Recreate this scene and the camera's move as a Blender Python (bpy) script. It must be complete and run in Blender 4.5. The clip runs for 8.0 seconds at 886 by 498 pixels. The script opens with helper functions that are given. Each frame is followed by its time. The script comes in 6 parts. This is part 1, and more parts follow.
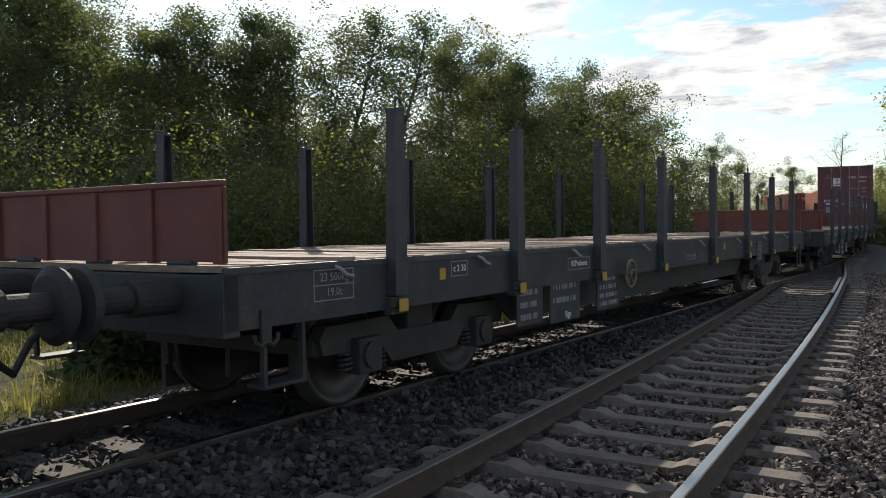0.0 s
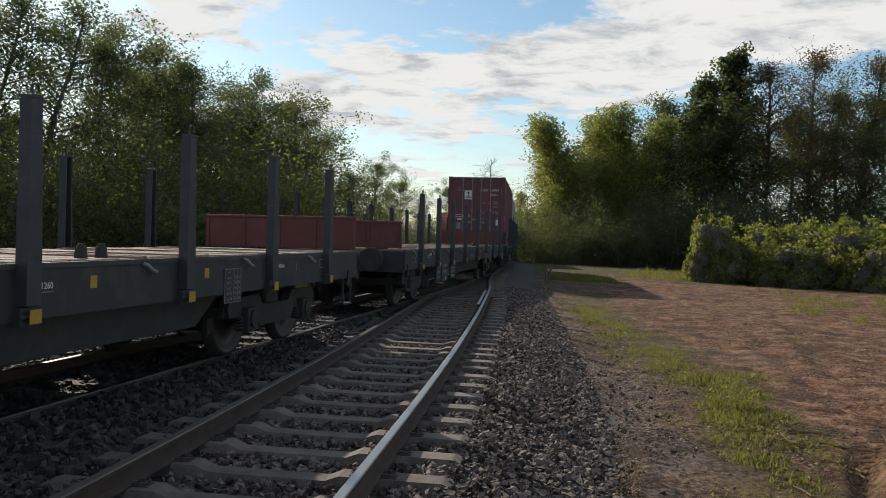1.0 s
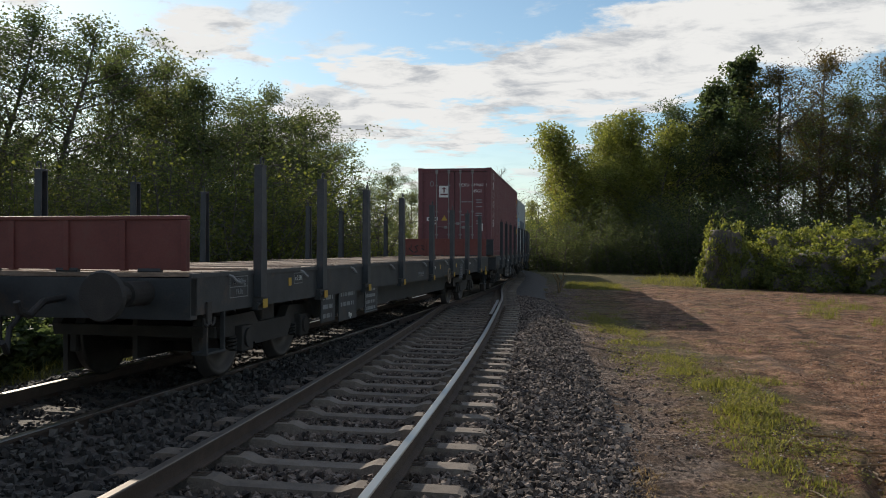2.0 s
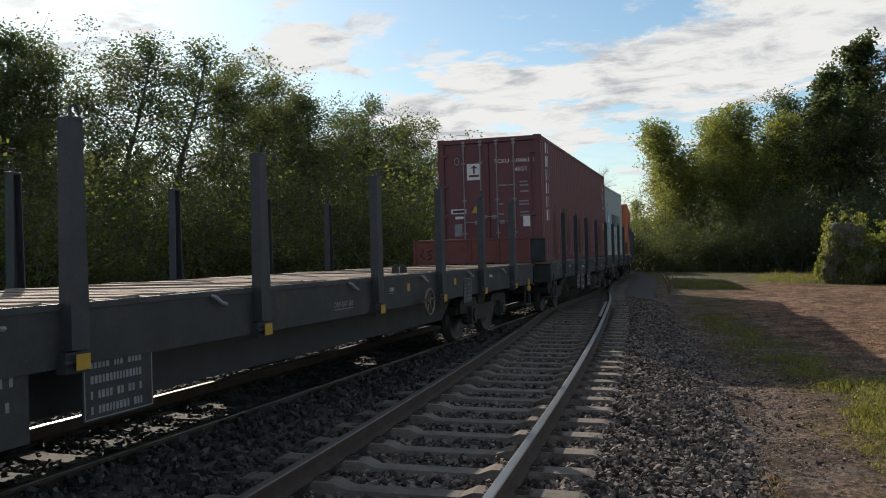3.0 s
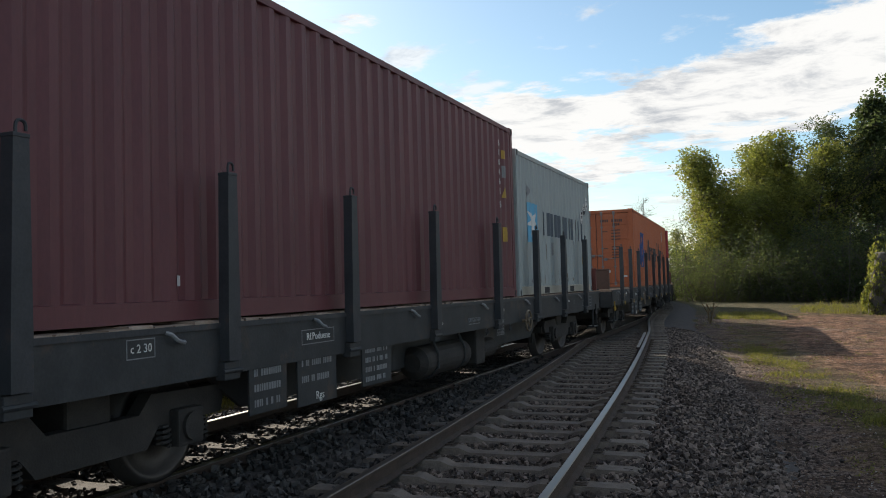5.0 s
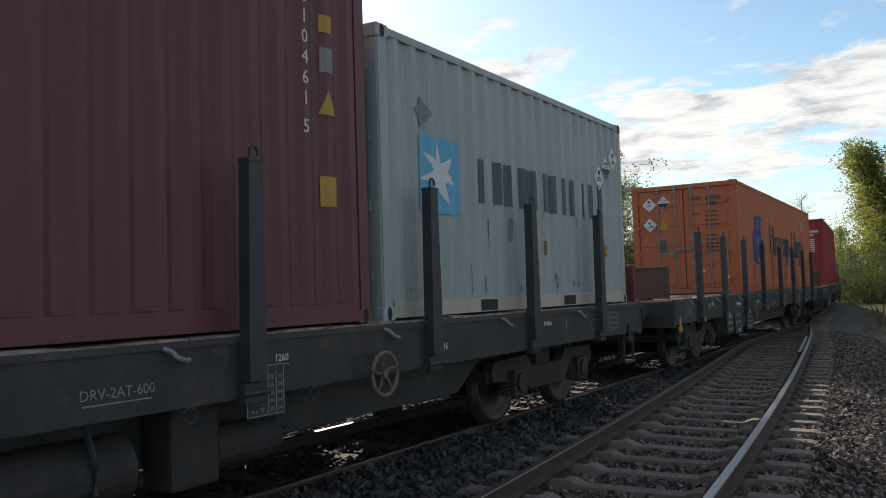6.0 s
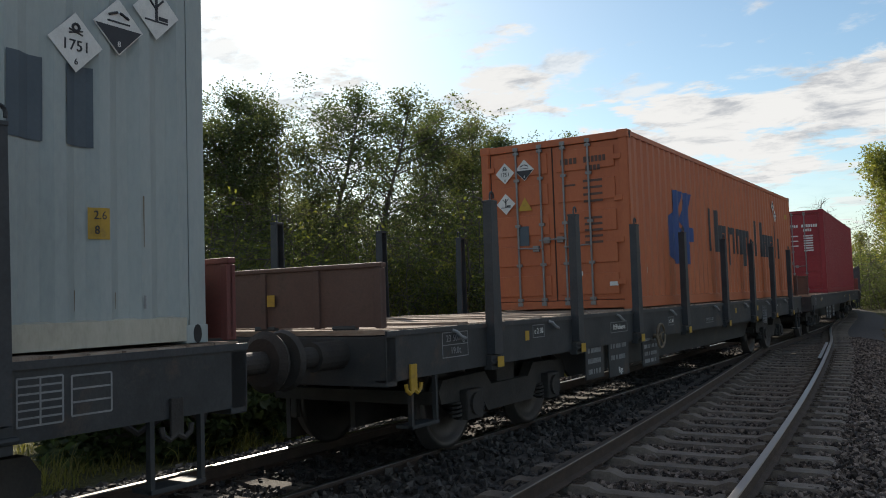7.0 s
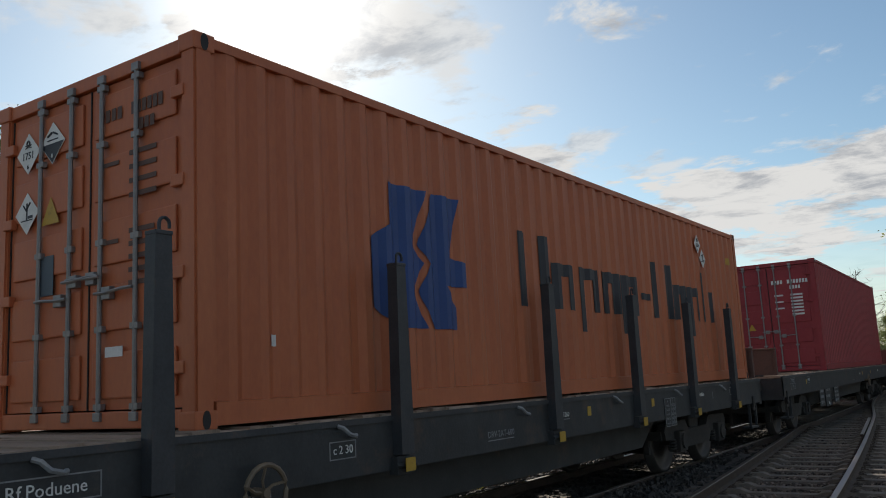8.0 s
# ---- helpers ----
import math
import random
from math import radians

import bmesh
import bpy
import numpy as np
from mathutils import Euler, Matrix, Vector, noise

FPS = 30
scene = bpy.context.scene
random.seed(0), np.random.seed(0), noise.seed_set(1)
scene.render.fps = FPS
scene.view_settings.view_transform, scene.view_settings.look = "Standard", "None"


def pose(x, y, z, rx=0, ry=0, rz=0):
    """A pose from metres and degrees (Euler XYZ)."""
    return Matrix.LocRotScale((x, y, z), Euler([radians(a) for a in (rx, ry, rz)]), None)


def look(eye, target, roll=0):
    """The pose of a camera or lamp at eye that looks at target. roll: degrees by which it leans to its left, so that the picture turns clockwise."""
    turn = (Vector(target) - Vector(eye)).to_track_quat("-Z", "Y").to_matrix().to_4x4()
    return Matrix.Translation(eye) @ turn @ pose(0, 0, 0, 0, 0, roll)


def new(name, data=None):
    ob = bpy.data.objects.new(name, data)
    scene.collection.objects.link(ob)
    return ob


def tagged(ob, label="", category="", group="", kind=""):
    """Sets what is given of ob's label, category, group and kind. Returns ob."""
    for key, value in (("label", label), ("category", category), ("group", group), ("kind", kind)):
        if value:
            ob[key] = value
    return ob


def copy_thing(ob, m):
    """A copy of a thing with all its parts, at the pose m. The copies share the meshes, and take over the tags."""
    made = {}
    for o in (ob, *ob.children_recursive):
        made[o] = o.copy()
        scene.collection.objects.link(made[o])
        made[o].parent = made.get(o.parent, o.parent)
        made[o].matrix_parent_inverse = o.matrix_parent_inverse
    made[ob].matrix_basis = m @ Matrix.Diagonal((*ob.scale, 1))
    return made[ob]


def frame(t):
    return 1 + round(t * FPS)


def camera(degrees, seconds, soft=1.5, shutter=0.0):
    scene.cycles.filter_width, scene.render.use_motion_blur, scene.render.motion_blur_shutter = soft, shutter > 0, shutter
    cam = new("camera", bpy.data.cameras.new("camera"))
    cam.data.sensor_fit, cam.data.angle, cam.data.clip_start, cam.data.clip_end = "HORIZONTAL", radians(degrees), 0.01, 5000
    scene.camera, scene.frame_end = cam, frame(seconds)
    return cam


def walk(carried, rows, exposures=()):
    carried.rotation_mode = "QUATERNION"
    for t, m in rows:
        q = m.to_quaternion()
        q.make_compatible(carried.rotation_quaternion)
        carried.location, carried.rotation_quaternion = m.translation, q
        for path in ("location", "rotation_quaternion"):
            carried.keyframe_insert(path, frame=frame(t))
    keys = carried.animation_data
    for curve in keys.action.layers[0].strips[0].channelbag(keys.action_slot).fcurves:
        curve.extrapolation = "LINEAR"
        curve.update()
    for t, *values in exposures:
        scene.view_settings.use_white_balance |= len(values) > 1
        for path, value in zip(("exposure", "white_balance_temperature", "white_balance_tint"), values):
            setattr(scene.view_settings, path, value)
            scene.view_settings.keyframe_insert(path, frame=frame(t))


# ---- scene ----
# World: x right, y ahead along the near track, z up, 0 at the near rail's head.
from collections import defaultdict

# ---- camera and its walk ----
cam = camera(55.48, 8.0, soft=1.0, shutter=0.0)
EYE_Z = 1.529
CAM = [
    (0, -0.007, -0.126, 30.82, -2.04, -0.03),
    (0.5, -0.035, -0.007, 20.25, -2.01, -0.99),
    (1, 0.004, 0.035, 8.62, -0.91, -2.21),
    (1.2, 0.039, 0.025, 8.69, -0.47, -1.72),
    (2.3, -0.001, -0.007, 10.15, -0.11, -0.38),
    (2.5, -0.021, -0.004, 11.64, -0.08, 0.01),
    (3, -0.042, -0.006, 16.38, 0.07, 0.71),
    (3.5, -0.007, 0.014, 16.32, 0.32, 0.79),
    (4, 0.021, 0.036, 16.20, 1.26, -0.07),
    (4.2, 0.010, 0.060, 16.26, 1.89, 0.03),
    (5.3, 0.025, 0.003, 22.47, 2.22, 1.02),
    (5.5, 0.028, -0.006, 25.76, 2.33, 0.95),
    (6, -0.011, -0.002, 28.76, 2.48, 1.08),
    (6.5, -0.014, 0.007, 29.32, 2.83, 1.36),
    (7, -0.010, -0.034, 29.88, 2.89, 1.10),
    (7.5, -0.017, 0.005, 30.34, 4.29, 1.38),
    (8, 0.038, 0.006, 31.98, 8.37, 2.12),
]
EXPOSURES = [(0.0, 0.6), (1.0, 0.3), (4.2, 0.35), (5.3, 0.55), (7.2, 0.3), (8.0, 0.1)]
walk(cam, [(t, pose(x, y, EYE_Z, 90 + p, r, w)) for t, x, y, w, p, r in CAM], EXPOSURES)

# ---- world, sun ----
SUN_AZ, SUN_EL = 42.5, 26.0      # degrees to the left of ahead, and up


def sun_direction():
    a, e = radians(SUN_AZ), radians(SUN_EL)
    return Vector((-math.sin(a) * math.cos(e), math.cos(a) * math.cos(e), math.sin(e)))


def build_light():
    sun = bpy.data.lights.new("sun", "SUN")
    sun.energy, sun.angle, sun.color = 4.0, radians(0.5), (1.0, 0.9, 0.76)
    ob = new("sun", sun)
    ob.matrix_world = look((0, 0, 60), Vector((0, 0, 60)) - sun_direction())
    world = bpy.data.worlds.new("sky")
    scene.world = world
    world.use_nodes = True
    nt = world.node_tree
    nt.nodes.clear()
    N, L = nt.nodes.new, nt.links.new
    out, bg, sky = N("ShaderNodeOutputWorld"), N("ShaderNodeBackground"), N("ShaderNodeTexSky")
    sky.sky_type, sky.sun_disc = "NISHITA", False
    sky.sun_elevation, sky.sun_rotation = radians(SUN_EL), radians(-SUN_AZ)
    sky.air_density, sky.dust_density, sky.ozone_density = 1.0, 0.4, 2.0
    tc, sep = N("ShaderNodeTexCoord"), N("ShaderNodeSeparateXYZ")
    L(tc.outputs["Generated"], sep.inputs[0])

    def math_node(op, a, b=None, clamp=False):
        n = N("ShaderNodeMath")
        n.operation, n.use_clamp = op, clamp
        for i, v in enumerate((a, b)):
            if v is None:
                continue
            if isinstance(v, (int, float)):
                n.inputs[i].default_value = v
            else:
                L(v, n.inputs[i])
        return n.outputs[0]

    # Cloud layers on a flat sheet overhead, seen in perspective.
    zz = math_node("ADD", math_node("MAXIMUM", sep.outputs[2], 0.0), 0.12)
    cx, cy = math_node("DIVIDE", sep.outputs[0], zz), math_node("DIVIDE", sep.outputs[1], zz)
    comb = N("ShaderNodeCombineXYZ")
    L(cx, comb.inputs[0]), L(cy, comb.inputs[1])

    def layer(scale, detail, rough, loc, rot, lo, hi, stretch=(1, 1, 1), dist=0.4):
        m, n, r = N("ShaderNodeMapping"), N("ShaderNodeTexNoise"), N("ShaderNodeMapRange")
        m.inputs["Location"].default_value, m.inputs["Rotation"].default_value[2] = loc, radians(rot)
        m.inputs["Scale"].default_value = stretch
        n.inputs["Scale"].default_value, n.inputs["Detail"].default_value = scale, detail
        n.inputs["Roughness"].default_value, n.inputs["Distortion"].default_value = rough, dist
        r.inputs["From Min"].default_value, r.inputs["From Max"].default_value = lo, hi
        r.interpolation_type = "SMOOTHSTEP"
        L(comb.outputs[0], m.inputs[0]), L(m.outputs[0], n.inputs["Vector"]), L(n.outputs[0], r.inputs[0])
        return r.outputs[0]

    # one long bank of cloud lies across the way ahead, broken puffs elsewhere
    across = math_node("ADD", cy, math_node("MULTIPLY", cx, 0.6))
    inside = math_node("SUBTRACT", 1.0, math_node("DIVIDE", math_node("ABSOLUTE", math_node("SUBTRACT", across, 3.0)), 0.85), clamp=True)
    bank_noise = layer(1.6, 13, 0.62, (3.1, 0.4, 0), 33, 0.0, 1.0, (0.8, 1.0, 1), 0.25)
    puffs = layer(2.1, 9, 0.58, (7.3, 2.2, 0), 33, 0.53, 0.62, (0.9, 1.1, 1), 0.2)
    thick = math_node("ADD", bank_noise, math_node("MULTIPLY", inside, 0.30))
    mr = N("ShaderNodeMapRange")
    mr.interpolation_type = "SMOOTHSTEP"
    mr.inputs["From Min"].default_value, mr.inputs["From Max"].default_value = 0.57, 0.67
    L(thick, mr.inputs[0])
    bank = mr.outputs[0]
    wisps = puffs
    shade = layer(4.2, 11, 0.66, (3.25, 0.7, 0), 33, 0.46, 0.70, (0.75, 1.0, 1), 0.3)
    # the glare of the haze round the sun
    dot = N("ShaderNodeVectorMath")
    dot.operation = "DOT_PRODUCT"
    L(tc.outputs["Generated"], dot.inputs[0])
    dot.inputs[1].default_value = sun_direction()
    halo = math_node("POWER", math_node("MAXIMUM", dot.outputs["Value"], 0.0), 110.0)
    cover = math_node("MAXIMUM", bank, math_node("MULTIPLY", wisps, 0.75))
    cover = math_node("ADD", cover, math_node("MULTIPLY", halo, 0.7), clamp=True)
    haze = math_node("SUBTRACT", 1.0, math_node("DIVIDE", math_node("MAXIMUM", sep.outputs[2], 0.0), 0.15), clamp=True)
    cover = math_node("MAXIMUM", cover, math_node("MULTIPLY", haze, 0.55))
    white, mixc = N("ShaderNodeMix"), N("ShaderNodeMix")
    white.data_type = mixc.data_type = "RGBA"
    L(shade, white.inputs[0])
    white.inputs["A"].default_value, white.inputs["B"].default_value = (7.3, 7.25, 7.1, 1), (4.0, 4.2, 4.5, 1)
    clear = N("ShaderNodeMix")                             # hazy air, less violet than the clean model sky
    clear.data_type, clear.blend_type = "RGBA", "MULTIPLY"
    clear.inputs[0].default_value = 1.0
    L(sky.outputs[0], clear.inputs["A"])
    clear.inputs["B"].default_value = (0.92, 1.0, 0.97, 1)
    L(cover, mixc.inputs[0]), L(clear.outputs["Result"], mixc.inputs["A"]), L(white.outputs["Result"], mixc.inputs["B"])
    aureole = N("ShaderNodeMix")                           # the air round the sun is the brightest
    aureole.data_type, aureole.blend_type = "RGBA", "ADD"
    near_sun = math_node("POWER", math_node("MAXIMUM", dot.outputs["Value"], 0.0), 260.0)
    L(near_sun, aureole.inputs[0]), L(mixc.outputs["Result"], aureole.inputs["A"])
    aureole.inputs["B"].default_value = (14.0, 13.6, 13.0, 1)
    L(aureole.outputs["Result"], bg.inputs[0])
    bg.inputs[1].default_value = 0.095
    L(bg.outputs[0], out.inputs[0])


build_light()


# ---- materials ----
def nodes_of(name):
    m = bpy.data.materials.new(name)
    m.use_nodes = True
    nt = m.node_tree
    return m, nt, nt.nodes["Principled BSDF"], nt.nodes["Material Output"]


def surface(name, stops, rough=0.6, metal=0.0, scale=6.0, fine=60.0, bump=0.2, bump_scale=None, spec=0.4, per_object=0.0,
            stain=None, stain_scale=1.2, stain_lo=0.55, stain_hi=0.75, per_island=0.0, stretch=(1, 1, 1), rough_var=0.15):
    """A weathered surface: a colour ramp over two noises, optional stains of another colour, and fine relief."""
    m, nt, bsdf, out = nodes_of(name)
    N, L = nt.nodes.new, nt.links.new
    tc, mp = N("ShaderNodeTexCoord"), N("ShaderNodeMapping")
    mp.inputs["Scale"].default_value = stretch
    L(tc.outputs["Object"], mp.inputs[0])
    n1, n2, mix = N("ShaderNodeTexNoise"), N("ShaderNodeTexNoise"), N("ShaderNodeMath")
    for n, s in ((n1, scale), (n2, fine)):
        n.inputs["Scale"].default_value, n.inputs["Detail"].default_value, n.inputs["Roughness"].default_value = s, 6, 0.6
        L(mp.outputs[0], n.inputs["Vector"])
    mix.operation = "MULTIPLY_ADD"
    L(n1.outputs[0], mix.inputs[0])
    mix.inputs[1].default_value = 0.6
    half = N("ShaderNodeMath")
    half.operation = "MULTIPLY"
    half.inputs[1].default_value = 0.4
    L(n2.outputs[0], half.inputs[0]), L(half.outputs[0], mix.inputs[2])
    fac = mix.outputs[0]
    for amount, node, socket in ((per_object, "ShaderNodeObjectInfo", "Random"), (per_island, "ShaderNodeNewGeometry", "Random Per Island")):
        if amount:
            info, add = N(node), N("ShaderNodeMath")
            add.operation = "MULTIPLY_ADD"
            add.inputs[1].default_value = amount
            L(info.outputs[socket], add.inputs[0])
            sub = N("ShaderNodeMath")
            sub.operation = "SUBTRACT"
            sub.inputs[1].default_value = amount / 2
            L(fac, sub.inputs[0]), L(sub.outputs[0], add.inputs[2])
            fac = add.outputs[0]
    ramp = N("ShaderNodeValToRGB")
    while len(ramp.color_ramp.elements) < len(stops):
        ramp.color_ramp.elements.new(0.5)
    for i, c in enumerate(stops):
        e = ramp.color_ramp.elements[i]
        e.position, e.color = 0.3 + 0.4 * i / max(1, len(stops) - 1), (*c, 1)
    L(fac, ramp.inputs[0])
    color = ramp.outputs[0]
    if stain:
        n3, mr, mc = N("ShaderNodeTexNoise"), N("ShaderNodeMapRange"), N("ShaderNodeMix")
        n3.inputs["Scale"].default_value, n3.inputs["Detail"].default_value, n3.inputs["Roughness"].default_value = stain_scale, 9, 0.72
        L(mp.outputs[0], n3.inputs["Vector"]), L(n3.outputs[0], mr.inputs[0])
        mr.inputs["From Min"].default_value, mr.inputs["From Max"].default_value = stain_lo, stain_hi
        mc.data_type = "RGBA"
        L(mr.outputs[0], mc.inputs[0]), L(color, mc.inputs["A"])
        mc.inputs["B"].default_value = (*stain, 1)
        color = mc.outputs["Result"]
    L(color, bsdf.inputs["Base Color"])
    rv = N("ShaderNodeMapRange")
    rv.inputs["To Min"].default_value, rv.inputs["To Max"].default_value = max(0.05, rough - rough_var), min(1.0, rough + rough_var)
    L(n2.outputs[0], rv.inputs[0]), L(rv.outputs[0], bsdf.inputs["Roughness"])
    bsdf.inputs["Metallic"].default_value, bsdf.inputs["Specular IOR Level"].default_value = metal, spec
    if bump:
        b, nb = N("ShaderNodeBump"), N("ShaderNodeTexNoise")
        nb.inputs["Scale"].default_value, nb.inputs["Detail"].default_value = bump_scale or fine, 5
        L(mp.outputs[0], nb.inputs["Vector"]), L(nb.outputs[0], b.inputs["Height"]), L(b.outputs[0], bsdf.inputs["Normal"])
        b.inputs["Strength"].default_value, b.inputs["Distance"].default_value = bump, 0.02
    return m


def leaf_material(name, a, b, c, light):
    """Leaves that let light through; every leaf a little different."""
    m, nt, bsdf, out = nodes_of(name)
    N, L = nt.nodes.new, nt.links.new
    geo, info, ramp = N("ShaderNodeNewGeometry"), N("ShaderNodeObjectInfo"), N("ShaderNodeValToRGB")
    mixr = N("ShaderNodeMath")
    mixr.operation = "MULTIPLY_ADD"
    mixr.inputs[1].default_value = 0.3
    scaled = N("ShaderNodeMath")
    scaled.operation = "MULTIPLY"
    scaled.inputs[1].default_value = 0.7
    L(geo.outputs["Random Per Island"], scaled.inputs[0])
    L(info.outputs["Random"], mixr.inputs[0]), L(scaled.outputs[0], mixr.inputs[2])
    ramp.color_ramp.elements.new(0.5)
    for e, p, col in zip(ramp.color_ramp.elements, (0.0, 0.55, 1.0), (a, b, c)):
        e.position, e.color = p, (*col, 1)
    L(mixr.outputs[0], ramp.inputs[0]), L(ramp.outputs[0], bsdf.inputs["Base Color"])
    bsdf.inputs["Roughness"].default_value, bsdf.inputs["Specular IOR Level"].default_value = 0.55, 0.3
    tr, mx, tint = N("ShaderNodeBsdfTranslucent"), N("ShaderNodeMixShader"), N("ShaderNodeMix")
    tint.data_type, tint.blend_type = "RGBA", "MULTIPLY"
    tint.inputs[0].default_value = 1.0
    L(ramp.outputs[0], tint.inputs["A"])
    tint.inputs["B"].default_value = (light[0], light[1], light[2], 1)
    L(tint.outputs["Result"], tr.inputs["Color"])
    mx.inputs[0].default_value = 0.55
    L(bsdf.outputs[0], mx.inputs[1]), L(tr.outputs[0], mx.inputs[2]), L(mx.outputs[0], out.inputs["Surface"])
    return m


M = {}
M["steel_dark"] = surface("grimy_dark_paint", [(0.020, 0.022, 0.024), (0.034, 0.037, 0.040), (0.055, 0.057, 0.058)], 0.62, 0.0, 3, 40, 0.12,
                          stain=(0.10, 0.065, 0.045), stain_scale=2.5, stain_lo=0.56, stain_hi=0.8)
M["stake_steel"] = surface("stake_steel", [(0.022, 0.025, 0.030), (0.038, 0.042, 0.048), (0.058, 0.061, 0.066)], 0.55, 0.0, 4, 50, 0.12,
                           stain=(0.11, 0.06, 0.038), stain_scale=4, stain_lo=0.58, stain_hi=0.8)
M["bogie"] = surface("oily_bogie_steel", [(0.018, 0.017, 0.016), (0.035, 0.032, 0.03), (0.06, 0.052, 0.046)], 0.75, 0.0, 5, 60, 0.25)
M["wheel"] = surface("wheel_steel", [(0.05, 0.045, 0.042), (0.09, 0.08, 0.075)], 0.5, 0.6, 5, 50, 0.1)
M["red_flap"] = surface("faded_red_paint", [(0.095, 0.032, 0.028), (0.14, 0.042, 0.036), (0.18, 0.06, 0.05)], 0.65, 0.0, 3, 40, 0.1,
                        stain=(0.12, 0.06, 0.045), stain_scale=3, stain_lo=0.55, stain_hi=0.78)
M["brown_flap"] = surface("rusty_brown_paint", [(0.075, 0.048, 0.042), (0.11, 0.066, 0.054), (0.14, 0.088, 0.07)], 0.7, 0.0, 3, 40, 0.12,
                          stain=(0.05, 0.04, 0.035), stain_scale=3)
M["plank"] = surface("grey_deck_wood", [(0.16, 0.115, 0.085), (0.29, 0.215, 0.165), (0.40, 0.31, 0.245)], 0.85, 0.0, 4, 60, 0.45, per_object=0.25,
                     stretch=(0.25, 3, 1), stain=(0.11, 0.08, 0.06), stain_scale=3)
M["yellow"] = surface("yellow_paint", [(0.36, 0.22, 0.025), (0.50, 0.31, 0.04)], 0.5, 0.0, 8, 80, 0.08, stain=(0.2, 0.13, 0.05), stain_scale=12)
M["white_paint"] = surface("white_marking", [(0.55, 0.55, 0.53), (0.78, 0.78, 0.76)], 0.6, 0.0, 8, 90, 0.05)
M["grey_mark"] = surface("worn_grey_marking", [(0.15, 0.155, 0.16), (0.30, 0.305, 0.31)], 0.7, 0.0, 9, 90, 0.05)
M["rust_wheel"] = surface("dull_brown_handwheel", [(0.12, 0.092, 0.065), (0.20, 0.155, 0.105)], 0.6, 0.0, 8, 90, 0.1)
M["rail_side"] = surface("rusty_rail", [(0.040, 0.028, 0.022), (0.066, 0.045, 0.034), (0.10, 0.068, 0.05)], 0.85, 0.0, 5, 70, 0.3)
M["rail_head"] = surface("polished_rail_head", [(0.30, 0.275, 0.245), (0.46, 0.43, 0.39)], 0.33, 1.0, 3, 30, 0.05, stretch=(1, 0.1, 1), rough_var=0.08)
M["rail_dull"] = surface("dull_rail_head", [(0.09, 0.074, 0.062), (0.16, 0.134, 0.112)], 0.45, 0.8, 3, 30, 0.08, stretch=(1, 0.1, 1))
M["concrete"] = surface("sleeper_concrete", [(0.085, 0.067, 0.055), (0.15, 0.122, 0.10), (0.24, 0.20, 0.167)], 0.9, 0.0, 5, 70, 0.35, per_object=0.15,
                        stain=(0.16, 0.115, 0.085), stain_scale=5)
M["old_wood"] = surface("tarred_sleeper", [(0.05, 0.042, 0.034), (0.10, 0.083, 0.068), (0.17, 0.142, 0.118)], 0.9, 0.0, 4, 50, 0.5, per_object=0.2,
                        stretch=(0.3, 3, 1))
M["stone"] = surface("ballast_stone", [(0.034, 0.025, 0.021), (0.105, 0.079, 0.065), (0.235, 0.184, 0.153)], 0.9, 0.0, 9, 80, 0.3, per_island=0.55)
# the same crushed stone, its colour darkened to stand for the train's shade
M["shaded_stone"] = surface("shaded_ballast_stone", [(0.018, 0.016, 0.0145), (0.042, 0.037, 0.034), (0.10, 0.09, 0.082)], 0.85, 0.0, 9, 80, 0.3, per_island=0.55)
M["ballast"] = surface("ballast_bed", [(0.03, 0.026, 0.023), (0.068, 0.058, 0.052), (0.14, 0.125, 0.113)], 0.95, 0.0, 14, 42, 0.9, bump_scale=34)
M["clod"] = surface("clods", [(0.055, 0.034, 0.024), (0.17, 0.108, 0.074), (0.36, 0.255, 0.19)], 0.95, 0.0, 9, 80, 0.2, per_island=0.6)
M["clip"] = surface("rail_clip", [(0.06, 0.045, 0.036), (0.1, 0.075, 0.06)], 0.75, 0.3, 8, 60, 0.1)
M["bark"] = surface("bark", [(0.05, 0.042, 0.034), (0.11, 0.095, 0.08), (0.16, 0.145, 0.125)], 0.95, 0.0, 4, 30, 0.6, stretch=(3, 3, 0.5))
M["birch_bark"] = surface("birch_bark", [(0.12, 0.11, 0.10), (0.32, 0.30, 0.28), (0.48, 0.46, 0.43)], 0.9, 0.0, 3, 20, 0.3, stretch=(1, 1, 4))
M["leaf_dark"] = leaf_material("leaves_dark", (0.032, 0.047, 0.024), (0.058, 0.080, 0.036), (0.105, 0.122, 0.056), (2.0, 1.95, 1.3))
M["leaf_mid"] = leaf_material("leaves_mid", (0.044, 0.060, 0.030), (0.080, 0.102, 0.044), (0.14, 0.148, 0.072), (2.0, 1.9, 1.2))
M["leaf_light"] = leaf_material("leaves_light", (0.065, 0.085, 0.03), (0.125, 0.145, 0.05), (0.21, 0.21, 0.085), (1.9, 1.8, 0.8))
M["leaf_birch"] = leaf_material("birch_leaves", (0.095, 0.116, 0.040), (0.165, 0.186, 0.062), (0.27, 0.27, 0.10), (1.9, 1.8, 0.95))
M["leaf_brown"] = leaf_material("leaves_turning", (0.05, 0.045, 0.02), (0.09, 0.075, 0.03), (0.15, 0.11, 0.045), (1.7, 1.5, 0.8))
M["grass"] = leaf_material("grass_blades", (0.085, 0.088, 0.030), (0.155, 0.148, 0.052), (0.27, 0.24, 0.11), (1.7, 1.7, 0.8))
M["straw"] = leaf_material("dry_straw", (0.16, 0.11, 0.06), (0.26, 0.19, 0.11), (0.38, 0.30, 0.19), (1.2, 1.1, 0.9))
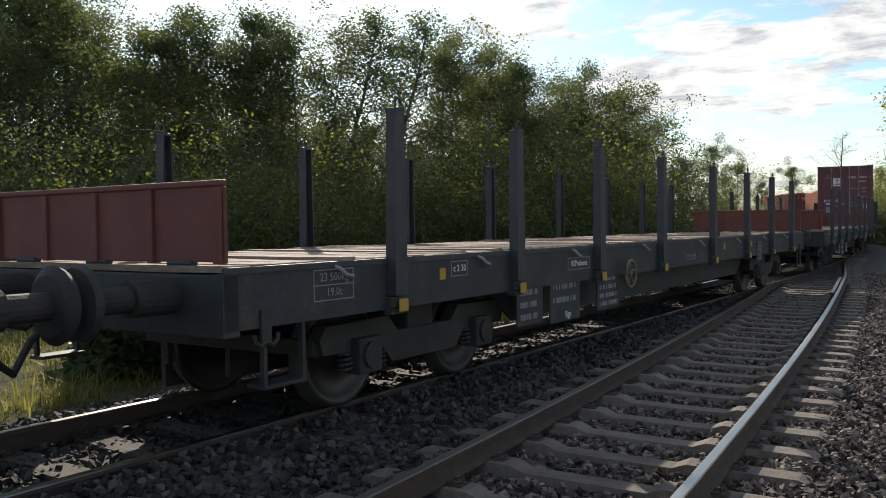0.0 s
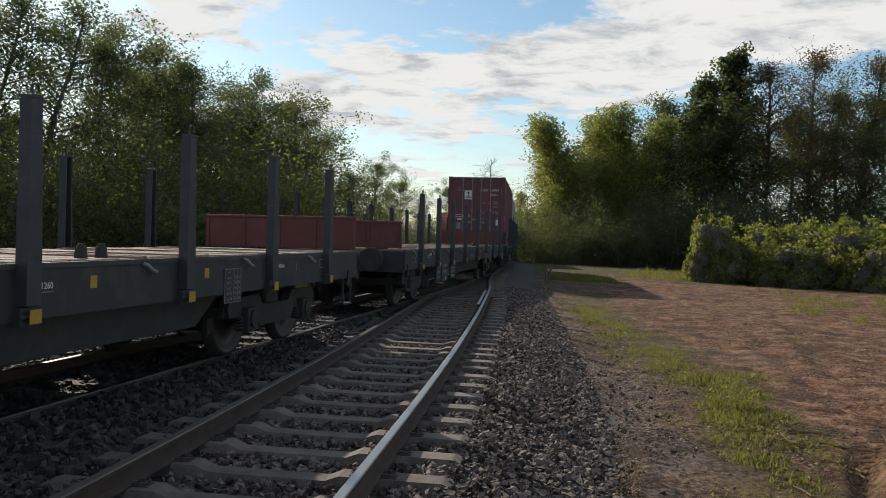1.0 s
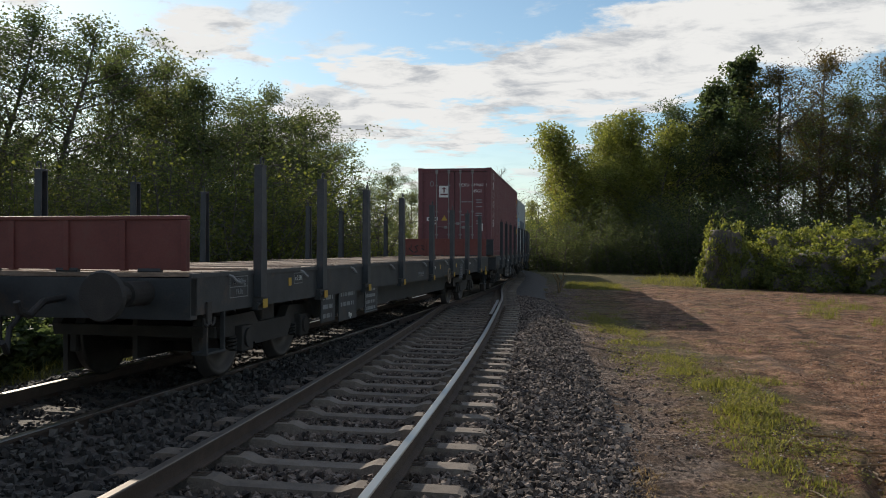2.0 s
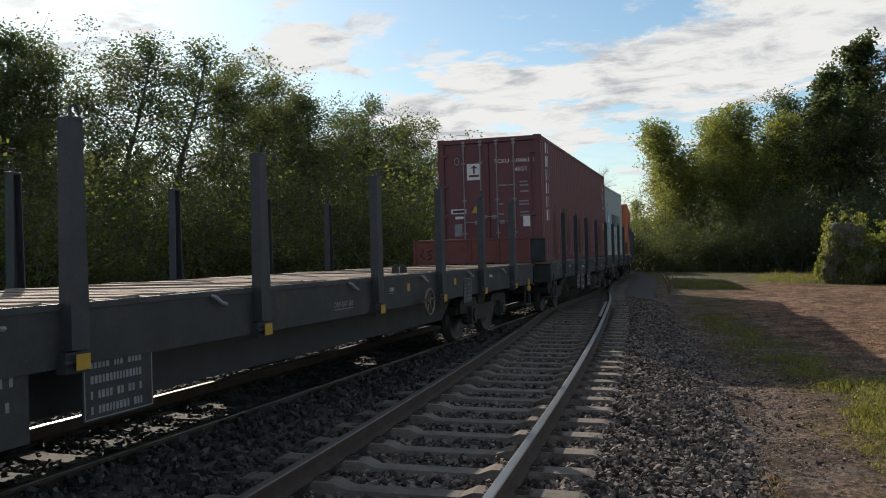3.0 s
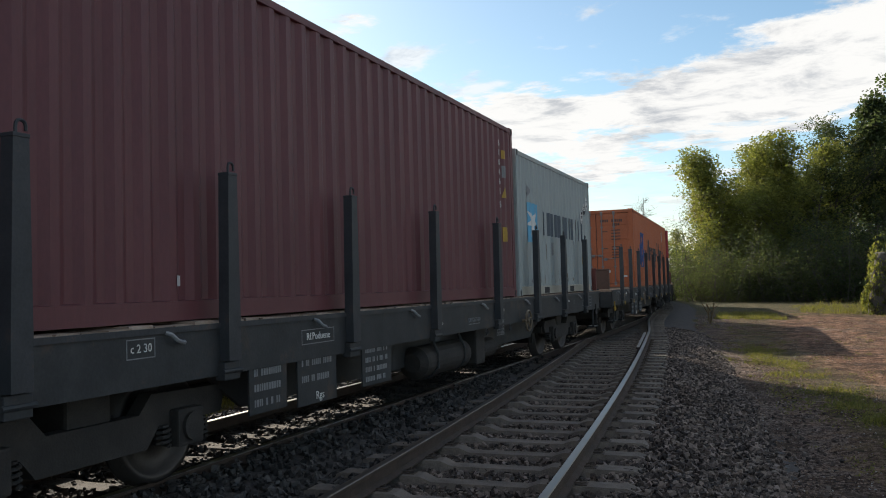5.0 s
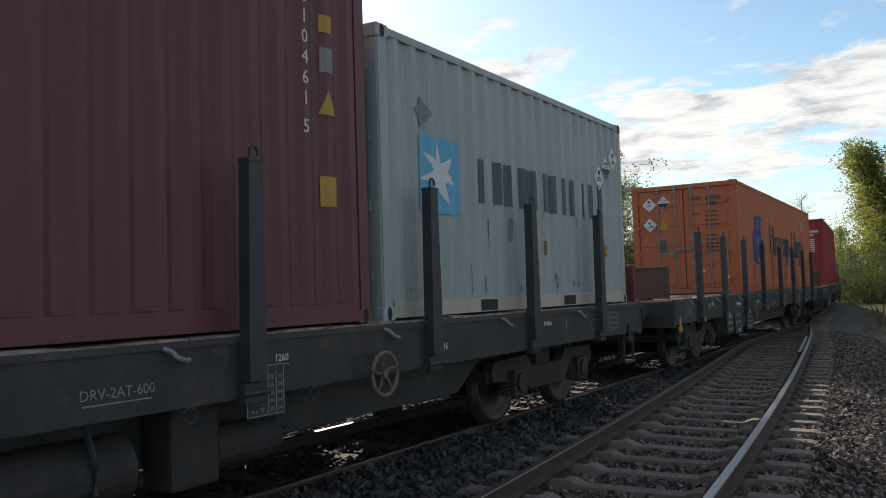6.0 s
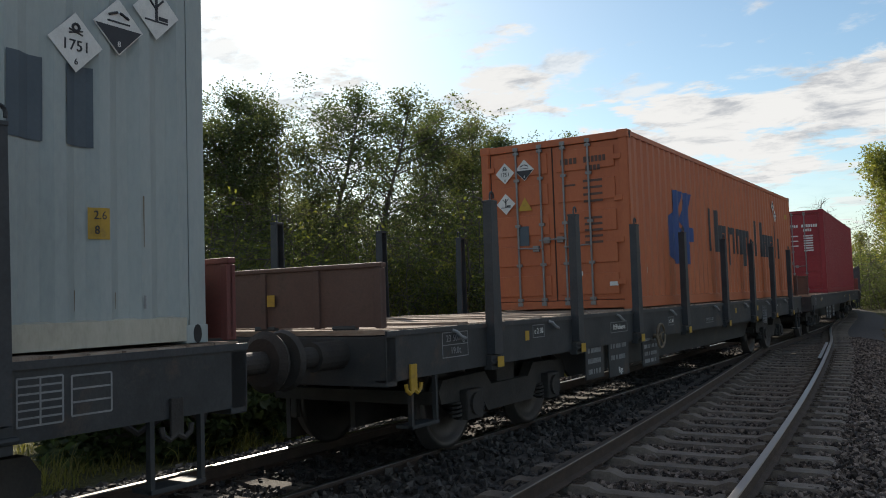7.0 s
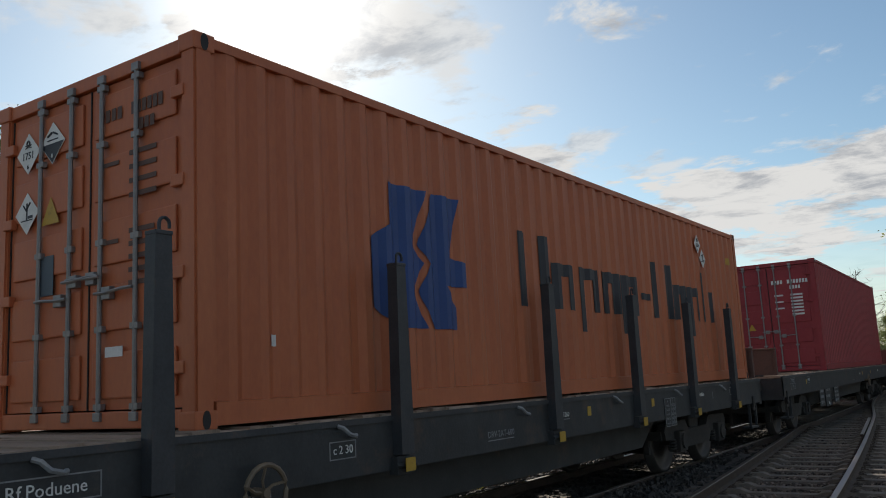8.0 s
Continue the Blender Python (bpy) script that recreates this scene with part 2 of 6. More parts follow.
M["pale_stone"] = surface("pale_pebbles", [(0.22, 0.19, 0.165), (0.38, 0.34, 0.30), (0.58, 0.54, 0.49)], 0.85, 0.0, 9, 80, 0.1, per_island=0.5)
M["fence_metal"] = surface("galvanised_fence", [(0.14, 0.14, 0.14), (0.25, 0.25, 0.25)], 0.5, 0.7, 6, 60, 0.05)


def ground_material():
    """Trodden earth: red-brown dirt, grey gravel near the ballast, a strip of thin grass, wheel-worn patches."""
    m, nt, bsdf, out = nodes_of("yard_earth")
    N, L = nt.nodes.new, nt.links.new
    tc, sep = N("ShaderNodeTexCoord"), N("ShaderNodeSeparateXYZ")
    L(tc.outputs["Object"], sep.inputs[0])

    def noise_at(scale, detail=7, rough=0.65):
        n = N("ShaderNodeTexNoise")
        n.inputs["Scale"].default_value, n.inputs["Detail"].default_value, n.inputs["Roughness"].default_value = scale, detail, rough
        L(tc.outputs["Object"], n.inputs["Vector"])
        return n.outputs[0]

    def ramp(fac, stops):
        r = N("ShaderNodeValToRGB")
        while len(r.color_ramp.elements) < len(stops):
            r.color_ramp.elements.new(0.5)
        for e, (p, c) in zip(r.color_ramp.elements, stops):
            e.position, e.color = p, (*c, 1)
        L(fac, r.inputs[0])
        return r.outputs[0]

    def rng(v, lo, hi):
        r = N("ShaderNodeMapRange")
        r.interpolation_type = "SMOOTHSTEP"
        r.inputs["From Min"].default_value, r.inputs["From Max"].default_value = lo, hi
        L(v, r.inputs[0])
        return r.outputs[0]

    def op(kind, a, b):
        n = N("ShaderNodeMath")
        n.operation = kind
        for i, v in enumerate((a, b)):
            if isinstance(v, (int, float)):
                n.inputs[i].default_value = v
            else:
                L(v, n.inputs[i])
        return n.outputs[0]

    def blend(f, a, b):
        x = N("ShaderNodeMix")
        x.data_type = "RGBA"
        L(f, x.inputs[0]), L(a, x.inputs["A"]), L(b, x.inputs["B"])
        return x.outputs["Result"]

    big, mid, fine, grit = noise_at(0.35), noise_at(2.2), noise_at(17), noise_at(90, 4)
    dirt = ramp(op("ADD", op("MULTIPLY", mid, 0.36), op("ADD", op("MULTIPLY", fine, 0.34), op("MULTIPLY", grit, 0.30))),
                [(0.43, (0.048, 0.021, 0.012)), (0.5, (0.21, 0.104, 0.058)), (0.57, (0.50, 0.29, 0.185))])
    grey = ramp(op("ADD", op("MULTIPLY", fine, 0.55), op("MULTIPLY", grit, 0.45)),
                [(0.43, (0.026, 0.017, 0.013)), (0.5, (0.115, 0.078, 0.060)), (0.57, (0.36, 0.275, 0.22))])
    green = ramp(fine, [(0.3, (0.045, 0.048, 0.02)), (0.6, (0.11, 0.105, 0.045)), (0.8, (0.17, 0.145, 0.075))])
    # grey cinder next to the ballast, brown earth further off
    edge = op("ADD", op("ADD", sep.outputs[0], op("MULTIPLY", rng(sep.outputs[1], 11.0, 26.0), 1.3)), op("MULTIPLY", op("SUBTRACT", mid, 0.5), 2.2))
    col = blend(rng(edge, 0.7, 2.0), grey, dirt)
    pale = ramp(grit, [(0.3, (0.20, 0.165, 0.14)), (0.7, (0.36, 0.31, 0.27))])
    col = blend(op("MULTIPLY", rng(big, 0.52, 0.66), 0.3), col, pale)
    damp = ramp(fine, [(0.35, (0.028, 0.017, 0.011)), (0.7, (0.135, 0.08, 0.05))])
    col = blend(op("MULTIPLY", rng(op("ADD", op("MULTIPLY", noise_at(1.3), 0.65), op("MULTIPLY", noise_at(0.45), 0.35)), 0.48, 0.58), 0.8), col, damp)
    # thin grass in a strip along the yard's edge, and all over on the far side of the tracks
    strip = op("MULTIPLY", rng(edge, 1.0, 1.7), op("SUBTRACT", 1.0, rng(edge, 2.4, 3.4)))
    strip = op("MULTIPLY", strip, rng(op("ADD", mid, op("MULTIPLY", big, 0.5)), 0.58, 0.80))
    tufted = op("MULTIPLY", rng(sep.outputs[0], 2.5, 4.0), rng(op("ADD", op("MULTIPLY", mid, 0.6), op("MULTIPLY", noise_at(0.8), 0.7)), 0.66, 0.80))
    strip = op("MAXIMUM", strip, op("MULTIPLY", tufted, 0.75))
    left = op("SUBTRACT", 1.0, rng(sep.outputs[0], -8.2, -6.8))
    far = rng(op("ADD", sep.outputs[1], op("MULTIPLY", big, 20.0)), 48.0, 62.0)
    col = blend(op("MAXIMUM", op("MULTIPLY", strip, 0.6), op("MAXIMUM", left, op("MULTIPLY", far, 0.8))), col, green)
    L(col, bsdf.inputs["Base Color"])
    bsdf.inputs["Roughness"].default_value, bsdf.inputs["Specular IOR Level"].default_value = 0.95, 0.2
    b = N("ShaderNodeBump")
    b.inputs["Strength"].default_value, b.inputs["Distance"].default_value = 1.0, 0.11
    L(op("ADD", op("MULTIPLY", fine, 0.7), op("MULTIPLY", grit, 0.3)), b.inputs["Height"]), L(b.outputs[0], bsdf.inputs["Normal"])
    return m


M["ground"] = ground_material()


# ---- mesh helpers ----
def part(name, bm, material, parent=None, label="", smooth=False):
    me = bpy.data.meshes.new(name)
    bm.to_mesh(me)
    bm.free()
    me.materials.append(material)
    if smooth:
        me.shade_smooth()
    ob = new(name, me)
    ob.parent = parent
    return tagged(ob, label)


def empty(name, m, label="", category="", group="", kind=""):
    ob = new(name)
    ob.empty_display_size = 0.2
    ob.matrix_world = m
    return tagged(ob, label, category, group, kind)


def box(bm, x0, x1, y0, y1, z0, z1, bevel=0.0):
    v = [bm.verts.new(p) for p in ((x0, y0, z0), (x1, y0, z0), (x1, y1, z0), (x0, y1, z0), (x0, y0, z1), (x1, y0, z1), (x1, y1, z1), (x0, y1, z1))]
    f = [bm.faces.new([v[i] for i in q]) for q in ((3, 2, 1, 0), (4, 5, 6, 7), (0, 1, 5, 4), (1, 2, 6, 5), (2, 3, 7, 6), (3, 0, 4, 7))]
    if bevel:
        bmesh.ops.bevel(bm, geom=list({e for q in f for e in q.edges}), offset=bevel, segments=2, affect="EDGES", profile=0.6)
    return bm


def rod(bm, a, b, r, seg=10, r2=None):
    """A round bar from a to b."""
    a, b = Vector(a), Vector(b)
    q = (b - a).to_track_quat("Z", "Y")
    rings = []
    for p, rr in ((a, r), (b, r if r2 is None else r2)):
        rings.append([bm.verts.new(p + q @ Vector((rr * math.cos(2 * math.pi * i / seg), rr * math.sin(2 * math.pi * i / seg), 0))) for i in range(seg)])
    for i in range(seg):
        bm.faces.new((rings[0][i], rings[0][(i + 1) % seg], rings[1][(i + 1) % seg], rings[1][i]))
    bm.faces.new(rings[0][::-1]), bm.faces.new(rings[1])
    return bm


def tube(bm, points, r, seg=8, closed=False):
    """A round bar bent along points."""
    pts = [Vector(p) for p in points]
    rings = []
    n = len(pts)
    for i, p in enumerate(pts):
        d = (pts[(i + 1) % n] - pts[i - 1]) if closed else (pts[min(i + 1, n - 1)] - pts[max(i - 1, 0)])
        q = d.normalized().to_track_quat("Z", "Y")
        rings.append([bm.verts.new(p + q @ Vector((r * math.cos(2 * math.pi * k / seg), r * math.sin(2 * math.pi * k / seg), 0))) for k in range(seg)])
    for i in range(n if closed else n - 1):
        a, b = rings[i], rings[(i + 1) % n]
        for k in range(seg):
            bm.faces.new((a[k], a[(k + 1) % seg], b[(k + 1) % seg], b[k]))
    if not closed:
        bm.faces.new(rings[0][::-1]), bm.faces.new(rings[-1])
    return bm


def prism(bm, outline, y0, y1):
    """A profile in x and z drawn out from y0 to y1."""
    a = [bm.verts.new((x, y0, z)) for x, z in outline]
    b = [bm.verts.new((x, y1, z)) for x, z in outline]
    n = len(outline)
    for i in range(n):
        bm.faces.new((a[i], a[(i + 1) % n], b[(i + 1) % n], b[i]))
    bm.faces.new(a[::-1]), bm.faces.new(b)
    return bm


def mesh_from_arrays(name, verts, faces, material, smooth=False):
    """One mesh out of computed arrays; faces is n x 3 or n x 4."""
    me = bpy.data.meshes.new(name)
    k = faces.shape[1]
    me.vertices.add(len(verts)), me.loops.add(faces.size), me.polygons.add(len(faces))
    me.vertices.foreach_set("co", np.ascontiguousarray(verts, dtype=np.float32).ravel())
    me.loops.foreach_set("vertex_index", np.ascontiguousarray(faces, dtype=np.int32).ravel())
    me.polygons.foreach_set("loop_start", np.arange(0, faces.size, k, dtype=np.int32))
    me.polygons.foreach_set("use_smooth", np.full(len(faces), smooth))
    me.update(calc_edges=True)
    me.validate()
    me.materials.append(material)
    return new(name, me)


def text_part(name, body, size, m, material, parent, align="CENTER", thick=0.002):
    """Painted lettering as a thin mesh, reading in its own x and y; m sets it on its thing."""
    cu = bpy.data.curves.new(name, "FONT")
    cu.body, cu.size, cu.align_x, cu.align_y, cu.extrude, cu.resolution_u = body, size, align, "CENTER", thick, 2
    tmp = bpy.data.objects.new(name, cu)
    me = bpy.data.meshes.new_from_object(tmp)
    bpy.data.objects.remove(tmp), bpy.data.curves.remove(cu)
    me.materials.clear()
    me.materials.append(material)
    ob = new(name, me)
    ob.parent, ob.matrix_local = parent, m
    return tagged(ob, kind="stuff")


def facing_right(x, y, z):
    """Pose of lettering on a side that faces +x."""
    return Matrix.Translation((x, y, z)) @ Matrix(((0, 0, 1, 0), (1, 0, 0, 0), (0, 1, 0, 0), (0, 0, 0, 1)))


def facing_front(x, y, z):
    """Pose of lettering on an end that faces -y."""
    return Matrix.Translation((x, y, z)) @ Matrix(((1, 0, 0, 0), (0, 0, -1, 0), (0, 1, 0, 0), (0, 0, 0, 1)))


# ---- the plan of the two tracks ----
TRAIN_Z = -0.036                 # the train's rail heads lie a little lower
CANT = 0.9                       # and its track leans inwards, to the left


def train_x(y):
    y = min(y, 130.0)
    yy = max(y, -20.0)
    return -5.461 + 0.0526 * yy + 0.0002 * yy * yy - 0.000018 * max(yy, 0.0) ** 3 * (1.0 if yy < 60 else 1.0)


def near_x(y):
    yy = max(y, -10.0)
    own = -1.956 - 0.0026 * yy * yy + 0.0000326 * max(yy, 0) ** 3
    k = min(1.0, max(0.0, (y - 24.0) / 22.0))
    k = k * k * (3 - 2 * k)
    return own * (1 - k) + train_x(y) * k


def slope(fn, y):
    return (fn(y + 0.05) - fn(y - 0.05)) / 0.1


def bed_z(x, y):
    """Height of the ballast and of the earth beside it: low between the sleepers, heaped at their ends."""
    r = x - near_x(y)
    q = train_x(y) - x
    top = -0.240
    if r > 0.8:
        top = -0.240 + 0.043 * min(1.0, (r - 0.8) / 0.3)
        if r > 1.6:
            top -= 0.20 * min(1.0, (r - 1.6) / 1.1)
    elif q > 1.5:
        top = -0.25 - 0.25 * min(1.0, (q - 1.5) / 1.2)
    elif q > -0.82:
        top = -0.256 if abs(q) < 0.62 else -0.224
    elif -1.25 <= r < -0.84:
        top = -0.172 - 0.033 * max(0.0, (-1.05 - r) / 0.2)
    elif r < -1.25:
        top = -0.115 - 0.09 * max(0.0, min(1.0, (r + 1.9) / 0.65))
    if -q > 0.80 and r < -1.2:                             # heaped against the outer side of the train's rail
        top = max(top, -0.085 - 0.13 * max(0.0, min(1.0, (-q - 0.95) / 0.9)))
    return top


def rut(x, y):
    """Depth of the wheel ruts: deep fresh ones by the grass, shallow old ones across the yard."""
    d = 0.0
    if 5.0 < y < 9.2:
        c = 1.75 + 0.34 * (y - 5.2) + 0.05 * math.sin(y * 2.1)
        k = math.sin(math.pi * (y - 5.0) / 4.2)
        for off in (0.0, 0.42):
            u = (x - c - off) / 0.11
            d += k * (0.075 * math.exp(-u * u) - 0.04 * math.exp(-(abs(u) - 1.9) ** 2 * 2))
    if 9.0 < y < 52.0:
        k = min(1.0, (y - 9) / 5, (52 - y) / 8)
        for c in (2.9 + 0.045 * (y - 9) + 0.5 * math.sin(y * 0.12), 4.5 + 0.05 * (y - 9) + 0.5 * math.sin(y * 0.12), 3.4 + 0.16 * (y - 9), 5.1 + 0.17 * (y - 9)):
            u = (x - c) / 0.2
            d += k * (0.04 * math.exp(-u * u) - 0.02 * math.exp(-(abs(u) - 1.8) ** 2 * 2)) * (0.7 + 0.6 * noise.noise((x * 0.5, y * 0.3, 9.0)))
    return d


def ground_z(x, y):
    """Height of the trodden earth beside the tracks."""
    z = min(-0.385, bed_z(x, y) - 0.02)
    z += 0.035 * noise.noise((x * 0.7, y * 0.4, 1.0)) + 0.02 * noise.noise((x * 2.3, y * 1.7, 5.0))
    if x > near_x(y) + 2.3:
        k = min(1.0, (x - near_x(y) - 2.3) / 0.4)
        z += k * (0.03 - rut(x, y) + 0.016 * noise.noise((x * 5.5, y * 4.5, 2.0)))
        if y < 24:                                         # trodden crumbs and hoof-sized hollows
            z += k * (0.014 * noise.noise((x * 11.0, y * 9.0, 4.0)) + 0.009 * noise.noise((x * 21.0, y * 19.0, 6.0)))
    return z



# ---- ground, ballast, tracks ----
def build_ground():
    """One sheet of earth that reaches the horizon; finer near the camera."""
    ys = np.concatenate([np.linspace(-400, -20, 12), np.linspace(-16, 3, 20), np.linspace(3.06, 14, 210), np.linspace(14.1, 22, 70), np.linspace(22.4, 50, 70), np.linspace(54, 150, 25), np.linspace(200, 3000, 12)])
    xs = np.concatenate([np.linspace(-3000, -60, 10), np.linspace(-50, -12, 20), np.linspace(-11, 0.5, 47), np.linspace(0.54, 6, 118), np.linspace(6.2, 8, 10), np.linspace(9, 40, 32), np.linspace(60, 3000, 10)])
    verts = []
    for y in ys:
        for x in xs:
            z = -0.47 if abs(x) > 60 or abs(y) > 300 else min(-0.385, bed_z(x, y) - 0.02 if x > -8 else -0.5)
            if -2 < x < 30 and -10 < y < 80:
                z = ground_z(x, y)
            verts.append((x, y, z))
    w = len(xs)
    i, j = np.meshgrid(np.arange(len(ys) - 1), np.arange(w - 1), indexing="ij")
    a = (i * w + j).ravel()
    ob = mesh_from_arrays("ground", np.array(verts), np.stack([a, a + 1, a + w + 1, a + w], 1), M["ground"], True)
    tagged(ob, "bare brown trodden earth with thin grass", "ground", kind="structure")


def build_ballast():
    """The bed of crushed stone under both tracks."""
    ys = np.arange(-12, 122, 0.5)
    us = np.linspace(0, 1, 40)
    verts = []
    for y in ys:
        x0, x1 = train_x(y) - 2.8, near_x(y) + 2.75
        for u in us:
            x = x0 + (x1 - x0) * u
            z = bed_z(x, y) + 0.025 * noise.noise((x * 2.1, y * 2.1, 0.0)) - 0.02
            verts.append((x, y, z))
    w = len(us)
    i, j = np.meshgrid(np.arange(len(ys) - 1), np.arange(w - 1), indexing="ij")
    a = (i * w + j).ravel()
    ob = mesh_from_arrays("ballast_bed", np.array(verts), np.stack([a, a + 1, a + w + 1, a + w], 1), M["ballast"], True)
    tagged(ob, "dark grey crushed stone bed under the tracks", "ballast", kind="structure")


def build_stones():
    """Loose ballast: sharp-edged stones, densest where the camera looks closest."""
    rng = np.random.default_rng(4)

    def sow(P, n, y0, y1, pick, r0, r1):
        y = y0 + (y1 - y0) * rng.random(n) ** 1.35
        for yy in y:
            x = pick(yy)
            P.append((x, yy, bed_z(x, yy) - 0.005 + 0.012 * rng.random(), r0 + (r1 - r0) * rng.random() ** 1.4))

    clean, shaded = [], []
    shoulder = lambda y: near_x(y) + 0.85 + 1.75 * rng.random() ** 0.85
    inner = lambda y: near_x(y) - 0.72 + 1.6 * rng.random()
    six_foot = lambda y: train_x(y) - 0.9 + (near_x(y) - train_x(y)) * rng.random()
    sow(clean, 23000, 3.0, 30.0, shoulder, 0.012, 0.034)
    sow(clean, 15000, 3.0, 30.0, inner, 0.014, 0.032)
    sow(clean, 1100, 3.0, 22.0, lambda y: near_x(y) + 2.4 + 1.1 * rng.random() ** 2, 0.01, 0.026)
    sow(clean, 2600, -6.0, 3.2, shoulder, 0.018, 0.036)
    sow(clean, 2600, -6.0, 3.2, inner, 0.016, 0.03)
    # from here the stones under and beside the train, with shade in their colour
    sow(shaded, 17000, 2.0, 34.0, six_foot, 0.016, 0.038)
    sow(shaded, 3200, -6.0, 2.6, six_foot, 0.018, 0.036)
    sow(shaded, 6000, -4.0, 40.0, lambda y: train_x(y) - 2.75 + 2.0 * rng.random(), 0.02, 0.04)
    for k in range(1300):                                 # stones kicked up onto the train's sleepers
        y = -3 + 33 * rng.random() ** 1.2
        shaded.append((train_x(y) + 1.2 * rng.random() - 0.6, y, TRAIN_Z - 0.2, 0.010 + 0.018 * rng.random()))
    heap_stones(clean, rng, M["stone"], "loose grey-brown crushed stones between and beside the rails")
    heap_stones(shaded, rng, M["shaded_stone"], "crushed stones under and beside the train, coloured darker for its shade")


def heap_stones(P, rng, material, label):
    """Sharp-edged stones at the given places (x, y, z, radius)."""
    P = np.array(P)
    n = len(P)
    cube = np.array([(-1, -1, -1), (1, -1, -1), (1, 1, -1), (-1, 1, -1), (-1, -1, 1), (1, -1, 1), (1, 1, 1), (-1, 1, 1)], float)
    quads = np.array([(3, 2, 1, 0), (4, 5, 6, 7), (0, 1, 5, 4), (1, 2, 6, 5), (2, 3, 7, 6), (3, 0, 4, 7)])
    shape = cube[None] * (0.3 + 0.95 * rng.random((n, 8, 3)))
    shape[:, 4:, :2] *= (0.45 + 0.4 * rng.random((n, 1, 1)))
    ang = rng.random((n, 3)) * 2 * np.pi
    ca, sa = np.cos(ang), np.sin(ang)
    tilt = 0.5
    rx = np.zeros((n, 3, 3))
    rx[:, 0, 0], rx[:, 1, 1], rx[:, 1, 2], rx[:, 2, 1], rx[:, 2, 2] = 1, np.cos(ang[:, 1] * tilt), -np.sin(ang[:, 1] * tilt), np.sin(ang[:, 1] * tilt), np.cos(ang[:, 1] * tilt)
    rz = np.zeros((n, 3, 3))
    rz[:, 0, 0], rz[:, 0, 1], rz[:, 1, 0], rz[:, 1, 1], rz[:, 2, 2] = ca[:, 0], -sa[:, 0], sa[:, 0], ca[:, 0], 1
    v = np.einsum("nij,nkj->nki", rz @ rx, shape) * P[:, None, 3:4] + P[:, None, :3]
    f = quads[None] + (np.arange(n) * 8)[:, None, None]
    ob = mesh_from_arrays("ballast_stones", v.reshape(-1, 3), f.reshape(-1, 4), material)
    tagged(ob, label, "ballast", kind="stuff")


RAIL = [(-0.062, -0.154), (0.062, -0.154), (0.062, -0.143), (0.012, -0.122), (0.008, -0.045), (0.034, -0.034), (0.036, -0.008),
        (0.029, 0.0), (-0.029, 0.0), (-0.036, -0.008), (-0.034, -0.034), (-0.008, -0.045), (-0.012, -0.122), (-0.062, -0.143)]


def rail(name, path, off, y0, y1, z, parent, head, step=0.75, label=""):
    """A rail of the usual profile swept along a track; the running face is bright, the rest rusty."""
    bm = bmesh.new()
    ys = np.arange(y0, y1 + 0.01, step)
    rings = []
    for y in ys:
        s = slope(path, y)
        k = 1 / math.hypot(1, s)
        rings.append([bm.verts.new((path(y) + (off + u) * k, y - (off + u) * s * k, z + w)) for u, w in RAIL])
    n = len(RAIL)
    for a, b in zip(rings, rings[1:]):
        for i in range(n):
            f = bm.faces.new((a[i], a[(i + 1) % n], b[(i + 1) % n], b[i]))
            if i in (6, 7, 8):
                f.material_index = 1
    bm.faces.new(rings[0][::-1]), bm.faces.new(rings[-1])
    bmesh.ops.recalc_face_normals(bm, faces=bm.faces)
    ob = part(name, bm, M["rail_side"], parent, label)
    ob.data.materials.append(head)
    return ob


def sleeper_mesh(name, material, half, wide, tall, waist):
    """A sleeper with sloped shoulders; concrete ones dip in the middle."""
    bm = bmesh.new()
    prof = [(-half, 0.0), (-half + 0.06, 0.02), (-0.52, 0.02), (-0.42, -waist), (0.42, -waist), (0.52, 0.02), (half - 0.06, 0.02), (half, 0.0)]
    top = [[bm.verts.new((x, sy * wide * (0.30 if waist and abs(x) < 0.5 else 0.34 if waist else 0.46), z)) for x, z in prof] for sy in (-1, 1)]
    bot = [[bm.verts.new((x, sy * wide * 0.54, -tall)) for x, z in prof] for sy in (-1, 1)]
    n = len(prof)
    for i in range(n - 1):
        bm.faces.new((top[0][i], top[0][i + 1], top[1][i + 1], top[1][i]))
        bm.faces.new((bot[0][i], bot[0][i + 1], top[0][i + 1], top[0][i]))
        bm.faces.new((top[1][i], top[1][i + 1], bot[1][i + 1], bot[1][i]))
    for i in (0, n - 1):
        q = (bot[0][i], top[0][i], top[1][i], bot[1][i])
        bm.faces.new(q if i == 0 else q[::-1])
    bmesh.ops.recalc_face_normals(bm, faces=bm.faces)
    me = bpy.data.meshes.new(name)
    bm.to_mesh(me)
    bm.free()
    me.materials.append(material)
    return me


def clip_mesh():
    """Rail fastening: an angled plate, a bent spring clip and a bolt on each side of the rail's foot."""
    bm = bmesh.new()
    for s in (-1, 1):
        box(bm, s * 0.115 - 0.05, s * 0.115 + 0.05, -0.055, 0.055, -0.17, -0.152)
        tube(bm, [(s * 0.06, -0.05, -0.14), (s * 0.12, -0.055, -0.132), (s * 0.15, -0.02, -0.135), (s * 0.12, 0.0, -0.13), (s * 0.15, 0.02, -0.135),
                  (s * 0.12, 0.055, -0.132), (s * 0.06, 0.05, -0.14)], 0.008, 5)
        rod(bm, (s * 0.115, 0, -0.155), (s * 0.115, 0, -0.108), 0.013, 6)
    me = bpy.data.meshes.new("rail_clip")
    bm.to_mesh(me)
    bm.free()
    me.materials.append(M["clip"])
    return me


def child(name, me, parent, m):
    ob = new(name, me)
    ob.parent, ob.matrix_local = parent, m
    return ob


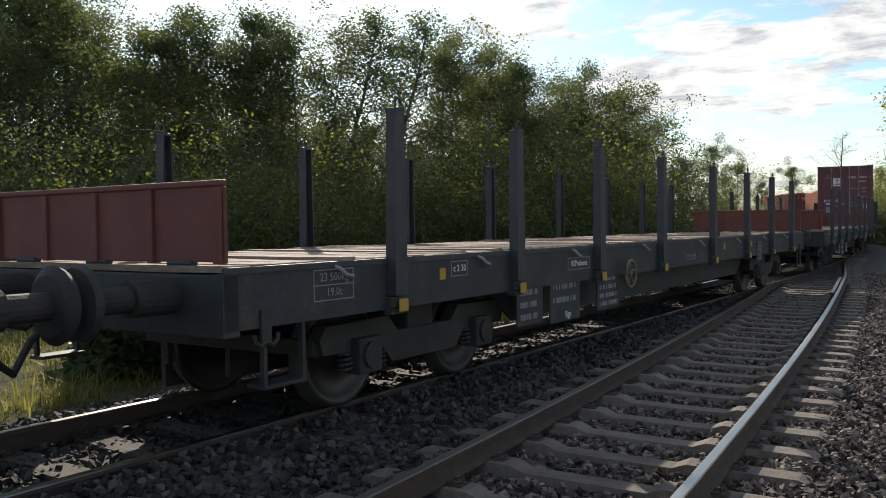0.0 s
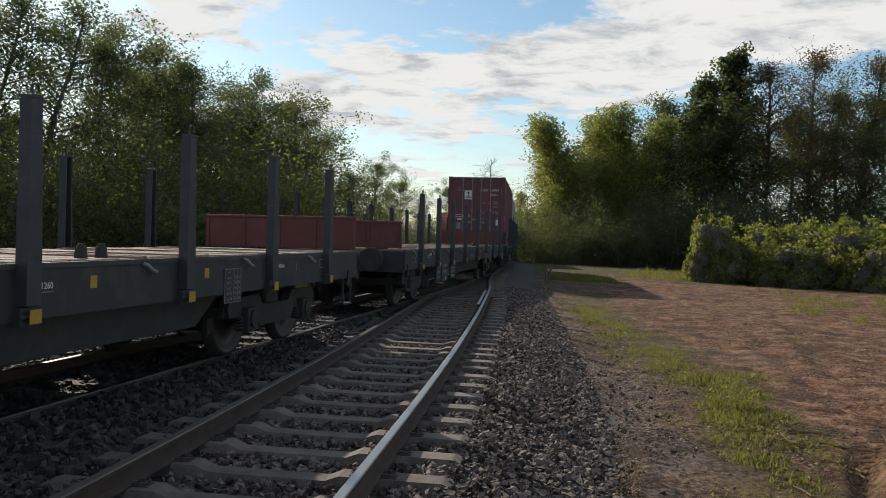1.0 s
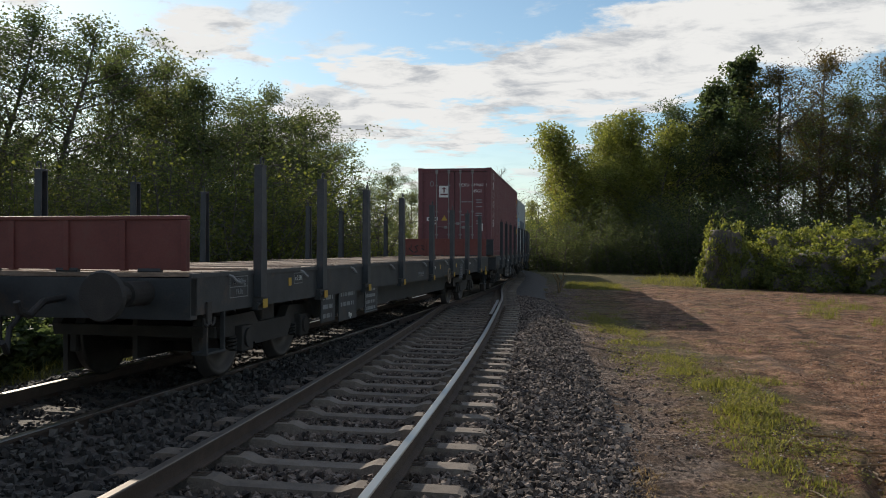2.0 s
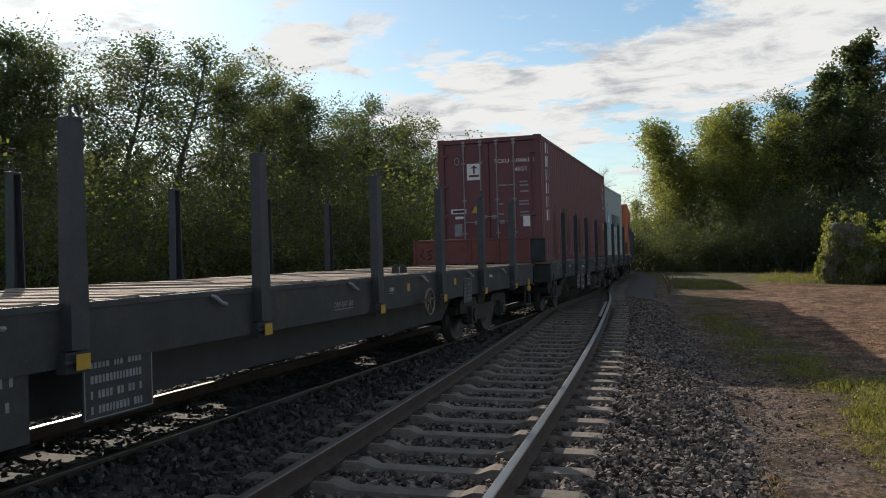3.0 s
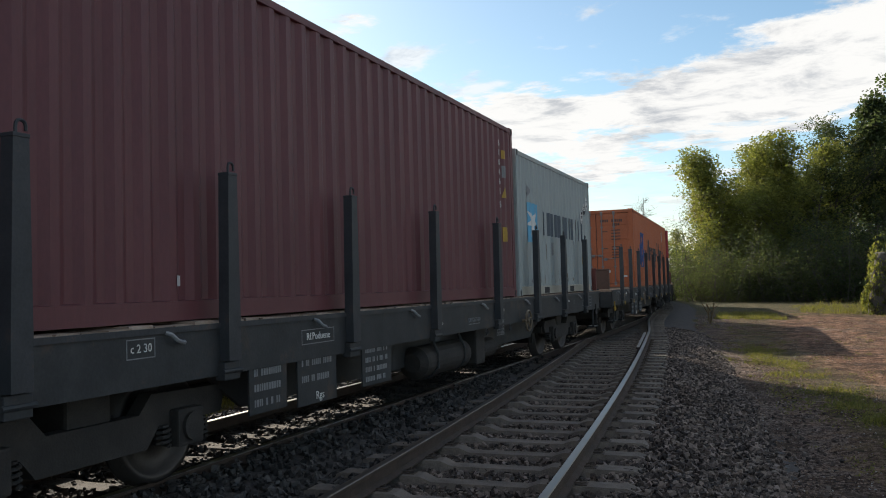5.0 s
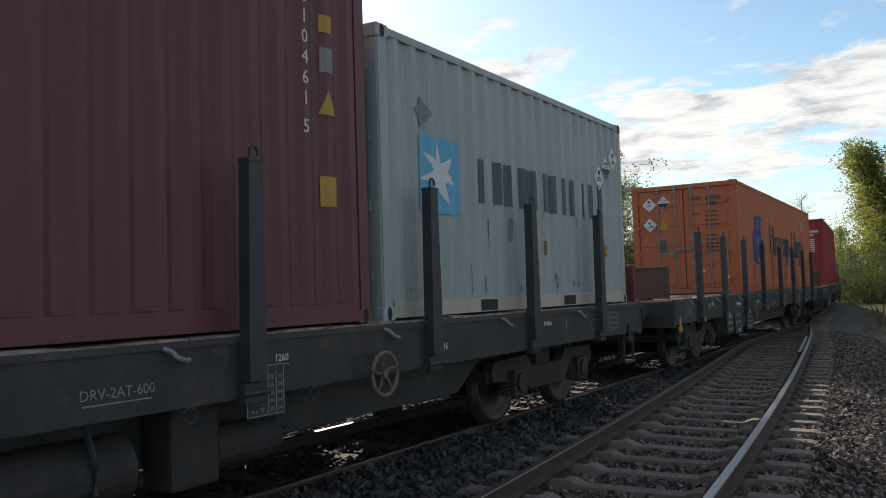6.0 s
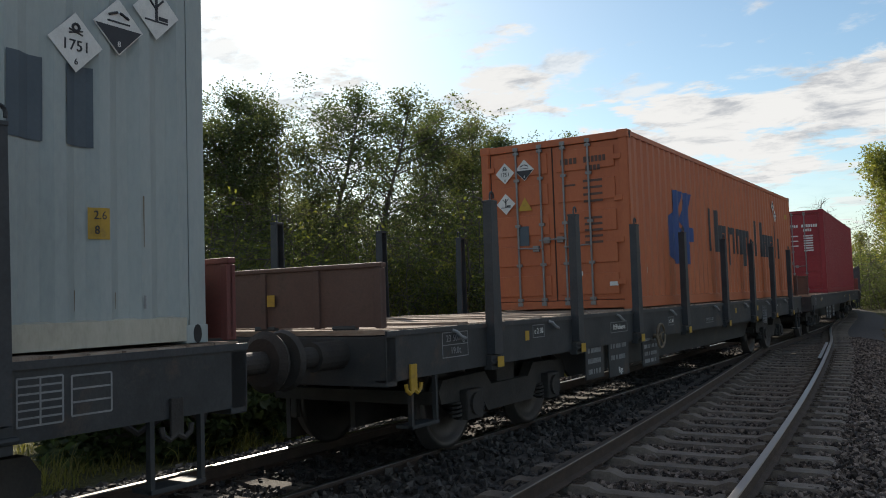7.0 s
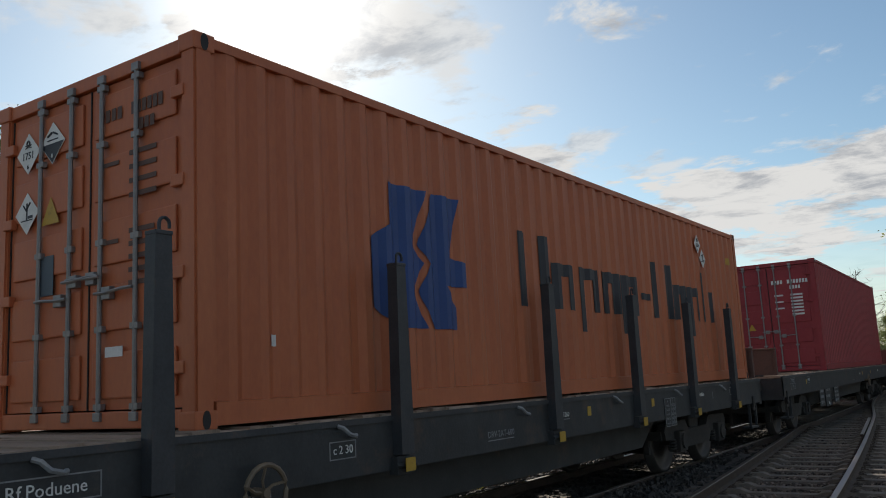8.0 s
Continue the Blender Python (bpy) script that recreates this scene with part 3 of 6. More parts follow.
def build_tracks():
    near = empty("railway_track", Matrix(), "empty railway track with rusty rails on concrete sleepers", "railway track", kind="structure")
    rail("rail", near_x, 0.7535, -8, 44, 0, near, M["rail_head"], label="rail with a worn bright head")
    rail("rail", near_x, -0.7535, -8, 22.2, 0, near, M["rail_dull"], label="rail with a dull head")
    rail("check_rail", near_x, 0.655, 19.0, 24.6, 0.004, near, M["rail_head"], label="short check rail beside the outer rail")
    concrete, clip = sleeper_mesh("sleeper", M["concrete"], 1.3, 0.29, 0.2, 0.022), clip_mesh()
    wood = sleeper_mesh("sleeper", M["old_wood"], 1.3, 0.27, 0.2, 0.0)
    y = 5.74 - 0.63 * 21
    rnd = random.Random(3)
    while y < 42:
        x, a = near_x(y), -math.degrees(math.atan(slope(near_x, y)))
        child("sleeper", concrete, near, pose(x, y, -0.178 + rnd.uniform(-0.006, 0.004), 0, 0, a + rnd.uniform(-0.5, 0.5)))
        if -1 < y < 24:
            for s in (-1, 1):
                child("rail_clip", clip, near, pose(x + s * 0.7535, y, 0, 0, 0, a))
        y += 0.63
    far = empty("railway_track", Matrix(), "railway track under the passing train, on weathered old sleepers", "railway track", kind="structure")
    rail("rail", train_x, 0.7535, -14, 110, TRAIN_Z, far, M["rail_head"])
    rail("rail", train_x, -0.7535, -14, 110, TRAIN_Z - 1.507 * math.sin(radians(CANT)), far, M["rail_head"])
    y = -9.7
    while y < 100:
        x, a = train_x(y), -math.degrees(math.atan(slope(train_x, y)))
        child("sleeper", wood, far, pose(x, y, TRAIN_Z - 0.194 + rnd.uniform(-0.012, 0.004), 0, -CANT, a + rnd.uniform(-0.8, 0.8)))
        if -1 < y < 24:
            for s in (-1, 1):
                child("rail_clip", clip, far, pose(x + s * 0.7535, y, TRAIN_Z - (1.507 * math.sin(radians(CANT)) if s < 0 else 0), 0, 0, a))
        y += 0.63


build_ground()
build_ballast()
build_tracks()
build_stones()


# ---- freight containers ----
def container_paint(name, stops, stain):
    return surface(name, stops, 0.5, 0.0, 1.6, 30, 0.06, stain=stain, stain_scale=2.0, stain_lo=0.60, stain_hi=0.86, stretch=(1, 1, 0.35), rough_var=0.1)


PAINT = {
    "maroon": container_paint("maroon_container_paint", [(0.105, 0.034, 0.040), (0.13, 0.042, 0.049), (0.16, 0.055, 0.06)], (0.12, 0.06, 0.05)),
    "grey": container_paint("pale_grey_container_paint", [(0.27, 0.31, 0.31), (0.33, 0.37, 0.365), (0.38, 0.42, 0.41)], (0.30, 0.27, 0.23)),
    "cream": container_paint("dirty_cream_paint", [(0.30, 0.28, 0.23), (0.42, 0.40, 0.33), (0.50, 0.48, 0.41)], (0.24, 0.16, 0.10)),
    "orange": container_paint("orange_container_paint", [(0.37, 0.10, 0.042), (0.44, 0.125, 0.05), (0.50, 0.155, 0.063)], (0.34, 0.11, 0.05)),
    "red": container_paint("red_container_paint", [(0.21, 0.018, 0.026), (0.27, 0.026, 0.034), (0.32, 0.040, 0.045)], (0.25, 0.04, 0.04)),
}
M["sky_blue"] = surface("blue_marking", [(0.10, 0.36, 0.56), (0.14, 0.43, 0.63)], 0.5, 0.0, 3, 50, 0.03)
M["navy"] = surface("dark_blue_marking", [(0.012, 0.045, 0.17), (0.02, 0.065, 0.23)], 0.5, 0.0, 3, 50, 0.03)
M["ink"] = surface("black_marking", [(0.022, 0.024, 0.03), (0.04, 0.042, 0.05)], 0.55, 0.0, 3, 50, 0.03)
M["slate"] = surface("slate_lettering", [(0.055, 0.075, 0.095), (0.085, 0.11, 0.135)], 0.55, 0.0, 3, 50, 0.03)
M["zinc"] = surface("galvanised_bar", [(0.19, 0.18, 0.175), (0.29, 0.28, 0.275)], 0.5, 0.5, 5, 60, 0.05)
M["rubber"] = surface("door_gasket", [(0.015, 0.015, 0.016), (0.03, 0.03, 0.032)], 0.7, 0.0, 5, 60, 0.05)

PITCH, DEPTH = 0.278, 0.036


def ridge(v):
    """How far a corrugated wall lies behind its crests at the length v."""
    u = (v % PITCH) / PITCH
    if u < 0.26:
        return 0.0
    if u < 0.5:
        return DEPTH * (u - 0.26) / 0.24
    if u < 0.76:
        return DEPTH
    return DEPTH * (1 - (u - 0.76) / 0.24)


def ridge_breaks(a, b):
    out = [a, b]
    k = math.floor(a / PITCH)
    while k * PITCH < b:
        for u in (0.0, 0.26, 0.5, 0.76):
            v = (k + u) * PITCH
            if a < v < b:
                out.append(v)
        k += 1
    return sorted(out)


def wall_sheet(length, z0, z1, x, y0, y1, sign):
    """Corrugated side sheet, 4 mm thick, at x with its ribs upright."""
    bm = bmesh.new()
    rows = []
    for y in ridge_breaks(y0, y1):
        d = x - sign * ridge(y)
        rows.append([bm.verts.new((d, y, z0)), bm.verts.new((d, y, z1)), bm.verts.new((d - sign * 0.004, y, z1)), bm.verts.new((d - sign * 0.004, y, z0))])
    for a, b in zip(rows, rows[1:]):
        for i in range(4):
            bm.faces.new((a[i], b[i], b[(i + 1) % 4], a[(i + 1) % 4]))
    bm.faces.new(rows[0]), bm.faces.new(rows[-1][::-1])
    bmesh.ops.recalc_face_normals(bm, faces=bm.faces)
    return bm


def crossings(poly, y):
    out = []
    for (ya, za), (yb, zb) in zip(poly, poly[1:] + poly[:1]):
        if (ya <= y) != (yb <= y):
            out.append(za + (zb - za) * (y - ya) / (yb - ya))
    return sorted(out)


def painted(name, polys, material, parent, x=1.219, label="", lift=0.003):
    """Paint on the corrugated right side: outlines in y and z laid over the ribs."""
    bm = bmesh.new()
    for poly in polys:
        a, b = min(p[0] for p in poly), max(p[0] for p in poly)
        ys = sorted(set(ridge_breaks(a, b) + [a + (b - a) * i / 24 for i in range(25)] + [p[0] for p in poly]))
        for ya, yb in zip(ys, ys[1:]):
            if yb - ya < 1e-5:
                continue
            e = (yb - ya) * 1e-4
            ca, cb = crossings(poly, ya + e), crossings(poly, yb - e)
            if len(ca) != len(cb):
                continue
            for i in range(0, len(ca) - 1, 2):
                q = [(x - ridge(ya) + lift, ya, ca[i]), (x - ridge(yb) + lift, yb, cb[i]), (x - ridge(yb) + lift, yb, cb[i + 1]), (x - ridge(ya) + lift, ya, ca[i + 1])]
                bm.faces.new([bm.verts.new(p) for p in q])
    bmesh.ops.remove_doubles(bm, verts=bm.verts, dist=5e-4)
    return part(name, bm, material, parent, label)


def rect(y0, y1, z0, z1):
    return [(y0, z0), (y1, z0), (y1, z1), (y0, z1)]


def diamond(y, z, r):
    return [(y - r, z), (y, z - r), (y + r, z), (y, z + r)]


def plate(name, outline, y, material, parent, label="", thick=0.003):
    """A flat sign on the front end: outline in x and z, standing proud of y towards -y."""
    bm = bmesh.new()
    prism(bm, outline, y - thick, y)
    bmesh.ops.recalc_face_normals(bm, faces=bm.faces)
    return part(name, bm, material, parent, label)


def container(label, length, height, paint, m, ribs, bar_material, rail_paint=None):
    """Freight container; its door end faces -y, its base is at z = 0."""
    root = empty("freight_container", m, label, "shipping container", "containers on the train")
    pm, W2 = PAINT[paint], 1.219
    for s in (-1, 1):
        part("side_wall", wall_sheet(length, 0.15, height - 0.06, s * (W2 - 0.006), 0.15, length - 0.15, s), pm, root)
        bm = bmesh.new()
        box(bm, min(s * W2, s * (W2 - 0.06)), max(s * W2, s * (W2 - 0.06)), 0.17, length - 0.17, height - 0.085, height - 0.012, 0.006)
        part("top_rail", bm, pm, root)
        bm = bmesh.new()
        prism(bm, [(s * W2, 0.02), (s * W2, 0.165), (s * (W2 - 0.03), 0.175), (s * (W2 - 0.045), 0.165), (s * (W2 - 0.045), 0.045), (s * (W2 - 0.12), 0.04), (s * (W2 - 0.12), 0.02)], 0.17, length - 0.17)
        bmesh.ops.recalc_face_normals(bm, faces=bm.faces)
        part("bottom_rail", bm, PAINT[rail_paint or paint], root, "dirty cream bottom rail" if rail_paint else "")
        for y0, y1 in ((0.012, 0.16), (length - 0.16, length - 0.004)):
            bm = bmesh.new()
            prism(bm, [(s * (W2 - 0.002), 0.11), (s * (W2 - 0.002), height - 0.11), (s * (W2 - 0.15), height - 0.11), (s * (W2 - 0.15), 0.11)], y0, y1)
            bmesh.ops.recalc_face_normals(bm, faces=bm.faces)
            bmesh.ops.bevel(bm, geom=[e for e in bm.edges if abs(e.verts[0].co.z - e.verts[1].co.z) > 1], offset=0.015, segments=2, affect="EDGES")
            part("corner_post", bm, pm, root)
        for y0 in (0.0, length - 0.178):
            for z0 in (0.0, height - 0.118):
                bm = bmesh.new()
                a, b = sorted((s * W2 + s * 0.003, s * (W2 - 0.162)))
                box(bm, a, b, y0, y0 + 0.178, z0, z0 + 0.118 + (0.004 if z0 else 0), 0.012)
                ob = part("corner_casting", bm, pm, root)
                bm = bmesh.new()
                prism(bm, [(0.036 * math.cos(t) * 0.9, 0.06 * math.sin(t)) for t in [2 * math.pi * k / 12 for k in range(12)]], -0.002, 0.002)
                bmesh.ops.recalc_face_normals(bm, faces=bm.faces)
                hole = part("casting_hole", bm, M["rubber"], ob)
                hole.matrix_local = Matrix.Translation((s * W2 + s * 0.004, y0 + 0.089, z0 + 0.06)) @ pose(0, 0, 0, 0, 0, 90)
    # roof with shallow cross ribs
    bm = bmesh.new()
    rows = []
    for y in ridge_breaks(0.15, length - 0.05):
        z = height - 0.022 - ridge(y) * 0.6
        rows.append([bm.verts.new((-W2 + 0.03, y, z)), bm.verts.new((W2 - 0.03, y, z)), bm.verts.new((W2 - 0.03, y, z - 0.004)), bm.verts.new((-W2 + 0.03, y, z - 0.004))])
    for a, b in zip(rows, rows[1:]):
        for i in range(4):
            bm.faces.new((a[i], b[i], b[(i + 1) % 4], a[(i + 1) % 4]))
    bmesh.ops.recalc_face_normals(bm, faces=bm.faces)
    part("roof", bm, pm, root)
    part("underside", box(bmesh.new(), -W2 + 0.1, W2 - 0.1, 0.05, length - 0.05, 0.05, 0.13), M["steel_dark"], root)
    part("end_wall", box(bmesh.new(), -W2 + 0.15, W2 - 0.15, length - 0.06, length - 0.03, 0.1, height - 0.1), pm, root)
    part("door_header", box(bmesh.new(), -W2 + 0.15, W2 - 0.15, 0.02, 0.15, height - 0.115, height - 0.01, 0.008), pm, root)
    part("door_sill", box(bmesh.new(), -W2 + 0.15, W2 - 0.15, 0.015, 0.15, 0.02, 0.135, 0.008), pm, root)
    z0, z1 = 0.145, height - 0.125
    for s in (-1, 1):
        bm = bmesh.new()
        a, b = sorted((s * 0.008, s * (W2 - 0.155)))
        box(bm, a, b, 0.055, 0.095, z0, z1)
        rib = []
        for k in range(ribs):                      # pressed horizontal ribs
            zc = z0 + (z1 - z0) * (k + 0.5) / ribs
            hh = (z1 - z0) / ribs * 0.34
            rib.append(box(bmesh.new(), a + 0.07, b - 0.07, 0.034, 0.056, zc - hh, zc + hh, 0.012))
        door = part("door", bm, pm, root)
        for r_ in rib:
            part("door_rib", r_, pm, door)
        part("gasket", box(bmesh.new(), min(a, b) - 0.006 if s < 0 else a - 0.006, a + 0.006 if s > 0 else min(a, b) + 0.006, 0.046, 0.06, z0, z1), M["rubber"], door)
        for f in (0.18, 0.56):
            x = s * (W2 - 0.155) * f
            bm = bmesh.new()
            rod(bm, (x, 0.012, z0 - 0.06), (x, 0.012, z1 + 0.05), 0.017, 8)
            for z in (z0 + 0.02, z0 + 0.55, (z0 + z1) / 2, z1 - 0.45, z1 - 0.03):
                box(bm, x - 0.045, x + 0.045, 0.0, 0.04, z - 0.022, z + 0.022, 0.005)
            for z in (z0 - 0.045, z1 + 0.035):
                box(bm, x - 0.04, x + 0.04, -0.006, 0.022, z - 0.03, z + 0.03, 0.005)
            part("locking_bar", bm, bar_material, door)
            bm = bmesh.new()
            zh = z0 + 0.93 - 0.12 * (f > 0.5)
            tube(bm, [(x, -0.012, zh), (x - s * 0.1, -0.02, zh), (x - s * 0.3, -0.022, zh - 0.015), (x - s * 0.42, -0.02, zh - 0.012)], 0.012, 6)
            box(bm, x - s * 0.3 - 0.05, x - s * 0.3 + 0.05, -0.016, 0.03, zh - 0.06, zh + 0.03, 0.006)
            part("handle", bm, bar_material, door)
        for k in range(4):
            z = z0 + 0.25 + (z1 - z0 - 0.5) * k / 3
            bm = bmesh.new()
            xh = s * (W2 - 0.11)
            box(bm, min(xh, xh - s * 0.13), max(xh, xh - s * 0.13), 0.0, 0.05, z - 0.04, z + 0.04, 0.008)
            part("hinge", bm, pm, door)
    return root


def placards(root, x, z, r, kinds, side_y=None):
    """Diamond hazard signs: white with a black symbol; on the door end, or on the right side at side_y."""
    for k, (dx, dz, kind) in enumerate(kinds):
        if side_y is None:
            sign = plate("hazard_sign", [(x + dx - r, z + dz), (x + dx, z + dz - r), (x + dx + r, z + dz), (x + dx, z + dz + r)], 0.028, M["white_paint"], root, "white diamond hazard sign")
            at = lambda u, w: facing_front(x + dx + u, 0.0235, z + dz + w)
        else:
            bm = bmesh.new()
            c = Vector((1.2205, side_y + dx, z + dz))
            vs = [bm.verts.new(c + Vector(p)) for p in ((0.004, -r, 0), (0.004, 0, -r), (0.004, r, 0), (0.004, 0, r), (0, -r, 0), (0, 0, -r), (0, r, 0), (0, 0, r))]
            bm.faces.new(vs[:4])
            for i in range(4):
                bm.faces.new((vs[i], vs[4 + i], vs[4 + (i + 1) % 4], vs[(i + 1) % 4]))
            bmesh.ops.recalc_face_normals(bm, faces=bm.faces)
            sign = part("hazard_sign", bm, M["white_paint"], root, "white diamond hazard sign")
            at = lambda u, w: facing_right(1.2265, side_y + dx + u, z + dz + w)
        if kind == "number":
            text_part("number", "1751", r * 0.52, at(0, -r * 0.12), M["ink"], sign)
            text_part("number", "6", r * 0.3, at(0, -r * 0.65), M["ink"], sign)
            bm = bmesh.new()
            tube(bm, [(0.12 * r * math.cos(t), 0.12 * r * math.sin(t), 0) for t in [k * math.pi / 5 for k in range(10)]], r * 0.05, 5, True)
            rod(bm, (-0.25 * r, -0.22 * r, 0), (0.25 * r, -0.08 * r, 0), r * 0.03, 5)
            rod(bm, (0.25 * r, -0.22 * r, 0), (-0.25 * r, -0.08 * r, 0), r * 0.03, 5)
            ob = part("symbol", bm, M["ink"], sign)
            ob.matrix_local = at(0, r * 0.5)
        elif kind == "half":
            bm = bmesh.new()
            vs = [bm.verts.new(p) for p in ((-r * 0.93, -0.02 * r, 0), (0, -r * 0.95, 0), (r * 0.93, -0.02 * r, 0))]
            bm.faces.new(vs)
            ob = part("symbol", bm, M["ink"], sign)
            ob.matrix_local = at(0, 0)
            text_part("number", "8", r * 0.28, at(0, -r * 0.62) @ Matrix.Translation((0, 0, 0.002)), M["white_paint"], sign)
            bm = bmesh.new()
            rod(bm, (-0.4 * r, 0.35 * r, 0), (-0.05 * r, 0.5 * r, 0), r * 0.05, 5)
            rod(bm, (0.4 * r, 0.35 * r, 0), (0.05 * r, 0.5 * r, 0), r * 0.05, 5)
            box(bm, -0.45 * r, 0.45 * r, 0.12 * r, 0.18 * r, -0.001, 0.001)
            ob = part("symbol", bm, M["ink"], sign)
            ob.matrix_local = at(0, 0)
        else:
            bm = bmesh.new()
            box(bm, -0.06 * r, 0.06 * r, -0.3 * r, 0.5 * r, -0.001, 0.001)
            box(bm, -0.5 * r, 0.5 * r, -0.36 * r, -0.3 * r, -0.001, 0.001)
            rod(bm, (0, 0.1 * r, 0), (-0.3 * r, 0.42 * r, 0), r * 0.04, 5)
            rod(bm, (0, 0.2 * r, 0), (0.3 * r, 0.5 * r, 0), r * 0.04, 5)
            box(bm, 0.1 * r, 0.5 * r, -0.26 * r, -0.12 * r, -0.001, 0.001)
            ob = part("symbol", bm, M["ink"], sign)
            ob.matrix_local = at(0, 0)


def bars_on_door(root, rows, material, y=0.028):
    """Lines of small print on a door that cannot be read: plain bars (x, z, width, height)."""
    bm = bmesh.new()
    for x, z, w, h in rows:
        box(bm, x, x + w, y - 0.002, y, z - h / 2, z + h / 2)
    return tagged(part("small_print", bm, material, root), kind="stuff")


def triangle(root, x, z, r, y=0.028):
    plate("warning_sign", [(x - r, z - r * 0.75), (x + r, z - r * 0.75), (x, z + r)], y, M["yellow"], root, "yellow warning triangle")


def letter_block(y, z, w, h, kind):
    """Plain upright bars that take the place of one large letter."""
    t = w * (0.30, 0.36, 0.42)[kind]
    return [rect(y, y + t, z, z + h), rect(y + w - t * (0.9, 0.7, 0.8)[kind], y + w, z, z + h)]


def build_containers():
    made = {}
    # maroon 40 ft high container
    a = container("dark maroon corrugated high-cube shipping container", 12.192, 2.896, "maroon", Matrix(), 1, M["zinc"])
    text_part("number", "TCKU  610461  5", 0.135, facing_front(0.62, 0.03, 2.33), M["white_paint"], a)
    text_part("number", "45G1", 0.135, facing_front(0.76, 0.03, 2.13), M["white_paint"], a)
    bars_on_door(a, [(0.22, 1.78, 0.2, 0.035), (0.45, 1.78, 0.18, 0.03), (0.72, 1.84, 0.18, 0.035), (0.72, 1.76, 0.2, 0.035), (0.72, 1.62, 0.2, 0.035), (0.22, 1.35, 0.1, 0.035), (0.7, 1.40, 0.22, 0.035),
                     (0.7, 1.33, 0.22, 0.035), (0.22, 1.12, 0.12, 0.035), (0.72, 1.15, 0.2, 0.035), (0.72, 1.07, 0.22, 0.035)], M["grey_mark"])
    plate("leasing_sign", [(-0.52, 1.93), (-0.20, 1.93), (-0.20, 2.31), (-0.52, 2.31)], 0.03, M["white_paint"], a, "white sign with a dark emblem")
    plate("emblem", [(-0.44, 2.2), (-0.35, 2.27), (-0.26, 2.2), (-0.33, 2.2), (-0.33, 2.08), (-0.37, 2.08), (-0.37, 2.2)], 0.0255, PAINT["maroon"], a)
    plate("emblem", [(-0.47, 2.0), (-0.23, 2.0), (-0.23, 2.05), (-0.47, 2.05)], 0.0255, PAINT["maroon"], a)
    plate("owner_sign", [(-0.93, 1.16), (-0.56, 1.16), (-0.56, 1.27), (-0.93, 1.27)], 0.03, M["white_paint"], a, "white strip with a dark bar")
    plate("emblem", [(-0.9, 1.185), (-0.62, 1.185), (-0.59, 1.245), (-0.87, 1.245)], 0.0255, M["ink"], a)
    plate("label_strip", [(-0.82, 1.04), (-0.64, 1.04), (-0.62, 1.07), (-0.64, 1.1), (-0.82, 1.1), (-0.84, 1.07)], 0.03, M["white_paint"], a)
    plate("data_plate", [(-0.85, 0.64), (-0.67, 0.64), (-0.67, 0.92), (-0.85, 0.92)], 0.03, M["grey_mark"], a, "dull grey data plate")
    plate("label_sheet", [(0.78, 0.82), (0.94, 0.82), (0.94, 1.06), (0.78, 1.06)], 0.03, M["white_paint"], a, "white paper label")
    bm = bmesh.new()
    tube(bm, [(-0.76 + 0.055 * math.cos(t), 0.028, 2.38 + 0.08 * math.sin(t)) for t in [k * math.pi / 8 for k in range(16)]], 0.012, 5, True)
    part("round_mark", bm, M["grey_mark"], a)
    triangle(a, -0.34, 1.24, 0.1)
    for k in range(6):                                     # upright row of large letters, as bars
        z = 2.66 - k * 0.315
        for poly in letter_block(0.74, z - 0.12, 0.17, 0.25, (1, 2, 0, 1, 0, 2)[k]):
            painted("side_lettering", [poly], M["white_paint"], a)
    for k, c in enumerate("6104615"):
        text_part("number", c, 0.15, facing_right(1.2185, 11.42, 2.55 - 0.16 * k - (0.06 if k == 6 else 0)), M["white_paint"], a)
    painted("yellow_label", [rect(11.62, 11.74, 2.32, 2.46)], M["yellow"], a)
    painted("white_label", [rect(11.62, 11.75, 2.0, 2.2)], M["grey_mark"], a)
    painted("yellow_label", [[(11.6, 1.66), (11.78, 1.66), (11.69, 1.86)]], M["yellow"], a, label="yellow warning triangle")
    painted("yellow_label", [rect(11.6, 11.78, 0.93, 1.17)], M["yellow"], a, label="yellow notice")
    painted("side_patch", [rect(3.4, 3.48, 0.28, 0.36)], M["white_paint"], a)
    made["a"] = a
    # pale grey 20 ft container
    m = container("pale grey corrugated shipping container with a star emblem", 6.058, 2.591, "grey", Matrix(), 5, M["zinc"], "cream")
    painted("blue_square", [rect(0.62, 1.36, 0.98, 1.71)], M["sky_blue"], m, label="sky-blue square")
    star = []
    for k in range(14):
        r, t = (0.33 if k % 2 == 0 else 0.125), math.pi / 2 + k * math.pi / 7
        star.append((0.99 + r * math.cos(t), 1.36 + r * math.sin(t)))
    painted("star", [star], M["white_paint"], m, lift=0.006, label="white seven-pointed star")
    for k in range(6):
        for poly in letter_block(1.74 + k * 0.598, 1.15, 0.52, 0.46, (0, 0, 1, 2, 1, 2)[k]):
            painted("side_lettering", [poly], M["slate"], m, label="dark bar of large worn lettering")
    placards(m, 0, 1.73, 0.17, [(0.0, 0.0, "number"), (0.28, 0.16, "half"), (0.55, 0.32, "tree")], 5.13)
    painted("clear_film", [diamond(0.72, 1.92, 0.15)], M["grey_mark"], m, lift=0.004)
    painted("yellow_label", [rect(5.22, 5.34, 0.63, 0.81)], M["yellow"], m)
    text_part("number", "2.6", 0.07, facing_right(1.2205, 5.28, 0.765), M["ink"], m)
    text_part("number", "8", 0.07, facing_right(1.2205, 5.26, 0.68), M["ink"], m)
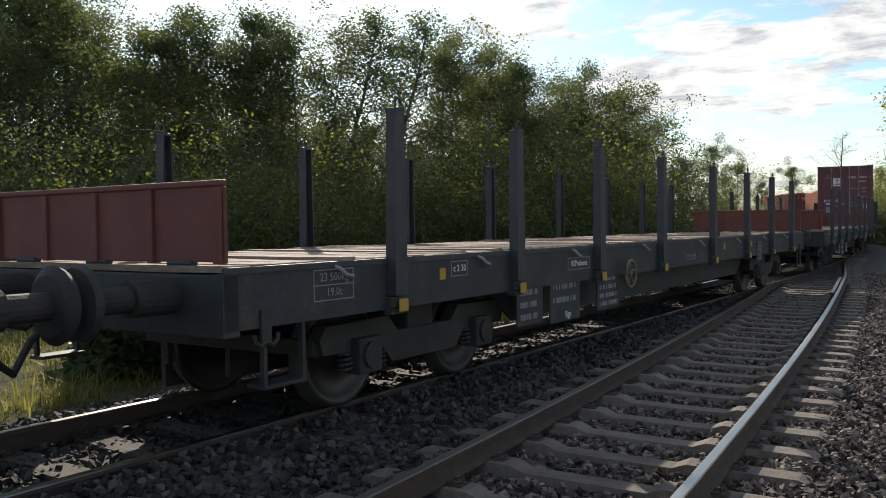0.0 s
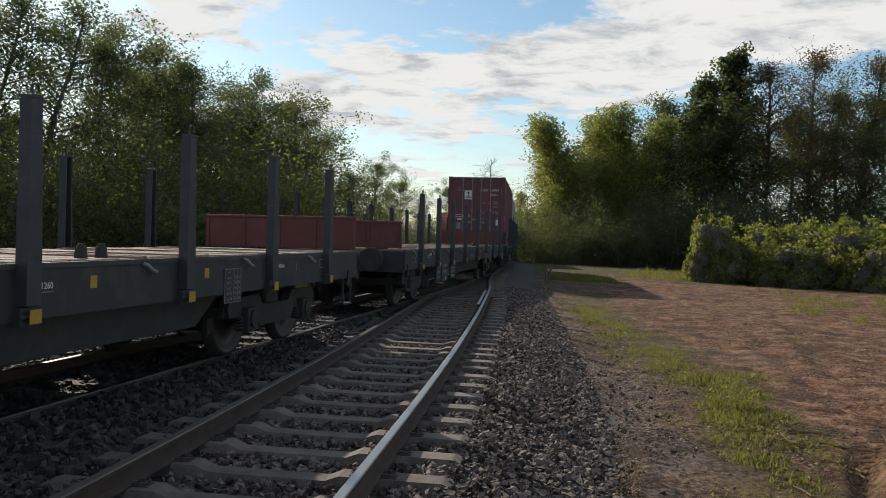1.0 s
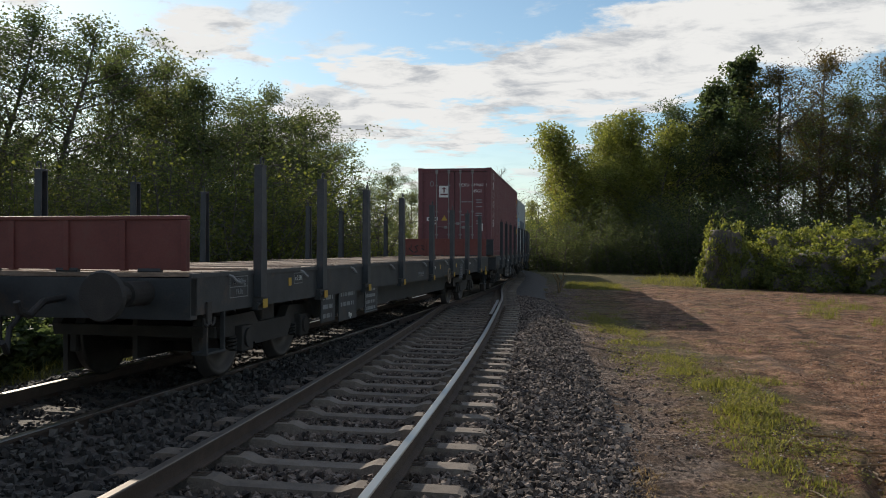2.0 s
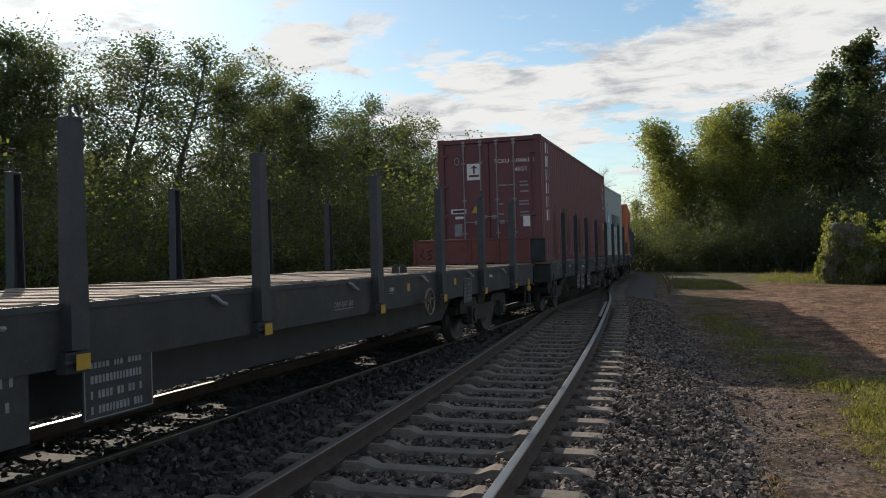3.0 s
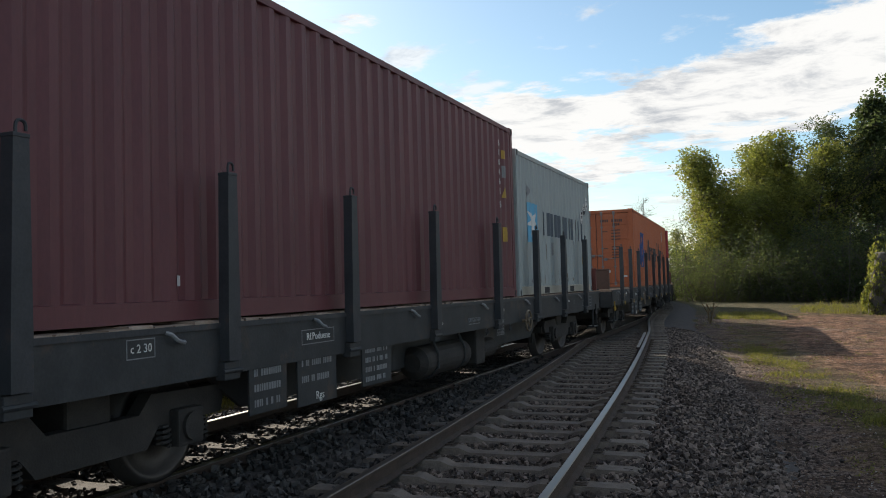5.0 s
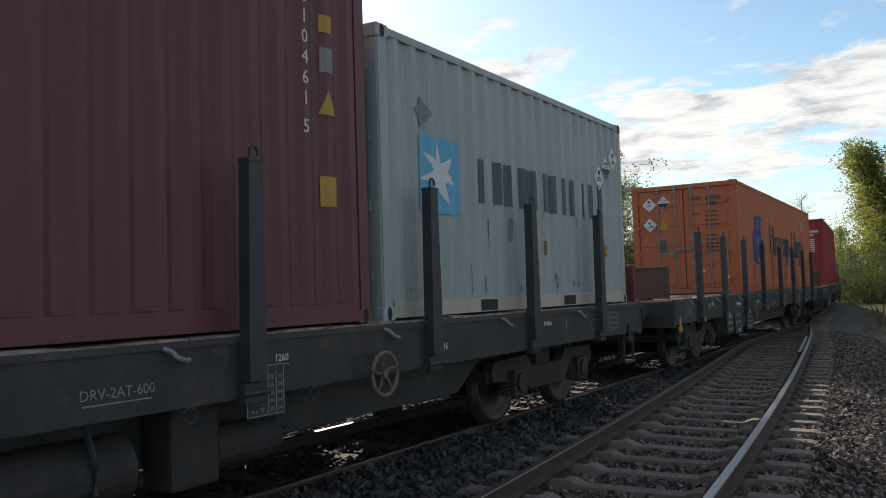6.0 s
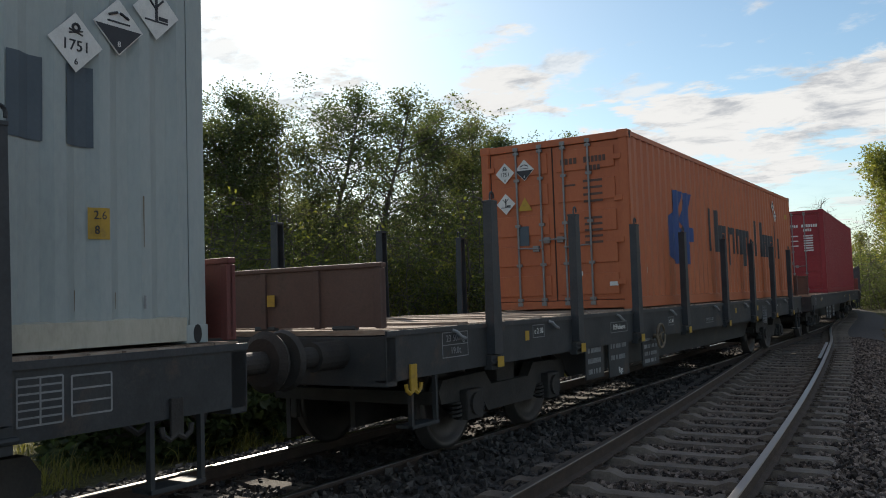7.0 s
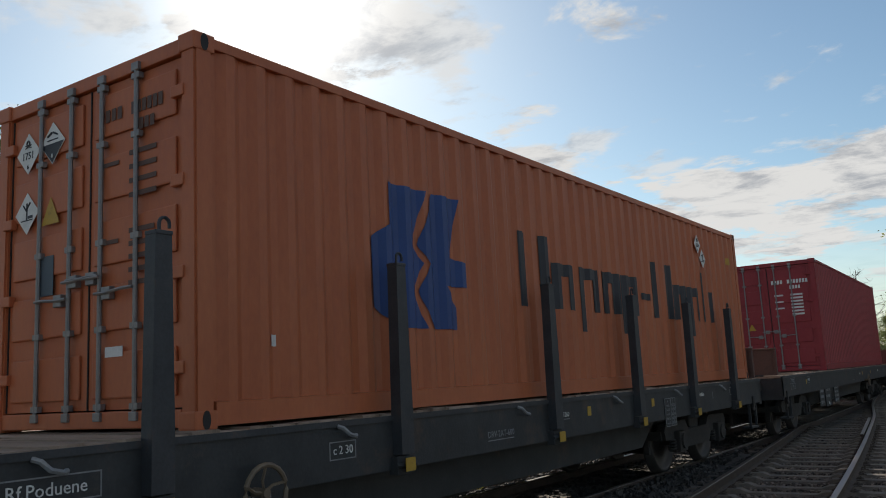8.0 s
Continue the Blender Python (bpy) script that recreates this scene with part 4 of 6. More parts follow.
    for y in (1.7, 3.8):
        part("fork_pocket", box(bmesh.new(), 1.215, 1.2215, y, y + 0.36, 0.03, 0.145), M["rubber"], m, "dark fork-lift pocket")
    rn = random.Random(8)
    for k in range(16):                                    # rust runs from the lower edge and along the ribs
        y, z = rn.uniform(1.5, 5.8), rn.uniform(0.19, 0.26) if k % 3 else rn.uniform(0.4, 0.8)
        w, h = rn.uniform(0.008, 0.02), rn.uniform(0.08, 0.32)
        painted("rust_run", [[(y, z + h), (y + w * 0.3, z), (y + w * 0.7, z), (y + w, z + h)]], M["rust_wheel"], m, lift=0.0035)
    for k in range(26):                                    # scrapes low on the wall
        y, z = rn.uniform(0.4, 5.7), rn.choice([rn.uniform(0.2, 0.34)] * 2 + [rn.uniform(0.3, 1.2)])
        painted("scrape", [rect(y, y + rn.uniform(0.012, 0.05), z, z + rn.uniform(0.03, 0.3 if z > 0.4 else 0.09))], M["rust_wheel"] if k % 2 else M["grey_mark"], m, lift=0.004)
    made["m"] = m
    # orange 40 ft container
    o = container("orange corrugated shipping container with a dark blue emblem", 12.192, 2.591, "orange", Matrix(), 5, M["zinc"])
    placards(o, -0.80, 2.15, 0.165, [(0, 0, "number"), (0.34, 0.02, "half"), (0, -0.48, "tree")])
    triangle(o, -0.47, 1.63, 0.12)
    bars_on_door(o, [(0.15 + 0.07 * k, 2.22, 0.05, 0.09) for k in range(4)] + [(0.52 + 0.06 * k, 2.22, 0.045, 0.09) for k in range(6)] + [(0.55 + 0.06 * k, 2.09, 0.045, 0.08) for k in range(4)]
                 + [(0.5, 1.9 - 0.1 * k, 0.3, 0.035) for k in range(4)] + [(0.5, 1.35 - 0.09 * k, 0.28, 0.035) for k in range(5)] + [(0.18, 1.86, 0.2, 0.03), (0.18, 1.3, 0.2, 0.03)], M["brown_flap"])
    plate("data_plate", [(-0.62, 1.0), (-0.42, 1.0), (-0.42, 1.3), (-0.62, 1.3)], 0.03, M["slate"], o, "dark data plate")
    plate("label_strip", [(0.24, 0.5), (0.44, 0.5), (0.44, 0.57), (0.24, 0.57)], 0.03, M["white_paint"], o)
    plate("label_strip", [(0.86, 0.34), (0.99, 0.34), (0.99, 0.4), (0.86, 0.4)], 0.012, M["white_paint"], o)
    halves = ([(2.05, 0.68), (1.78, 0.85), (1.76, 1.4), (2.0, 1.54), (2.0, 1.9), (2.54, 1.9), (2.33, 1.41), (2.48, 1.25), (2.33, 1.0), (2.5, 0.68)],
              [(2.58, 0.68), (2.41, 1.0), (2.56, 1.25), (2.41, 1.41), (2.66, 1.9), (3.06, 1.9), (2.9, 1.34), (3.12, 1.3), (3.12, 1.07), (2.8, 1.07), (2.98, 0.88), (2.98, 0.68)])
    for outline in halves:
        painted("emblem", [outline], M["navy"], o, label="half of a dark blue angular emblem")
    widths = [0.66, 0.54, 0.54, 0.54, 0.54, 0.3, 0.5, 0.16, 0.54, 0.54, 0.54]
    y = 4.15
    for k, w in enumerate(widths):
        if k == 5:
            polys = [rect(y, y + w, 1.18, 1.27)]
        elif k in (0, 6, 7, 10):
            polys = [rect(y, y + 0.18, 0.95, 1.74)] + ([rect(y + w - 0.17, y + w, 0.95, 1.74 if k == 0 else 1.45)] if k in (0, 10) else [])
        else:
            polys = [rect(y, y + 0.18, 0.71 if k in (2, 4, 9) else 0.95, 1.47), rect(y + w - 0.18, y + w, 0.95, 1.47), rect(y + 0.18, y + w - 0.18, 1.33, 1.47)]
        for poly in polys:
            painted("side_lettering", [poly], M["ink"], o, label="dark bar of large lettering")
        y += w + 0.1
    placards(o, 0, 2.2, 0.15, [(0, 0, "number"), (0.2, -0.22, "tree")], 10.0)
    painted("yellow_label", [rect(11.6, 11.72, 2.0, 2.12)], M["yellow"], o)
    painted("side_patch", [rect(0.66, 0.72, 0.52, 0.6)], M["white_paint"], o)
    made["o"] = o
    # red container, further back
    r = container("red corrugated high-cube shipping container", 12.192, 2.896, "red", Matrix(), 5, M["zinc"])
    bars_on_door(r, [(0.1 + 0.075 * k, 2.35, 0.055, 0.1) for k in range(4)] + [(0.5 + 0.075 * k, 2.35, 0.055, 0.1) for k in range(7)] + [(0.55 + 0.07 * k, 2.2, 0.05, 0.09) for k in range(4)]
                 + [(0.55, 2.0 - 0.085 * k, 0.3, 0.045) for k in range(7)] + [(0.15, 2.0 - 0.17 * k, 0.22, 0.04) for k in range(3)], M["white_paint"])
    triangle(r, -0.5, 1.2, 0.1)
    made["r"] = r
    return made


CONTAINERS = build_containers()


# ---- flat wagons ----
DECK, HALF = 1.25, 9.25          # deck height over the rail, half the deck's length
STAKES = [-7.55, -5.55, -3.5, -1.27, 1.27, 3.5, 5.55, 7.55]


def plank_meshes():
    out = []
    rn = random.Random(5)
    for k in range(4):
        bm = bmesh.new()
        box(bm, -1.34, 1.34, -0.105, 0.105, -0.045, 0)
        bmesh.ops.subdivide_edges(bm, edges=[e for e in bm.edges if abs(e.verts[0].co.x - e.verts[1].co.x) > 1], cuts=4)
        for v in bm.verts:
            v.co.z += rn.uniform(-0.004, 0.004)
            v.co.y += rn.uniform(-0.003, 0.003)
            if abs(v.co.x) > 1.3:
                v.co.x += rn.uniform(-0.03, 0.012)
        me = bpy.data.meshes.new("plank")
        bm.to_mesh(me)
        bm.free()
        me.materials.append(M["plank"])
        out.append(me)
    return out


def stake_mesh():
    """Upright stake: one rolled channel that tapers upward, with an eye hook on top and a foot below the sill."""
    bm = bmesh.new()
    rings = []
    for z, w in ((-0.30, 0.078), (0.0, 0.078), (1.17, 0.056)):
        c = [(-0.05, -w), (0.045, -w), (0.045, w), (-0.05, w), (-0.05, w - 0.014), (0.03, w - 0.014), (0.03, -w + 0.014), (-0.05, -w + 0.014)]
        rings.append([bm.verts.new((x, y, z)) for x, y in c])
    for a, b in zip(rings, rings[1:]):
        for i in range(8):
            bm.faces.new((a[i], a[(i + 1) % 8], b[(i + 1) % 8], b[i]))
    bm.faces.new(rings[0][::-1]), bm.faces.new(rings[-1])
    bmesh.ops.recalc_face_normals(bm, faces=bm.faces)
    box(bm, -0.054, 0.05, -0.06, 0.06, 1.155, 1.18, 0.004)
    tube(bm, [(0, 0, 1.17)] + [(0, 0.036 - 0.036 * math.cos(t), 1.23 + 0.036 * math.sin(t)) for t in [k * math.pi / 6 for k in range(7)]] + [(0, 0.072, 1.205)], 0.011, 6)
    me = bpy.data.meshes.new("stake")
    bm.to_mesh(me)
    bm.free()
    me.materials.append(M["stake_steel"])
    return me


def wheelset(parent, y):
    """Two wheels on their axle; it rolls about its own x."""
    bm = bmesh.new()
    rod(bm, (-1.02, 0, 0), (1.02, 0, 0), 0.075, 12)
    ws = part("wheelset", bm, M["wheel"], parent, "steel wheels on an axle")
    ws.location = (0, y, 0.46)
    bm = bmesh.new()
    for s in (-1, 1):
        prof = [(0.685, 0.09), (0.70, 0.14), (0.715, 0.40), (0.69, 0.42), (0.685, 0.485), (0.71, 0.488), (0.72, 0.462), (0.815, 0.456), (0.82, 0.40), (0.77, 0.38), (0.755, 0.16), (0.80, 0.14), (0.80, 0.09)]
        seg = 32
        rings = [[bm.verts.new((s * x, r * math.cos(2 * math.pi * k / seg), r * math.sin(2 * math.pi * k / seg))) for x, r in prof] for k in range(seg)]
        for k in range(seg):
            a, b = rings[k], rings[(k + 1) % seg]
            for i in range(len(prof) - 1):
                f = bm.faces.new((a[i], a[i + 1], b[i + 1], b[i]))
    bmesh.ops.recalc_face_normals(bm, faces=bm.faces)
    child_ob = part("wheels", bm, M["wheel"], parent, "", True)
    bmesh_tmp = ws.data
    me = child_ob.data
    bm = bmesh.new()
    bm.from_mesh(bmesh_tmp), bm.from_mesh(me)
    bm.to_mesh(ws.data)
    bm.free()
    bpy.data.objects.remove(child_ob)
    return ws


def bogie(parent, y):
    """Two-axle freight bogie: cranked side frames, axle boxes, springs, brake blocks."""
    bm = bmesh.new()
    for s in (-1, 1):
        prof = [(-1.42, 0.62), (-1.35, 0.72), (-0.55, 0.74), (-0.42, 0.60), (0.42, 0.60), (0.55, 0.74), (1.35, 0.72), (1.42, 0.62), (1.38, 0.50), (0.62, 0.48), (0.5, 0.34), (-0.5, 0.34), (-0.62, 0.48), (-1.38, 0.50)]
        a = [bm.verts.new((s * 0.93, u, w)) for u, w in prof]
        b = [bm.verts.new((s * 1.05, u, w)) for u, w in prof]
        n = len(prof)
        for i in range(n):
            bm.faces.new((a[i], a[(i + 1) % n], b[(i + 1) % n], b[i]))
        bm.faces.new(a), bm.faces.new(b[::-1])
        for u in (-0.9, 0.9):
            box(bm, min(s * 0.96, s * 1.14), max(s * 0.96, s * 1.14), u - 0.15, u + 0.15, 0.31, 0.60, 0.02)
            rod(bm, (s * 1.13, u, 0.46), (s * 1.17, u, 0.46), 0.11, 14)
    box(bm, -1.0, 1.0, -0.2, 0.2, 0.55, 0.84, 0.03)
    box(bm, -0.03, 0.03, -1.4, 1.4, 0.24, 0.80)
    box(bm, -0.62, 0.62, -0.62, -0.5, 0.24, 0.5)
    box(bm, -0.62, 0.62, 0.5, 0.62, 0.24, 0.5)
    box(bm, -1.0, 1.0, -1.45, -1.36, 0.5, 0.62)
    box(bm, -1.0, 1.0, 1.36, 1.45, 0.5, 0.62)
    bmesh.ops.recalc_face_normals(bm, faces=bm.faces)
    bg = part("bogie", bm, M["bogie"], parent, "oily dark two-axle bogie")
    bg.location = (0, y, 0)
    # unseen plate added on the far side to cut the sun under the bogie
    part("brake_beam", prism(bmesh.new(), [(-0.99, 0.06), (-0.93, 0.06), (-0.93, 0.5), (-0.99, 0.5)], -1.3, 1.3), M["bogie"], bg)
    for s in (-1, 1):
        for u in (-1.12, -0.68, 0.68, 1.12):
            bm = bmesh.new()
            tube(bm, [(s * 1.04 + 0.055 * math.cos(t), u + 0.055 * math.sin(t), 0.33 + 0.2 * t / (10 * math.pi)) for t in [k * math.pi / 4 for k in range(33)]], 0.014, 5)
            part("spring", bm, M["bogie"], bg)
    for s in (-1, 1):
        for u in (-1.4, -0.4, 0.4, 1.4):
            bm = bmesh.new()
            box(bm, s * 0.765 - 0.04, s * 0.765 + 0.04, u - 0.03, u + 0.03, 0.3, 0.6, 0.01)
            part("brake_shoe", bm, M["bogie"], bg)
    for u in (-0.9, 0.9):
        wheelset(bg, u)
    return bg


def build_wagon():
    """Stake wagon, empty; the middle of its deck is at the origin, rails at z = 0."""
    root = empty("flat_wagon", Matrix(), "long dark grey stake wagon with a worn plank deck", "freight wagon", "wagons of the train")
    for s in (-1, 1):
        bm = bmesh.new()                                   # side sill: deep channel, open inwards, with lips
        prism(bm, [(s * 1.36, 0.84), (s * 1.36, 1.205), (s * 1.25, 1.205), (s * 1.25, 1.19), (s * 1.345, 1.19), (s * 1.345, 0.855), (s * 1.25, 0.855), (s * 1.25, 0.84)], -HALF, HALF)
        bmesh.ops.recalc_face_normals(bm, faces=bm.faces)
        part("side_sill", bm, M["steel_dark"], root)
        bm = bmesh.new()                                   # edge angle that frames the deck
        prism(bm, [(s * 1.375, 1.205), (s * 1.375, 1.247), (s * 1.352, 1.247), (s * 1.352, 1.209), (s * 1.30, 1.209), (s * 1.30, 1.205)], -HALF, HALF)
        bmesh.ops.recalc_face_normals(bm, faces=bm.faces)
        part("deck_edge", bm, M["stake_steel"], root)
        bm = bmesh.new()                                   # fish-bellied main girder
        prof = [(-8.9, 0.84), (-8.9, 1.19), (8.9, 1.19), (8.9, 0.84), (5.3, 0.84), (4.7, 0.45), (-4.7, 0.45), (-5.3, 0.84)]
        a = [bm.verts.new((s * 0.86, u, w)) for u, w in prof]
        b = [bm.verts.new((s * 0.90, u, w)) for u, w in prof]
        for i in range(len(prof)):
            bm.faces.new((a[i], a[(i + 1) % 8], b[(i + 1) % 8], b[i]))
        bm.faces.new(a), bm.faces.new(b[::-1])
        bmesh.ops.recalc_face_normals(bm, faces=bm.faces)
        part("girder", bm, M["steel_dark"], root)
        e0 = s * HALF
        bm = bmesh.new()
        box(bm, -1.36, 1.36, min(e0, e0 - s * 0.14), max(e0, e0 - s * 0.14), 0.80, 1.203, 0.01)
        part("end_beam", bm, M["steel_dark"], root)
        for sx in (-1, 1):
            bm = bmesh.new()
            rod(bm, (sx * 0.875, e0, 1.06), (sx * 0.875, e0 + s * 0.34, 1.06), 0.12, 16)
            rod(bm, (sx * 0.875, e0 + s * 0.34, 1.06), (sx * 0.875, e0 + s * 0.62, 1.06), 0.085, 16)
            rod(bm, (sx * 0.875, e0 + s * 0.62, 1.06), (sx * 0.875, e0 + s * 0.66, 1.06), 0.18, 24, 0.235)
            rod(bm, (sx * 0.875, e0 + s * 0.66, 1.06), (sx * 0.875, e0 + s * 0.70, 1.06), 0.235, 24, 0.215)
            part("buffer", bm, M["bogie"], root, "greasy round buffer")
        bm = bmesh.new()
        tube(bm, [(0, e0, 1.0), (0, e0 + s * 0.3, 0.98), (0, e0 + s * 0.5, 0.86), (0, e0 + s * 0.62, 0.9), (0, e0 + s * 0.66, 1.0)], 0.035, 8)
        part("coupling_hook", bm, M["bogie"], root)
        bm = bmesh.new()
        tube(bm, [(-0.45, e0, 0.86), (-0.45, e0 + s * 0.2, 0.7), (-0.3, e0 + s * 0.42, 0.5), (-0.2, e0 + s * 0.6, 0.62)], 0.028, 7)
        part("brake_hose", bm, M["rubber"], root)
        for sx in (-1, 1):                                 # shunter's steps at the corners
            bm = bmesh.new()
            ys = e0 - s * 0.55
            box(bm, sx * 1.30 - 0.12, sx * 1.30 + 0.06, ys - 0.2, ys + 0.2, 0.42, 0.45, 0.006)
            box(bm, sx * 1.33 - 0.02, sx * 1.33 + 0.02, ys - 0.2, ys - 0.17, 0.42, 0.86)
            box(bm, sx * 1.33 - 0.02, sx * 1.33 + 0.02, ys + 0.17, ys + 0.2, 0.42, 0.86)
            part("corner_step", bm, M["steel_dark"], root)
    for k in range(15):
        y = -8.4 + 1.2 * k
        part("cross_member", box(bmesh.new(), -1.25, 1.25, y - 0.05, y + 0.05, 1.09, 1.2), M["steel_dark"], root)
    pl = plank_meshes()
    rn = random.Random(2)
    for k in range(83):
        y = -HALF + 0.12 + k * 0.2225
        child("plank", pl[k % 4], root, pose(rn.uniform(-0.012, 0.012), y, DECK + 0.006 + rn.choice((0, 0, 0, 0.004, 0.014)), rn.uniform(-0.6, 0.6), rn.uniform(-0.25, 0.25), rn.uniform(-0.12, 0.12)))
    st = stake_mesh()
    bmp = bmesh.new()
    box(bmp, -0.03, 0.055, -0.1, 0.1, 0.80, 0.94, 0.008)
    rod(bmp, (0.055, -0.12, 0.87), (0.055, 0.12, 0.87), 0.02, 8)
    pocket = bpy.data.meshes.new("stake_pocket")
    bmp.to_mesh(pocket), bmp.free()
    pocket.materials.append(M["steel_dark"])
    bmt = bmesh.new()
    box(bmt, 0, 0.006, -0.06, 0.06, 0.825, 0.925)
    tag = bpy.data.meshes.new("stake_tag")
    bmt.to_mesh(tag), bmt.free()
    tag.materials.append(M["yellow"])
    bmh = bmesh.new()
    tube(bmh, [(0.0, -0.09, 0.06), (0.03, -0.06, 0.045), (0.05, -0.02, 0.0), (0.05, 0.05, -0.02), (0.02, 0.085, -0.015)], 0.016, 6)
    hook = bpy.data.meshes.new("rope_hook")
    bmh.to_mesh(hook), bmh.free()
    hook.materials.append(M["grey_mark"])
    for y in STAKES:
        for s in (1, -1):
            rz = 0 if s > 0 else 180
            k = child("stake", st, root, pose(s * 1.405, y, DECK, 0, 0, rz))
            child("stake_pocket", pocket, root, pose(s * 1.365, y, 0, 0, 0, rz))
            if s > 0:
                child("stake_tag", tag, root, pose(1.462, y, 0, 0, 0, 0))
                child("rope_hook", hook, root, pose(1.37, y - 0.62, 1.15))
    for y in (-6.6, 6.6):
        bogie(root, y)
    # brake gear under the middle, and boxes added to block light
    part("air_tank", rod(bmesh.new(), (-0.5, -2.4, 0.62), (-0.5, -1.5, 0.62), 0.19, 16), M["bogie"], root)
    part("brake_cylinder", rod(bmesh.new(), (0.35, 0.8, 0.6), (0.35, 1.9, 0.6), 0.2, 16), M["bogie"], root)
    bm = bmesh.new()                                       # unseen boxes in a row on a carrier, added to keep sun off the sleepers
    box(bm, -0.98, -0.84, 1.1, 4.6, 0.36, 0.5, 0.01)
    for y0, y1, zl in ((1.15, 1.75, 0.08), (1.82, 2.9, 0.02), (3.0, 3.35, 0.1), (3.42, 4.5, 0.04)):
        box(bm, -1.02, -0.8, y0, y1, zl, 0.38, 0.03)
    part("brake_relay", bm, M["bogie"], root, "dark row of unseen boxes added to block sun under the wagon")
    part("brake_rod", rod(bmesh.new(), (-0.1, -5.4, 0.55), (-0.1, 5.4, 0.55), 0.025, 6), M["bogie"], root)
    return root


def marks(root, items):
    """Painted signs on the right-hand sill: plain bars for what cannot be read (y, z, width, height)."""
    bm = bmesh.new()
    for y, z, w, h in items:
        box(bm, 1.3602, 1.3625, y, y + w, z - h / 2, z + h / 2)
    return tagged(part("sill_print", bm, M["grey_mark"], root, "worn white print on the sill"), kind="stuff")


def outline_box(y0, y1, z0, z1, t=0.012):
    return [(y0, z0, y1 - y0, t), (y0, z1, y1 - y0, t), (y0, (z0 + z1) / 2, t, z1 - z0), (y1 - t, (z0 + z1) / 2, t, z1 - z0)]


def grid_box(y0, y1, z0, z1, rows, cols):
    out = [(y0, z0 + (z1 - z0) * k / rows, y1 - y0, 0.010) for k in range(rows + 1)]
    return out + [(y0 + (y1 - y0) * k / cols - 0.004, (z0 + z1) / 2, 0.010, z1 - z0) for k in range(cols + 1)]


def hung_panel(root, y0, y1, z0, z1, rows, framed=False, foot=0.0):
    """A sign plate hung below the sill with lines of print."""
    bm = bmesh.new()
    box(bm, 1.325, 1.343, y0, y1, z0, z1, 0.004)
    for y in (y0 + 0.06, y1 - 0.06):
        box(bm, 1.31, 1.325, y - 0.02, y + 0.02, z0 + 0.1, 0.88)
    p = part("sign_panel", bm, M["steel_dark"], root, "dark sign panel with worn white print")
    bm = bmesh.new()
    rn = random.Random(int(y0 * 100) % 97)
    if framed:
        for y, z, w, h in outline_box(y0 + 0.012, y1 - 0.012, z0 + 0.015, z1 - 0.015, 0.008):
            box(bm, 1.343, 1.3455, y, y + w, z - h / 2, z + h / 2)
    for k in range(rows):
        z = z1 - (k + 0.6) * (z1 - z0 - foot) / (rows + 0.3)
        y = y0 + 0.07
        while y < y1 - 0.12:
            w = rn.uniform(0.016, 0.03)
            tall = min(0.03, (z1 - z0) / rows * 0.24)
            box(bm, 1.343, 1.3455, y, y + w, z - tall, z + tall)
            y += w + rn.choice((0.012, 0.012, 0.012, 0.05))
    tagged(part("small_print", bm, M["grey_mark"], p), kind="stuff")


def load_table(root, y0, y1, z0, z1):
    """Plate with the table of load lengths, hung at the sill."""
    bm = bmesh.new()
    box(bm, 1.362, 1.37, y0, y1, z0, z1, 0.003)
    p = part("sign_panel", bm, M["steel_dark"], root, "dark plate with a white table of figures")
    bm = bmesh.new()
    h, w = z1 - z0, y1 - y0
    zc, t = (z0 + z1) / 2, 0.008
    for y, z, ww, hh in ((y0, z1 - t / 2, w, t), (y0, z0 + t / 2, w, t), (y0, zc, t, h), (y1 - t, zc, t, h), (y0 + 0.55 * w, zc, t, h), (y0 + 0.77 * w, zc, t, h)):
        box(bm, 1.37, 1.3725, y, y + ww, z - hh / 2, z + hh / 2)
    tagged(part("table_grid", bm, M["grey_mark"], p), kind="stuff")
    step = h / 6.4
    for k, row in enumerate(("m", "a-a 2", "b-b 5", "c-c 9", "d-d 15", "e-e 18")):
        text_part("sill_letters", row, step * 0.86, facing_right(1.3715, y0 + w * 0.28, z1 - step * (k + 0.65)), M["grey_mark"], p)
    for k, (a, b) in enumerate((("32", "33"), ("35", "38"), ("36", "44"), ("44", "54"), ("50", "54"))):
        text_part("sill_letters", a, step * 0.86, facing_right(1.3715, y0 + w * 0.66, z1 - step * (k + 1.65)), M["grey_mark"], p)
        text_part("sill_letters", b, step * 0.86, facing_right(1.3715, y0 + w * 0.885, z1 - step * (k + 1.65)), M["grey_mark"], p)


